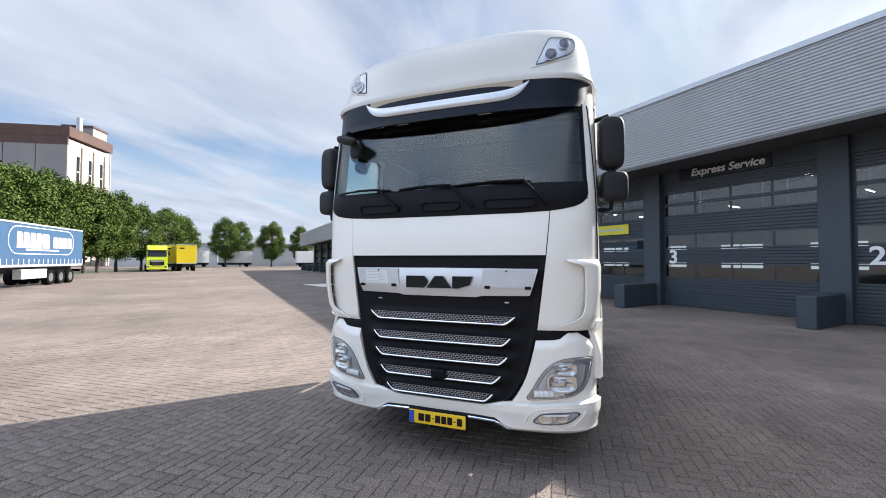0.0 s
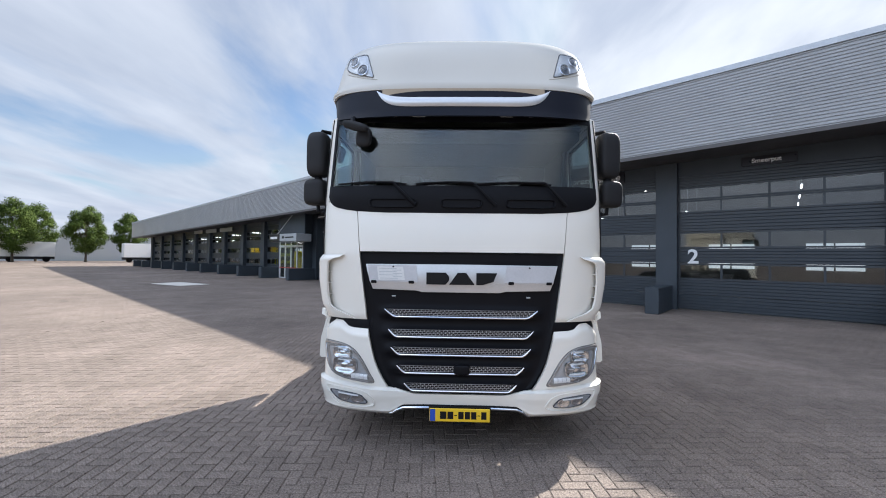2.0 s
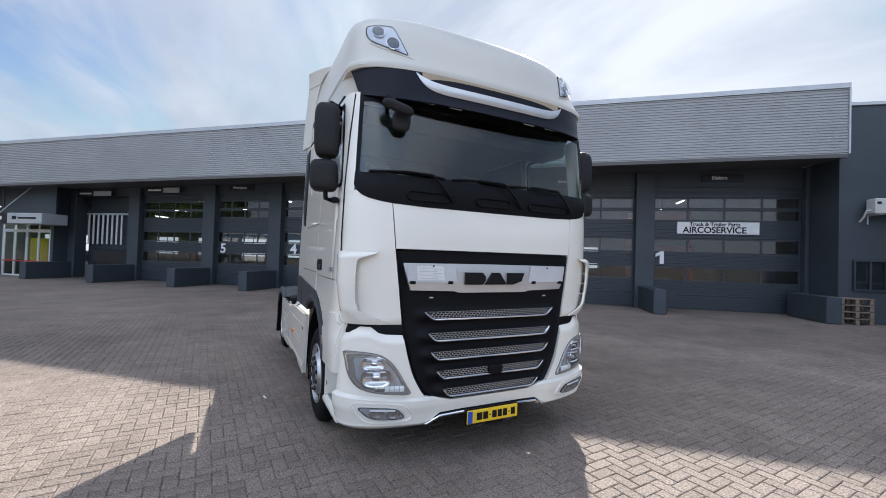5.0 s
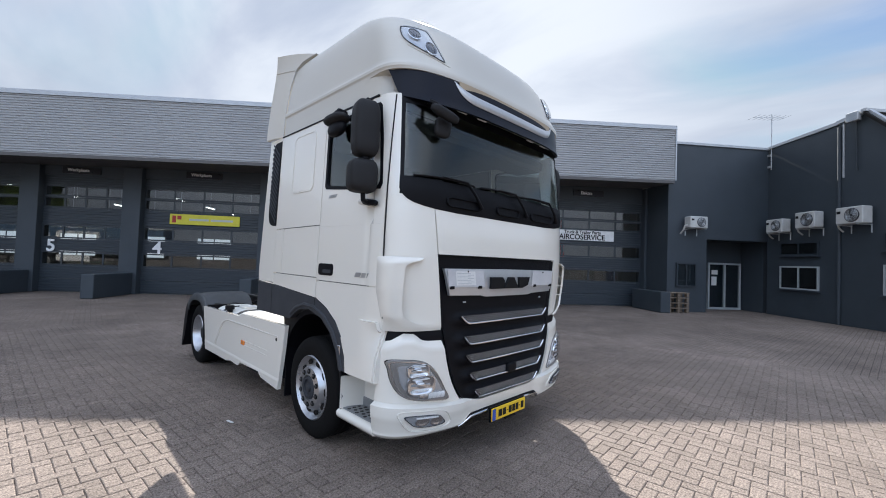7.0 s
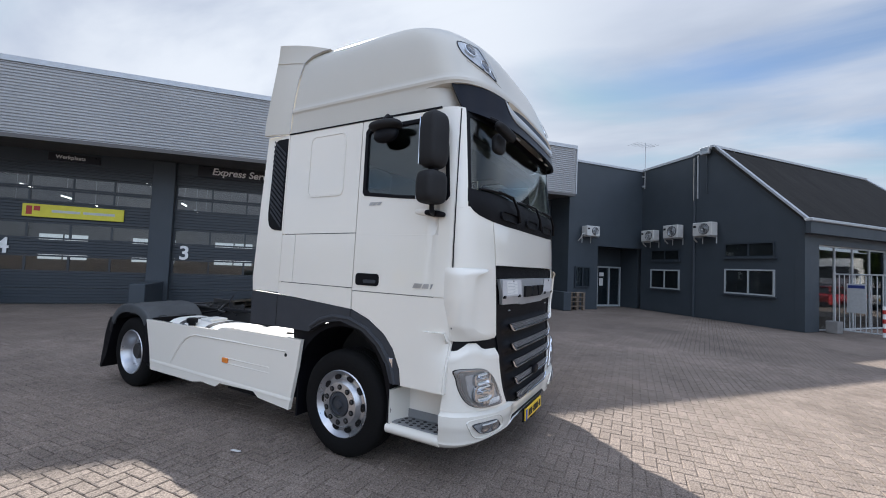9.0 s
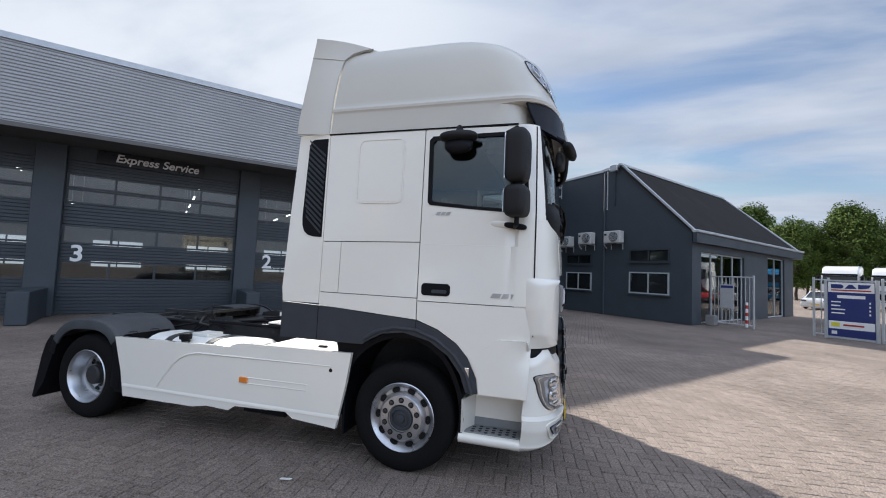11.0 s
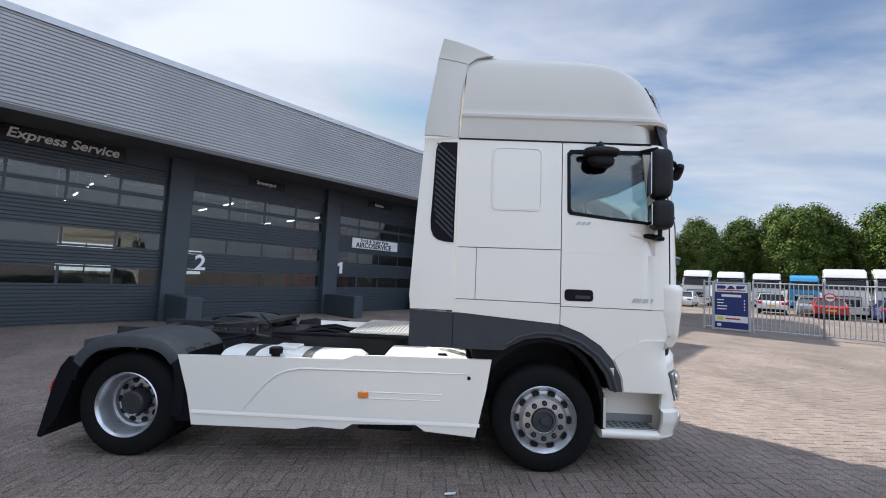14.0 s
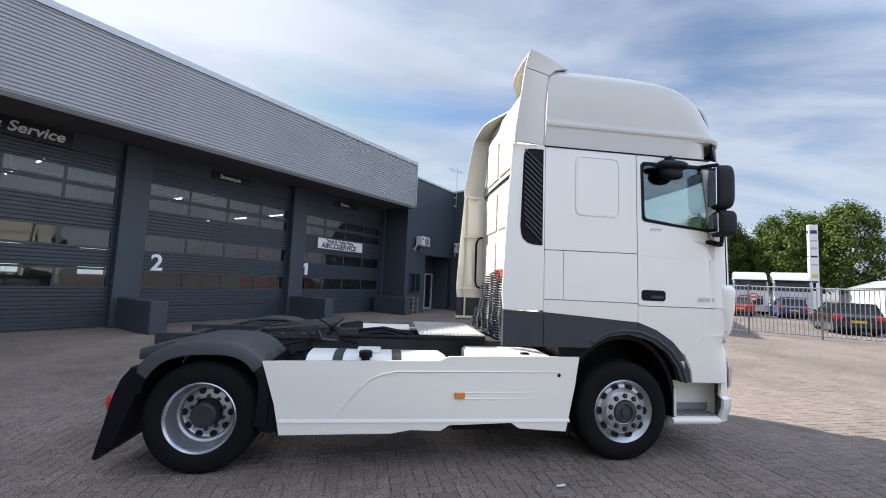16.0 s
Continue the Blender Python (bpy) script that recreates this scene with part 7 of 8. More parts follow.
    fl_ = thing("flood_lamp", "grey flood lamp on a bracket at the gable top", "lamp", at=ma @ pose(3.58, 0, 0))
    part("lamp_housing", boxes(((-0.2, 0.1, 7.1), (0.2, 0.26, 7.42)), bevel=0.02), GALV, fl_)
    part("lens", boxes(((-0.16, 0.262, 7.13), (0.16, 0.27, 7.38))), LAMP_GLASS, fl_)
    bm = bmesh.new()
    tube(bm, [(0, 0.02, 5.4), (0, 0.06, 5.6), (0, 0.06, 7.1), (0, 0.12, 7.2)], 0.025, 6)
    part("bracket", bm, WALL_DARK, fl_)
    a = thing("aerial", "thin metal roof aerial on a mast", "aerial", at=HALL @ pose(15.24, REC - 0.15, 0))
    bm = bmesh.new()
    tube(bm, [(0, 0, 6.2), (0, 0, 8.62)], 0.02, 6)
    part("mast", bm, GALV, a)
    bm = bmesh.new()
    tube(bm, [(-0.85, 0.0, 8.42), (0.65, 0.0, 8.52)], 0.01, 5)
    for k in range(7):
        x = -0.85 + k * 0.24
        tube(bm, [(x, -0.33, 8.43 + k * 0.013), (x, 0.33, 8.43 + k * 0.013)], 0.006, 5)
    part("elements", bm, GALV, a)
    part("wall_bracket", boxes(((-0.04, 0.02, 6.3), (0.04, 0.16, 6.38)), ((-0.04, 0.02, 6.8), (0.04, 0.16, 6.88))), GALV, a)


build_office()
AC_BODY = material("air_conditioner_casing", (0.55, 0.55, 0.53), 0.5, color2=(0.44, 0.44, 0.42))


def air_conditioner(m, w=1.0, h=0.72):
    a = thing("air_conditioner", "white outdoor air conditioner unit on a wall bracket", "air conditioner", "outdoor air conditioners", at=m)
    part("casing", boxes(((0, 0.12, 0), (w, 0.5, h)), bevel=0.025), AC_BODY, a)
    bm = bmesh.new()
    lathe(bm, [(h * 0.40, 0.0), (h * 0.40, 0.02), (h * 0.36, 0.024), (h * 0.34, 0.008), (0.05, 0.006), (0.045, 0.022), (0.001, 0.022)], (w * 0.38, 0.5, h * 0.5), 32, "y")
    g = part("fan_grille", bm, GREY_TRIM, a, "dark round fan grille")
    bm = bmesh.new()
    for k in range(7):
        r = h * (0.08 + 0.045 * k)
        pts = [(w * 0.38 + r * math.cos(t), 0.525, h * 0.5 + r * math.sin(t)) for t in [2 * math.pi * i / 24 for i in range(25)]]
        tube(bm, pts, 0.005, 4)
    part("guard_ring", bm, GALV, g)
    part("label_plate", boxes(((w * 0.8, 0.501, h * 0.62), (w * 0.95, 0.506, h * 0.78))), INK, a)
    bm = bmesh.new()
    for x in (0.12, w - 0.12):
        tube(bm, [(x, 0.0, -0.03), (x, 0.55, -0.03)], 0.022, 6)
        tube(bm, [(x, 0.02, -0.3), (x, 0.02, 0.0)], 0.02, 6)
    part("bracket", bm, GALV, a)
    bm = bmesh.new()
    tube(bm, [(w - 0.02, 0.3, 0.12), (w + 0.1, 0.3, 0.1), (w + 0.12, 0.22, -0.1), (w + 0.12, 0.05, -0.22)], 0.03, 8)
    part("pipe", bm, AC_BODY, a)


def build_ac():
    ma = HALL @ Matrix.Translation((*A0, 0)) @ Matrix.Rotation(math.atan2(A1[1] - A0[1], A1[0] - A0[0]), 4, "Z")
    mb = HALL @ Matrix.Translation((*A1, 0)) @ Matrix.Rotation(math.atan2(B1[1] - A1[1], B1[0] - A1[0]), 4, "Z")
    air_conditioner(ma @ pose(3.02, 0, 3.52), 0.86, 0.58)
    air_conditioner(mb @ pose(0.41, 0, 3.515), 0.79, 0.60)
    air_conditioner(mb @ pose(1.75, 0, 3.43), 0.77, 0.54)
    air_conditioner(HALL @ pose(12.04, REC, 3.50, 0, 0, 180), 0.77, 0.48)


build_ac()


def pallet_bench():
    b = thing("pallet_stack", "weathered timber pallets stacked behind a dark buttress", "pallet", at=HALL @ pose(10.42, -2.12, 0))
    for k, z in enumerate((0.0, 0.21, 0.42, 0.63)):
        for j in range(5):
            part("plank", boxes(((0.0, j * 0.2, z + 0.16), (0.92, j * 0.2 + 0.14, z + 0.19)), bevel=0.004), TIMBER, b)
        for x in (0.02, 0.42, 0.80):
            for y in (0.01, 0.40, 0.80):
                part("block", boxes(((x, y, z + 0.001), (x + 0.1, y + 0.14, z + 0.157))), TIMBER, b)


pallet_bench()

# ---------------------------------------------------------------- gate, fence and dealer sign


def rail_panel(t, p0, p1, h=2.12, gap=0.135, z0=0.12):
    """Posts, rails and bars from p0 to p1 in the workshop frame."""
    a, b = Vector((*p0, 0)), Vector((*p1, 0))
    L = (b - a).length
    d = (b - a) / L
    for z in (z0, h - 0.05):
        bm = bmesh.new()
        tube(bm, [a + Vector((0, 0, z)), b + Vector((0, 0, z))], 0.028, 6)
        part("rail", bm, GALV, t)
    n = int(L / gap)
    mesh = None
    for k in range(1, n):
        p = a + d * (L * k / n)
        if mesh is None:
            bm = bmesh.new()
            tube(bm, [(0, 0, z0), (0, 0, h - 0.05)], 0.016, 6)
            ob = part("bar", bm, GALV, t)
            mesh = ob.data
        else:
            ob = new("bar", mesh)
            ob.parent = t
        ob.location = p
    for p in (a, b):
        part("post", boxes(((p.x - 0.032, p.y - 0.032, 0), (p.x + 0.032, p.y + 0.032, h + 0.03)), bevel=0.006), GALV, t)


def build_fence():
    g = thing("open_gate", "open galvanised bar gate with a notice board", "gate", at=HALL)
    rail_panel(g, (16.45, -8.98), (16.5, -10.5), 2.12)
    part("notice_board", boxes(((16.38, -9.85, 0.75), (16.42, -9.35, 1.75)), bevel=0.005), GALV, g, "grey notice board")
    part("notice_heading", boxes(((16.374, -9.82, 1.6), (16.379, -9.38, 1.7))), SIGN_BLUE, g)
    bm = bmesh.new()
    tube(bm, [(16.38, -10.3, 0.05), (16.38, -10.3, 1.05)], 0.05, 10)
    po = thing("warning_post", "red and white striped warning post by the gate", "post", at=HALL)
    part("pole", bm, SIGN_WHITE, po)
    bm = bmesh.new()
    for z in (0.2, 0.5, 0.8):
        lathe(bm, [(0.0505, 0), (0.0525, 0), (0.0525, 0.14), (0.0505, 0.14)], (16.38, -10.3, z), 12, "z")
    part("red_band", bm, RED_PAINT, po)
    bl = thing("concrete_block", "pale concrete block at the gate hinge", "block", at=HALL)
    part("block", boxes(((15.95, -9.3, 0), (16.3, -8.95, 0.42)), bevel=0.02), CONCRETE, bl)
    f = thing("bar_fence", "galvanised upright bar fence round the yard", "fence", at=HALL)
    rail_panel(f, (16.5, -12.32), (16.5, -12.72))
    rail_panel(f, (16.5, -14.05), (16.5, -16.2))
    rail_panel(f, (16.5, -16.2), (16.5, -18.6))
    rail_panel(f, (16.5, -18.6), (16.5, -21.0))
    rail_panel(f, (16.5, -21.0), (16.5, -23.4))
    s = thing("dealer_sign", "blue and white dealer sign board in a metal frame", "sign", at=HALL @ pose(16.42, -13.30, 0, 0, 0, -90) @ Matrix.Diagonal((0.885, 1, 0.965, 1)))
    # local x runs along the board as read from the yard
    part("board", boxes(((-0.66, 0, 0.1), (0.66, 0.04, 2.08)), bevel=0.004), SIGN_BLUE, s)
    part("header", boxes(((-0.645, -0.006, 1.70), (0.645, -0.001, 2.06))), SIGN_WHITE, s, "white header band")
    for shape in ([(-0.56, 0), (-0.26, 0), (-0.2, 0.05), (-0.2, 0.1), (-0.26, 0.15), (-0.56, 0.15)], [(-0.17, 0), (-0.04, 0.15), (0.05, 0.15), (0.17, 0)], [(0.21, 0), (0.21, 0.15), (0.56, 0.15), (0.5, 0.04), (0.3, 0)]):
        part("emblem", prism(bmesh.new(), [(x, z + 1.84) for x, z in shape], "y", -0.012, -0.0065), SIGN_BLUE, s)
    part("red_line", boxes(((-0.56, -0.012, 1.755), (0.56, -0.0065, 1.80))), RED_PAINT, s)
    part("name_bar", boxes(((-0.38, -0.006, 1.49), (0.40, -0.001, 1.60))), SIGN_WHITE, s)
    for k in range(4):
        z = 1.33 - k * 0.135
        part("text_bar", boxes(((-0.56, -0.006, z), (-0.56 + (0.28, 0.26, 0.40, 0.38)[k], -0.001, z + 0.045))), SIGN_WHITE, s)
        part("arrow_mark", boxes(((0.50, -0.006, z - 0.01), (0.545, -0.001, z + 0.055))), SIGN_WHITE, s)
    part("info_band", boxes(((-0.645, -0.006, 0.38), (0.645, -0.001, 0.66))), SIGN_WHITE, s)
    part("yellow_mark", boxes(((-0.57, -0.012, 0.46), (-0.32, -0.0065, 0.6)), bevel=0.002), SIGN_YELLOW, s)
    part("text_bar", boxes(((-0.22, -0.012, 0.5), (0.36, -0.0065, 0.56))), RED_PAINT, s)
    part("foot_mark", boxes(((-0.56, -0.006, 0.18), (-0.4, -0.001, 0.3))), SIGN_WHITE, s)
    for x in (-0.72, 0.72):
        part("post", boxes(((x - 0.05, -0.03, 0), (x + 0.05, 0.07, 2.16)), bevel=0.006), GALV, s)
    for z0, z1 in ((2.09, 2.15), (0.03, 0.095)):
        part("frame_rail", boxes(((-0.67, -0.01, z0), (0.67, 0.05, z1))), GALV, s)
    n = thing("round_sign", "round white prohibition sign with a red rim on the fence", "sign", at=HALL @ pose(16.42, -16.37, 1.60, 0, 0, -90))
    bm = bmesh.new()
    lathe(bm, [(0.001, -0.012), (0.165, -0.012), (0.165, 0.01), (0.001, 0.01)], (0, 0, 0), 28, "y")
    part("disc", bm, SIGN_WHITE, n)
    bm = bmesh.new()
    lathe(bm, [(0.135, -0.0125), (0.135, -0.016), (0.172, -0.016), (0.172, -0.0125)], (0, 0, 0), 28, "y")
    part("rim", bm, RED_PAINT, n)
    part("text_bar", boxes(((-0.11, -0.0165, -0.03), (0.11, -0.0125, 0.03))), RED_PAINT, n)
    part("clip", boxes(((-0.05, 0.01, -0.03), (0.05, 0.06, 0.03))), GALV, n)


build_fence()


def totem():
    t = thing("totem_sign", "tall white totem sign with small coloured marks", "sign", at=pose(25.5, -33.0, 0, 0, 0, 70))
    part("column", boxes(((-0.35, -0.15, 0), (0.35, 0.15, 8.1)), bevel=0.02), SIGN_WHITE, t)
    for z0, z1, m in ((7.3, 7.6, SIGN_BLUE), (6.6, 6.75, GALV), (5.9, 6.1, GALV), (5.2, 5.35, INK), (4.5, 4.65, GALV), (3.45, 3.75, SIGN_YELLOW), (3.0, 3.15, INK)):
        for s in (-1, 1):
            part("mark", boxes(sorted_lo((-0.25, s * 0.152, z0), (0.25, s * 0.156, z1))), m, t)
            part("mark", boxes(sorted_lo((s * 0.352, -0.1, z0), (s * 0.356, 0.1, z1))), m, t)


totem()

# ---------------------------------------------------------------- parked vehicles
CAR_GLASS = material("dark_car_glass", (0.012, 0.014, 0.016), 0.08, coat=0.3)


def paint(name, c):
    return material(name, c, 0.25, coat=0.8, color2=tuple(x * 0.92 for x in c), rough_var=0.04)


P_WHITE, P_RED, P_BLUE, P_BLACK = paint("car_white", (0.7, 0.7, 0.69)), paint("car_red", (0.36, 0.015, 0.02)), paint("car_blue", (0.02, 0.03, 0.12)), paint("car_black", (0.012, 0.012, 0.014))
P_LORRY_BLUE, P_LIME, P_YELLOW, P_CURTAIN = paint("lorry_blue", (0.03, 0.25, 0.5)), paint("lorry_lime", (0.62, 0.75, 0.02)), paint("lorry_yellow", (0.75, 0.55, 0.02)), material("blue_curtain_tarpaulin", (0.045, 0.105, 0.20), 0.6, color2=(0.034, 0.08, 0.16), scale=1.0, fine=5, bump=0.25, bump_scale=1.2)


def small_wheel(parent, x, y, r, w, s):
    bm = bmesh.new()
    lathe(bm, [(r * 0.62, -s * 0.01), (r * 0.9, 0), (r, -s * 0.03), (r, -s * (w - 0.03)), (r * 0.9, -s * w), (r * 0.62, -s * w)], (x, y, r), 28)
    t = part("wheel", bm, RUBBER, parent)
    bm = bmesh.new()
    lathe(bm, [(r * 0.64, -s * 0.02), (r * 0.55, -s * 0.03), (r * 0.3, -s * 0.015), (0.001, -s * 0.01)], (x, y, r), 20)
    part("rim", bm, RIM, t)


def car(m, body, label, length=4.3, height=1.5, width=1.78, estate=False, suv=False):
    c = thing("parked_car", label, "car", "parked cars", at=m)
    L, H, W2 = length, height, width / 2
    g = 0.18 if not suv else 0.24
    hood, belt = H * 0.60, H * 0.63
    back = L * (0.97 if estate or suv else 0.93)
    low = [(0.02, g + 0.1), (0.0, g + 0.35), (0.10, hood - 0.08), (L * 0.22, hood), (L * 0.28, belt), (back, belt + 0.04), (L - 0.02, belt - 0.10), (L, g + 0.3), (L - 0.06, g)]
    low += [(L - 0.62, g), (L - 0.68, g + 0.26), (L - 0.82, g + 0.36), (L - 1.0, g + 0.36), (L - 1.14, g + 0.26), (L - 1.2, g), (1.26, g), (1.2, g + 0.26), (1.06, g + 0.36), (0.88, g + 0.36), (0.74, g + 0.26), (0.68, g), (0.08, g)]
    bm = bmesh.new()
    prism(bm, low, "x", -W2, W2)
    bmesh.ops.bevel(bm, geom=[e for e in bm.edges if abs(e.verts[0].co.x - e.verts[1].co.x) < 1e-6 and min(e.verts[0].co.z, e.verts[1].co.z) > g + 0.2], offset=0.06, segments=3, affect="EDGES")
    part("body", bm, body, c)
    bm = bmesh.new()
    base = [(-W2 + 0.05, L * 0.26), (W2 - 0.05, L * 0.26), (W2 - 0.05, back + 0.01), (-W2 + 0.05, back + 0.01)]
    yb = back - (0.12 if estate or suv else 0.35)
    top = [(-W2 + 0.24, L * 0.44), (W2 - 0.24, L * 0.44), (W2 - 0.24, yb), (-W2 + 0.24, yb)]
    va = [bm.verts.new((x, y, belt - 0.02)) for x, y in base]
    vb = [bm.verts.new((x, y, H - 0.06)) for x, y in top]
    bm.faces.new(va[::-1]); bm.faces.new(vb)
    for i in range(4):
        bm.faces.new((va[i], va[(i + 1) % 4], vb[(i + 1) % 4], vb[i]))
    part("glasshouse", bm, CAR_GLASS, c, "dark glass")
    bm = bmesh.new()
    box(bm, (-W2 + 0.23, L * 0.44 - 0.05, H - 0.075), (W2 - 0.23, yb + 0.06, H), 0.03, seg=2)
    for s in (-1, 1):
        for (bx, by), (tx, ty) in ((base[1], top[1]), (base[2], top[2])):
            tube(bm, [(s * bx, by, belt), (s * tx, ty, H - 0.04)], 0.035, 6)
        tube(bm, [(s * (W2 - 0.05), L * 0.60, belt), (s * (W2 - 0.23), L * 0.60, H - 0.04)], 0.025, 6)
    part("roof", bm, body, c)
    for s in (-1, 1):
        part("tail_lamp", boxes(sorted_lo((s * (W2 - 0.36), L - 0.03, belt - 0.22), (s * (W2 + 0.004), L + 0.015, belt - 0.02)), bevel=0.02), RED, c)
        part("headlamp", boxes(sorted_lo((s * (W2 - 0.4), -0.015, hood - 0.24), (s * (W2 + 0.003), 0.12, hood - 0.1)), bevel=0.02), CHROME, c)
        for y in (0.97, L - 0.91):
            small_wheel(c, s * (W2 - 0.01), y, 0.32 if not suv else 0.35, 0.2, s)
        part("door_mirror", boxes(sorted_lo((s * W2, L * 0.3, belt), (s * (W2 + 0.16), L * 0.3 + 0.1, belt + 0.11)), bevel=0.02), body, c)
    part("rear_plate", boxes(((-0.26, L + 0.002, belt - 0.36), (0.26, L + 0.012, belt - 0.25))), YELLOW_PLATE, c)
    part("front_plate", boxes(((-0.26, -0.014, g + 0.2), (0.26, -0.004, g + 0.31))), YELLOW_PLATE, c)
    part("rear_bumper", boxes(((-W2 + 0.04, L - 0.04, g - 0.02), (W2 - 0.04, L + 0.03, g + 0.2)), bevel=0.03), BLACK, c)
    return c




def rear_at(x, y, L):
    return pose(x + 0.777 * L, y - 0.629 * L, 0, 0, 0, 51)


car(rear_at(26.6, -22.3, 4.3), P_WHITE, "white compact SUV parked beyond the fence", 4.3, 1.62, 1.84, suv=True)
car(rear_at(23.6, -24.0, 4.1), P_RED, "red hatchback parked beyond the fence", 4.1, 1.48)
car(rear_at(22.2, -27.2, 4.5), P_BLUE, "dark blue estate car parked beyond the fence", 4.5, 1.52, estate=True)
car(rear_at(11.2, -18.2, 4.4), P_BLACK, "black estate car parked close behind the fence", 4.4, 1.5, estate=True)
car(pose(34.4, -19.8, 0, 0, 0, 231), P_WHITE, "white hatchback parked beside the parked lorries", 4.0, 1.47)
car(pose(29.0, -31.5, 0, 0, 0, 231), P_WHITE, "white saloon car facing the fence", 4.2, 1.45)
car(pose(27.6, -26.2, 0, 0, 0, 231), material("car_silver", (0.4, 0.42, 0.44), 0.3, 0.5), "silver hatchback facing the fence", 4.2, 1.46)


def lorry(m, body, label, roof=None, name="parked_lorry", group="parked lorries"):
    """A tractor unit seen from some way off."""
    t = thing(name, label, "truck", group, at=m)
    bm = bmesh.new()
    prism(bm, [(0.02, 0.95), (0.0, 1.7), (0.03, 2.15), (0.2, 2.95), (2.1, 2.95), (2.1, 1.0), (1.9, 0.95)], "x", -1.22, 1.22)
    bmesh.ops.bevel(bm, geom=list(bm.edges), offset=0.05, segments=2, affect="EDGES")
    part("cab_body", bm, body, t)
    bm = bmesh.new()
    prism(bm, [(0.14, 2.96), (0.2, 3.2), (0.5, 3.62), (1.0, 3.75), (2.05, 3.8), (2.1, 2.96)], "x", -1.18, 1.18)
    bmesh.ops.bevel(bm, geom=list(bm.edges), offset=0.09, segments=2, affect="EDGES")
    part("cab_roof", bm, roof or body, t)
    bm = bmesh.new()
    v = [bm.verts.new(p) for p in ((-1.12, -0.012, 2.14), (1.12, -0.012, 2.14), (1.08, 0.165, 2.88), (-1.08, 0.165, 2.88), (-1.12, 0.05, 2.14), (1.12, 0.05, 2.14), (1.08, 0.22, 2.88), (-1.08, 0.22, 2.88))]
    for q in ((0, 1, 2, 3), (4, 7, 6, 5), (0, 4, 5, 1), (2, 6, 7, 3), (1, 5, 6, 2), (0, 3, 7, 4)):
        bm.faces.new([v[i] for i in q])
    part("windscreen", bm, CAR_GLASS, t)
    part("sun_visor", boxes(((-1.15, -0.02, 2.9), (1.15, 0.22, 3.06)), bevel=0.03), GLOSS_BLACK, t)
    g = part("grille", boxes(((-0.82, -0.03, 0.62), (0.82, 0.01, 1.66)), bevel=0.01), BLACK, t)
    for k in range(5):
        part("slat", boxes(((-0.62, -0.05, 0.72 + k * 0.15), (0.62, -0.031, 0.76 + k * 0.15))), CHROME, g)
    part("badge_panel", boxes(((-0.76, -0.05, 1.42), (0.76, -0.031, 1.6))), SILVER, g)
    part("bumper", boxes(((-1.22, -0.04, 0.32), (1.22, 0.5, 0.94)), bevel=0.05), body, t)
    part("number_plate", boxes(((-0.26, -0.06, 0.36), (0.26, -0.042, 0.47))), YELLOW_PLATE, t)
    for s in (-1, 1):
        part("headlamp", boxes(sorted_lo((s * 0.86, -0.055, 0.6), (s * 1.16, -0.035, 0.86)), bevel=0.008), CHROME, t)
        part("mirror", boxes(sorted_lo((s * 1.3, 0.05, 2.25), (s * 1.48, 0.2, 2.9)), bevel=0.04), BLACK, t)
        bm = bmesh.new()
        tube(bm, [(s * 1.22, 0.2, 2.8), (s * 1.4, 0.14, 2.8)], 0.02, 6)
        part("mirror_arm", bm, BLACK, t)
        part("side_window", boxes(sorted_lo((s * 1.215, 0.4, 2.2), (s * 1.228, 1.2, 2.85))), CAR_GLASS, t)
        for y in (1.3, 5.0):
            small_wheel(t, s * 1.2, y, 0.5, 0.3, s)
    part("chassis", boxes(((-0.45, 1.0, 0.6), (0.45, 5.9, 0.95))), CHASSIS, t)
    return t


for k, (x, y) in enumerate(((38.4, -23.6), (38.9, -27.5), (39.4, -31.7), (40.0, -36.2), (26.4, -27.7), (24.2, -29.4))):
    if k == 3:
        lorry(pose(x, y, 0, 0, 0, 231), P_LORRY_BLUE, "blue tractor unit parked in the row of lorries")
    elif k == 0:
        first = lorry(pose(x, y, 0, 0, 0, 231), P_WHITE, "white tractor unit parked in the row of lorries")
    else:
        copy_thing(first, pose(x, y, 0, 0, 0, 231))


def site_hut():
    h = thing("long_shed", "low pale shed behind the row of trees", "shed", at=pose(30.5, -52.0, 0, 0, 0, -40))
    part("wall", boxes(((-11, 0, 0), (11, 4, 3.0))), FRAME_WHITE, h)
    bm = bmesh.new()
    prism(bm, [(-0.4, 3.0), (4.4, 3.0), (2, 4.0)], "x", -11.3, 11.3)
    part("roof", bm, TRIM_LIGHT, h)
    for k in range(6):
        part("window", boxes(((-9.5 + k * 3.4, -0.03, 1.1), (-7.9 + k * 3.4, -0.004, 2.3))), CAR_GLASS, h)


site_hut()


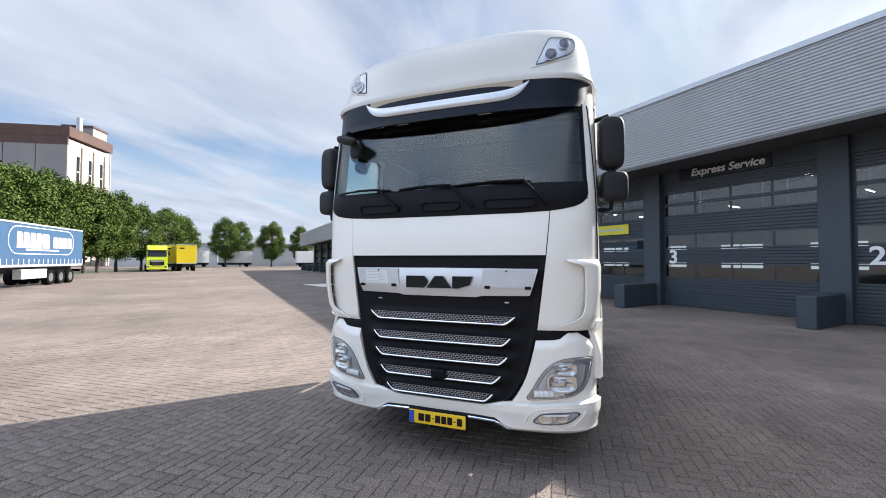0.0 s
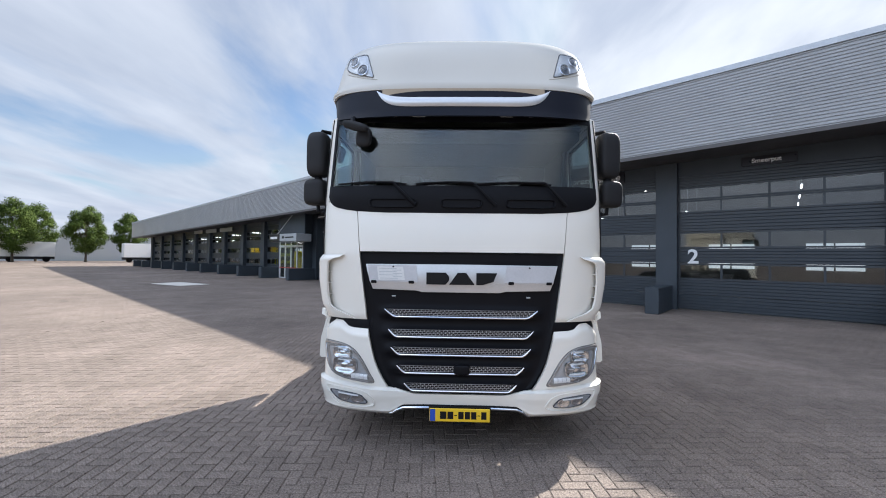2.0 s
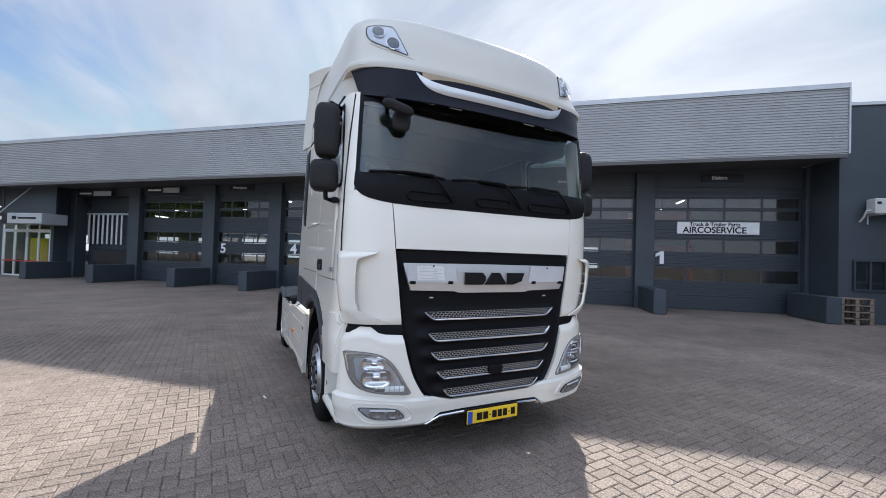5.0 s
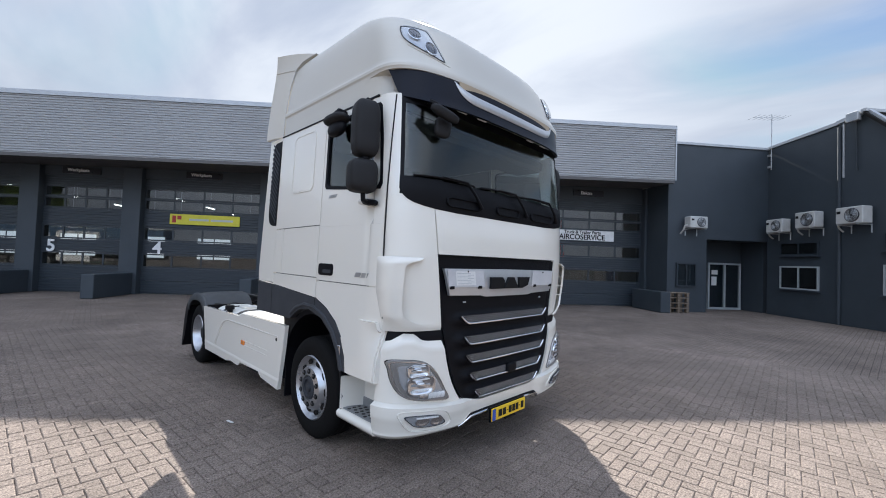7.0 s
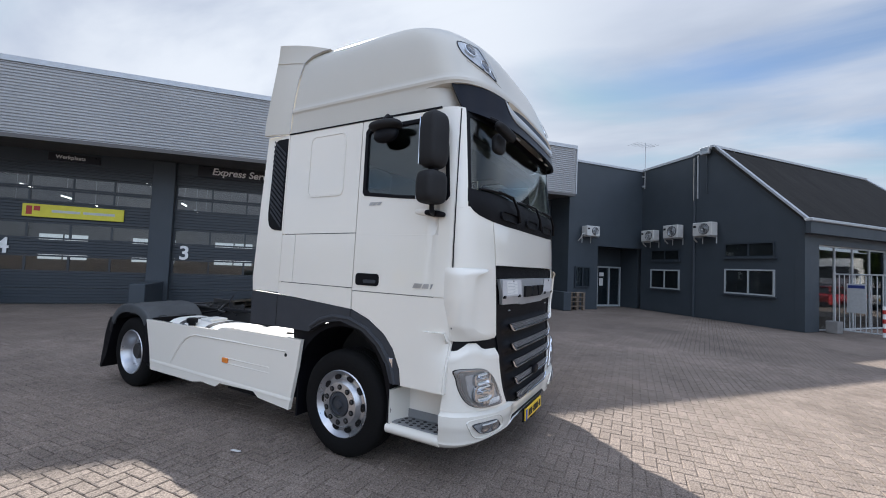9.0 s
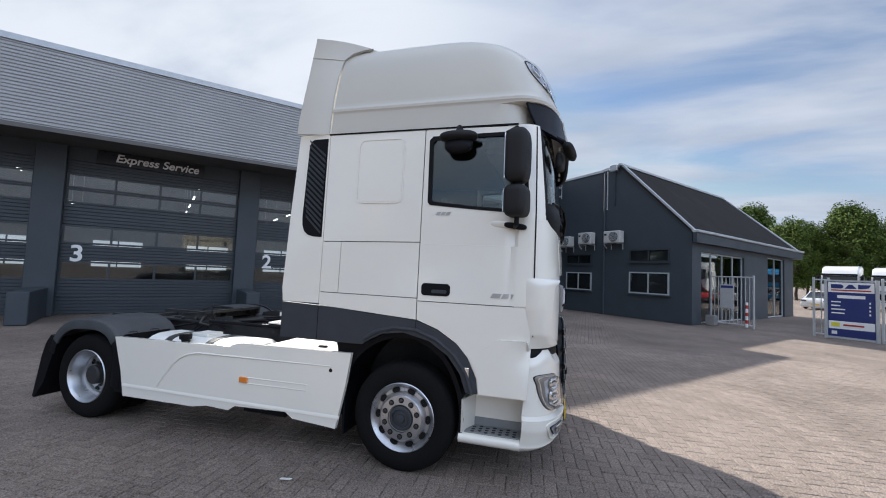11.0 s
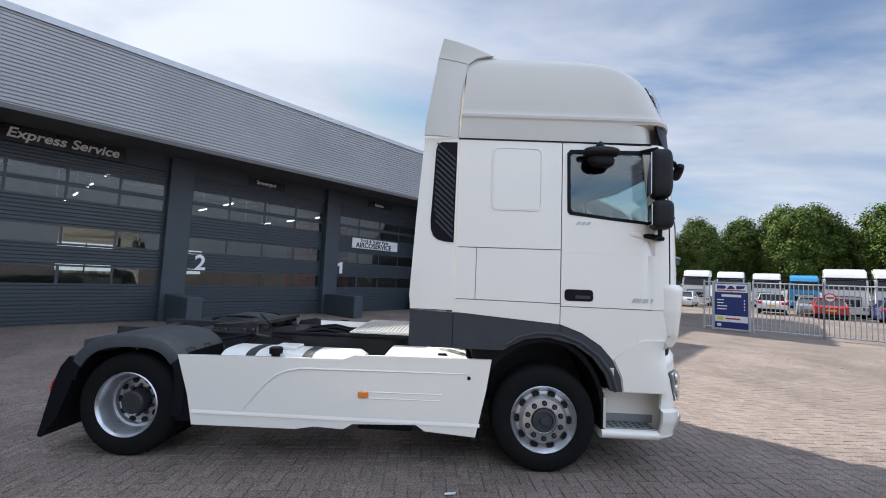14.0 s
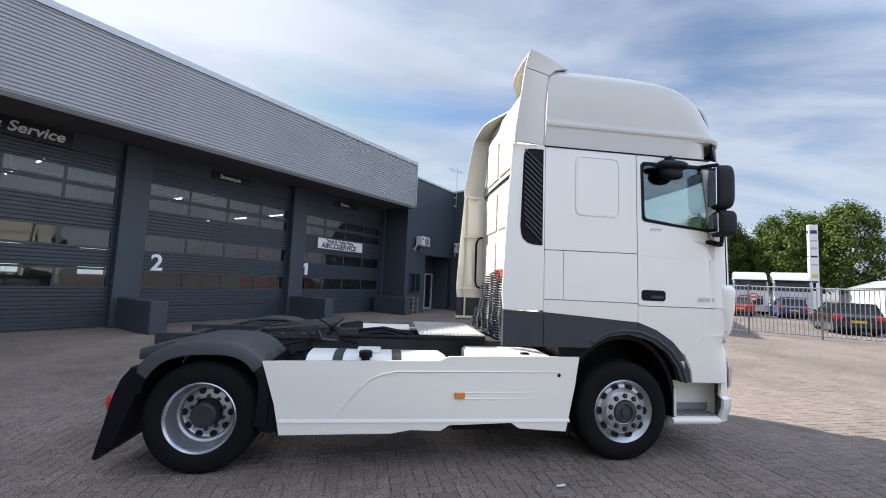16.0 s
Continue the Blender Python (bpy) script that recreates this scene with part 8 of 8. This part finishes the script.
# curtain trailer, standing on its wheels and landing legs
def curtain_trailer():
    a, b = Vector((-29.9, 8.9, 0)), Vector((-36.3, 16.1, 0))
    d = (b - a).normalized()
    ang = math.degrees(math.atan2(d.y, d.x))
    # local x runs along the side that faces the yard, y away from the yard
    t = thing("curtain_trailer", "blue curtain-sided semi-trailer with worn white lettering shapes", "trailer", at=pose(a.x, a.y, 0, 0, 0, ang))
    L0, L1 = -3.95, 9.65
    part("curtain", boxes(((L0, 0.0, 1.42), (L1, 2.5, 3.92)), bevel=0.02), P_CURTAIN, t)
    part("roof_rail", boxes(((L0, -0.03, 3.88), (L1, 2.53, 4.0)), bevel=0.01), GALV, t)
    part("side_rail", boxes(((L0, -0.02, 1.25), (L1, 2.52, 1.41)), bevel=0.01), GALV, t)
    bm = bmesh.new()
    for k in range(26):
        x = L0 + 0.3 + k * 0.53
        box(bm, (x, -0.025, 1.36), (x + 0.05, -0.005, 1.75))
    part("buckle_strap", bm, SIGN_WHITE, t)
    def capsule(r):
        return [(cx + r * math.cos(radians(a)), 2.9 + r * math.sin(radians(a))) for cx, a0 in ((7.35, -90), (1.55, 90)) for a in range(a0, a0 + 181, 15)]
    part("mark_outline", ring_prism(bmesh.new(), capsule(0.86), capsule(0.81), "y", -0.02, -0.008), SIGN_WHITE, t, "white rounded outline")
    x = 1.5
    for k, w in enumerate((0.55, 0.6, 0.55, 0.62, 0.75, 0.55, 0.5, 0.55, 0.55)):
        z0, z1 = (2.42, 3.40) if k < 5 else (2.50, 3.25)
        bm = prism(bmesh.new(), [(x, z0), (x + w, z0), (x + w, z1 - 0.12), (x + w - 0.12, z1), (x, z1)], "y", -0.02, -0.008)
        part("lettering", bm, SIGN_WHITE, t, "white lettering shape")
        x += w + (0.1 if k != 4 else 0.5)
    part("fine_print", boxes(((2.4, -0.02, 2.28), (6.2, -0.008, 2.36))), SIGN_WHITE, t)
    part("chassis", boxes(((L0, 0.7, 0.85), (L1, 1.8, 1.24))), CHASSIS, t)
    part("pallet_box", boxes(((2.2, 0.05, 0.5), (4.9, 0.5, 1.1)), bevel=0.02), SIGN_WHITE, t)
    for k in range(3):
        for y, s in ((0.1, -1), (2.4, 1)):
            bm = bmesh.new()
            xx = 5.6 + k * 1.3
            lathe(bm, [(0.3, 0.01), (0.46, 0), (0.5, 0.03), (0.5, 0.36), (0.46, 0.4), (0.3, 0.4)], (xx, y if s < 0 else y - 0.4, 0.5), 28, "y")
            w = part("wheel", bm, RUBBER, t)
            bm = bmesh.new()
            lathe(bm, [(0.31, 0.0), (0.25, -0.02), (0.12, 0.0), (0.001, -0.02)], (xx, y + 0.03 if s < 0 else y - 0.03, 0.5), 20, "y")
            part("rim", bm, RIM, w)
    for y in (0.45, 1.95):
        part("landing_leg", boxes(((0.2, y, 0), (0.38, y + 0.15, 0.9)), bevel=0.01), CHASSIS, t)
    part("rear_lamp_bar", boxes(((L1 - 0.02, 0.1, 0.8), (L1 + 0.05, 2.4, 1.0))), BLACK, t)


curtain_trailer()


def rigid_yellow():
    lorry(pose(-56.5, 35.4, 0, 0, 0, 60), P_LIME, "lime green tractor unit parked beside yellow trailers", name="lime_lorry", group="far lorries")
    for (x, y), ang, lab in (((-55.6, 39.1), 60, "yellow box trailer parked at the far side of the yard"), ((-59.2, 39.6), 60, "lime and yellow box body behind the tractor unit")):
        t = thing("box_trailer", lab, "trailer", "far trailers", at=pose(x, y, 0, 0, 0, ang))
        part("box_body", boxes(((-1.25, 0, 1.15), (1.25, 9, 3.95)), bevel=0.03), P_YELLOW, t)
        part("rear_frame", boxes(((-1.27, -0.03, 1.1), (1.27, -0.002, 1.22)), ((-1.27, -0.03, 3.88), (1.27, -0.002, 3.97))), GALV, t)
        part("mark", boxes(((-0.9, -0.012, 3.3), (-0.3, -0.004, 3.5))), INK, t)
        part("chassis", boxes(((-0.5, 0.2, 0.6), (0.5, 8.8, 1.14))), CHASSIS, t)
        for s in (-1, 1):
            for yy in (1.0, 2.2, 7.4):
                small_wheel(t, s * 1.2, yy, 0.5, 0.4, s)
    for x, y, w, ang in ((-62.0, 74.0, 5.0, 50), (-57.0, 77.5, 4.2, 50), (-77.0, 67.0, 7.0, 55), (-84.0, 62.0, 6.0, 60)):
        t = thing("white_trailer", "white box trailer parked at the far end of the yard", "trailer", "far trailers", at=pose(x, y, 0, 0, 0, ang))
        part("box_body", boxes(((-w / 2, 0, 1.0), (w / 2, 2.5, 3.7)), bevel=0.03), SIGN_WHITE, t)
        part("chassis", boxes(((-w / 2, 0.4, 0.5), (w / 2, 2.1, 0.98))), CHASSIS, t)
        for xx in (-w / 3, w / 3):
            bm = bmesh.new()
            lathe(bm, [(0.001, 0), (0.45, 0), (0.48, 0.05), (0.48, 0.3), (0.001, 0.3)], (xx, 0.05, 0.48), 20, "y")
            part("wheel", bm, RUBBER, t)


rigid_yellow()


BEIGE = material("beige_concrete_panel", (0.50, 0.44, 0.37), 0.85, color2=(0.40, 0.35, 0.30), scale=0.25, fine=2)
GREY_PANEL = material("grey_concrete_panel", (0.30, 0.29, 0.28), 0.85, color2=(0.24, 0.235, 0.23), scale=0.2, fine=2)
RED_BAND = material("red_brown_parapet", (0.115, 0.068, 0.055), 0.8, color2=(0.08, 0.046, 0.038), scale=0.4, fine=3)


def tower_block():
    # local x runs back along the sunny face, y along the shaded face
    t = thing("factory_building", "tall beige and grey concrete factory with a red-brown parapet", "building", at=pose(-114.7, 53.4, 0, 0, 0, 120.2))
    H = 30.2
    part("wall", boxes(((0.3, 0.3, 0), (15.5, 48, H))), BEIGE, t)
    part("parapet", boxes(((-0.1, -0.1, H + 0.6), (15.7, 48.2, H + 3.0)), ((-0.06, 0.3, H - 1.4), (0.28, 48.1, H + 0.59))), RED_BAND, t, "red-brown parapet")
    for k in range(7):
        y = 0.35 + k * 6.6
        part("grey_panel", boxes(((0.0, y, 0), (0.295, y + 6.4, H - (0.6 if k % 2 else 0.02)))), GREY_PANEL, t, "grey concrete panel")
    for k in range(3):
        x = 3.0 + k * 4.2
        w = part("window_strip", boxes(((x, 0.2, 8), (x + 0.9, 0.296, H - 3.5))), CAR_GLASS, t)
        for j in range(5):
            part("bar", boxes(((x - 0.03, 0.15, 10 + j * 3.2), (x + 0.93, 0.195, 10.3 + j * 3.2))), BEIGE, w)
        part("pier", boxes(((x + 1.4, -0.05, 0), (x + 2.6, 0.29, H - 1.0))), BEIGE, t)
    part("roof_house", boxes(((9.5, 1.0, H + 3.01), (15.0, 8, H + 5.6))), GREY_PANEL, t)
    part("roof_edge", boxes(((9.3, 0.8, H + 5.61), (15.2, 8.2, H + 6.1))), RED_BAND, t)
    bm = bmesh.new()
    tube(bm, [(7.0, 2.5, H + 2.9), (7.0, 2.5, H + 7.2)], 0.65, 14)
    part("chimney", bm, GALV, t)
    part("downpipe", boxes(((15.1, 0.1, 0), (15.4, 0.29, H))), GALV, t)
    s = thing("low_warehouse", "long low pale warehouse behind the trees", "building", at=pose(-74.0, 88.0, 0, 0, 0, 40))
    part("wall", boxes(((-45, 0, 0), (30, 14, 5.5))), FRAME_WHITE, s)
    part("roof", boxes(((-45.4, -0.4, 5.5), (30.4, 14.4, 6.0))), TRIM_LIGHT, s)
    f = thing("grey_shed", "tall grey shed at the far end of the workshop", "building", at=pose(-50.0, 84.0, 0, 0, 0, 30))
    part("wall", boxes(((-6, 0, 0), (9, 14, 7.0))), GALV, f)
    part("roof", boxes(((-6.3, -0.3, 7.0), (9.3, 14.3, 7.4))), TRIM_LIGHT, f)


tower_block()

# ---------------------------------------------------------------- trees


def tree_meshes(seed, h, rad, trunk_h, leaf=0.27, clumps=165, per=110, cone=0.0):
    rng = random.Random(seed)
    bm = bmesh.new()
    tube(bm, [(0, 0, -0.1), (0.05, 0.02, trunk_h * 0.5), (0.0, 0.08, trunk_h), (0.1, 0.0, h * 0.6), (0.05, 0.05, h * 0.85)], [0.24, 0.19, 0.16, 0.09, 0.02], 9)
    cents = []
    for k in range(clumps):
        while True:
            p = Vector((rng.uniform(-1, 1), rng.uniform(-1, 1), rng.uniform(-1, 1)))
            if 0.25 < p.length < 1:
                break
        p = p.normalized() * (p.length ** 0.45)
        zt = (p.z + 1) / 2
        taper = 1 - cone * zt
        bulge = 0.82 + 0.3 * noise.noise(p * 1.7 + Vector((seed * 3.1, 0, 0)))
        cents.append(Vector((p.x * rad * taper * bulge, p.y * rad * taper * bulge, mix(trunk_h * 0.9, h, zt) + 0.3 * rng.uniform(-1, 1))))
    for k in range(14):
        c = cents[k * 7 % clumps]
        z0 = rng.uniform(trunk_h * 0.8, h * 0.55)
        tube(bm, [(0, 0, z0), c * 0.5 + Vector((0, 0, z0 * 0.5)), c], [0.08, 0.05, 0.015], 5)
    trunk = bm
    verts, faces = [], []
    for c in cents:
        cr = rng.uniform(0.5, 1.05) * rad * 0.27
        for j in range(per):
            d = Vector((rng.gauss(0, 1), rng.gauss(0, 1), rng.gauss(0, 0.8))).normalized()
            p = c + d * cr * (rng.random() ** 0.4)
            n = (d + Vector((rng.uniform(-.9, .9), rng.uniform(-.9, .9), rng.uniform(-.2, 1.0)))).normalized()
            t = n.cross(Vector((rng.uniform(-1, 1), rng.uniform(-1, 1), rng.uniform(-1, 1)))).normalized()
            b = n.cross(t)
            s = leaf * rng.uniform(0.6, 1.2)
            i = len(verts)
            verts += [p - t * s * 0.5, p + b * s * 0.33 + n * s * 0.08, p + t * s * 0.6, p - b * s * 0.33 + n * s * 0.08]
            faces.append((i, i + 1, i + 2, i + 3))
    me = bpy.data.meshes.new("crown")
    me.from_pydata([tuple(v) for v in verts], [], faces)
    me.materials.append(LEAF)
    return trunk, me


def make_tree(seed, h, rad, trunk_h, label, group, **kw):
    t = thing("tree", label, "tree", group)
    trunk, crown = tree_meshes(seed, h, rad, trunk_h, **kw)
    part("trunk", trunk, BARK, t, angle=60)
    c = new("crown", crown)
    c.parent = t
    return t


SQUARE = [make_tree(3, 11.4, 3.9, 2.3, "clipped broad green tree in the row beside the yard", "trees beside the yard", cone=0.25), make_tree(8, 10.8, 3.7, 2.2, "dense green tree in the row beside the yard", "trees beside the yard", cone=0.35)]
ROW = [(-50.5, 15.0, 1.0), (-52.6, 19.1, 1.0), (-55.5, 23.3, 1.02), (-58.2, 27.6, 1.0), (-61.2, 32.9, 0.97), (-65.3, 38.8, 0.93), (-72.6, 47.9, 0.98), (-75.4, 53.2, 0.92), (-77.9, 65.1, 0.98), (-81.4, 72.3, 1.0), (-70.4, 71.2, 0.93), (-67.4, 77.7, 0.9), (-54.5, 21.0, 0.95), (-47.5, 11.0, 1.0), (-60.0, 30.0, 0.95)]
for k, (x, y, s) in enumerate(ROW):
    m = pose(x, y, 0, 0, 0, k * 73)
    src = SQUARE[k % 2]
    ob = src if k < 2 else copy_thing(src, m)
    ob.matrix_world = m @ Matrix.Scale(s, 4)
BIG = [make_tree(21, 13.5, 4.6, 2.2, "tall broad green tree behind the parked lorries", "trees behind the lorries", clumps=190, per=105, leaf=0.28, cone=0.3), make_tree(33, 12.2, 4.4, 2.0, "rounded green tree behind the parked lorries", "trees behind the lorries", clumps=190, per=105, leaf=0.28, cone=0.12)]
WOOD = [(68.7, -29.0, 1.05), (59.0, -30.3, 0.88), (57.6, -35.4, 0.92), (58.4, -42.4, 0.95), (55.8, -47.6, 1.2), (50.8, -46.9, 1.02), (62.0, -39.0, 0.85), (61.0, -45.0, 0.9), (50.4, -44.1, 0.95), (52.0, -51.8, 0.85), (44.6, -51.7, 1.12), (47.1, -58.8, 1.05), (39.4, -55.2, 1.05), (54.0, -55.5, 0.9), (32.5, -61.0, 1.05), (49.0, -54.5, 0.85), (64.0, -34.0, 0.85), (25.0, -64.0, 1.0), (57.5, -51.0, 0.9)]
for k, (x, y, s) in enumerate(WOOD):
    m = pose(x, y, 0, 0, 0, k * 101)
    src = BIG[(k + (k // 3)) % 2]
    ob = src if (k == 0 or (k == 1)) else copy_thing(src, m)
    if k < 2:
        ob = BIG[k]
    ob.matrix_world = m @ Matrix.Scale(s, 4)


def grass_strip():
    bm = bmesh.new()
    q = [bm.verts.new(p) for p in ((-44, 5, 0.02), (-47, 3, 0.02), (-88, 66, 0.02), (-82, 66, 0.02))]
    bm.faces.new(q)
    m = material("verge_grass", (0.08, 0.12, 0.03), 0.9, color2=(0.05, 0.075, 0.02), scale=2, fine=20, bump=0.5)
    tagged(finish("grass_verge", bm, m), "grass verge under the row of trees", "grass", kind="stuff")


grass_strip()


PALE_SLAB = material("pale_concrete_slab", (0.62, 0.58, 0.52), 0.85, color2=(0.5, 0.47, 0.42), bump=0.3)


def pale_ground_slab():
    t = thing("manhole_cover", "pale slab set in the paving", "cover", at=HALL @ pose(-24.2, -8.6, 0, 0, 0, 12))
    part("cover_slab", boxes(((-1.5, -0.8, -0.02), (1.5, 0.8, 0.012)), bevel=0.004), PALE_SLAB, t)


pale_ground_slab()


def litter():
    t = thing("paper_scrap", "small pale scrap lying on the paving", "litter", at=pose(-1.716, 2.193, 0.0, 0, 0, 105))
    bm = bmesh.new()
    prism(bm, [(-0.048, -0.009), (0.04, -0.012), (0.05, 0.007), (-0.035, 0.012)], "z", 0.003, 0.01)
    part("scrap", bm, PAPER, t)


litter()

# ---------------------------------------------------------------- pavers in herringbone bond
PL, PB = 0.212, 0.106


def herringbone():
    """Centres and sizes of the blocks of a herringbone field, in units of metres before the turn."""
    out = []
    for i in range(-170, 171):
        for j in range(-70, 71):
            x, y = (i + 4 * j) * PB, i * PB
            out.append((x + PB, y + PB / 2, PL, PB))
            out.append((x + 3.5 * PB, y + PB, PB, PL))
    return out


def build_pavers():
    rng = random.Random(5)
    ca, sa = math.cos(radians(PAVE_TURN)), math.sin(radians(PAVE_TURN))
    yard = tagged(new("paving"), "herringbone concrete block paving near the tractor unit", "paving", kind="structure")
    cells = [c for c in herringbone() if -9.0 < ca * c[0] - sa * c[1] < 7.0 and -7.0 < sa * c[0] + ca * c[1] < 10.0]
    return yard, cells, ca, sa, rng


def lay_pavers():
    yard, cells, ca, sa, rng = build_pavers()
    g, ch = 0.0036, 0.0065
    protos = {}
    mid = Vector((-3.2, -0.4))
    cells.sort(key=lambda c: (Vector((ca * c[0] - sa * c[1], sa * c[0] + ca * c[1])) - mid).length)
    verts, faces = [], []
    for k, (cx, cy, w, d) in enumerate(cells):
        gap = g * rng.uniform(0.6, 1.2)
        hw, hd = w / 2 - gap, d / 2 - gap
        z = rng.uniform(-0.0015, 0.0015)
        tx, ty = rng.uniform(-0.006, 0.006), rng.uniform(-0.006, 0.006)
        if k < 300:
            key = w > d
            if key not in protos:
                v = [(sx * hw, sy * hd, -0.03) for sx, sy in ((-1, -1), (1, -1), (1, 1), (-1, 1))] + [(sx * hw, sy * hd, -0.004) for sx, sy in ((-1, -1), (1, -1), (1, 1), (-1, 1))] + [(sx * (hw - ch), sy * (hd - ch), 0.0) for sx, sy in ((-1, -1), (1, -1), (1, 1), (-1, 1))]
                f = [(8, 9, 10, 11)] + [(a + i, a + (i + 1) % 4, a + 4 + (i + 1) % 4, a + 4 + i) for a in (0, 4) for i in range(4)]
                me = bpy.data.meshes.new("paver")
                me.from_pydata(v, [], f)
                me.materials.append(PAVER_ONE)
                protos[key] = me
            ob = new("paver", protos[key])
            ob.parent = yard
            ob.location = (ca * cx - sa * cy, sa * cx + ca * cy, z + dip(ca * cx - sa * cy, sa * cx + ca * cy))
            ob.rotation_euler = (tx, ty, radians(PAVE_TURN))
            continue
        i0 = len(verts)
        for inset, zz in ((0, -0.02), (0, -0.004), (ch, 0.0)):
            for sx, sy in ((-1, -1), (1, -1), (1, 1), (-1, 1)):
                px, py = sx * (hw - inset), sy * (hd - inset)
                lx, ly = cx + px, cy + py
                verts.append((ca * lx - sa * ly, sa * lx + ca * ly, z + zz + tx * py - ty * px + dip(ca * lx - sa * ly, sa * lx + ca * ly)))
        faces.append((i0 + 8, i0 + 9, i0 + 10, i0 + 11))
        for a in (0, 4):
            for i in range(4):
                faces.append((i0 + a + i, i0 + a + (i + 1) % 4, i0 + a + 4 + (i + 1) % 4, i0 + a + 4 + i))
    me = bpy.data.meshes.new("paver_field")
    me.from_pydata(verts, [], faces)
    me.materials.append(PAVER)
    ob = new("paver_field", me)
    ob.parent = yard
    ob["kind"] = "stuff"


lay_pavers()
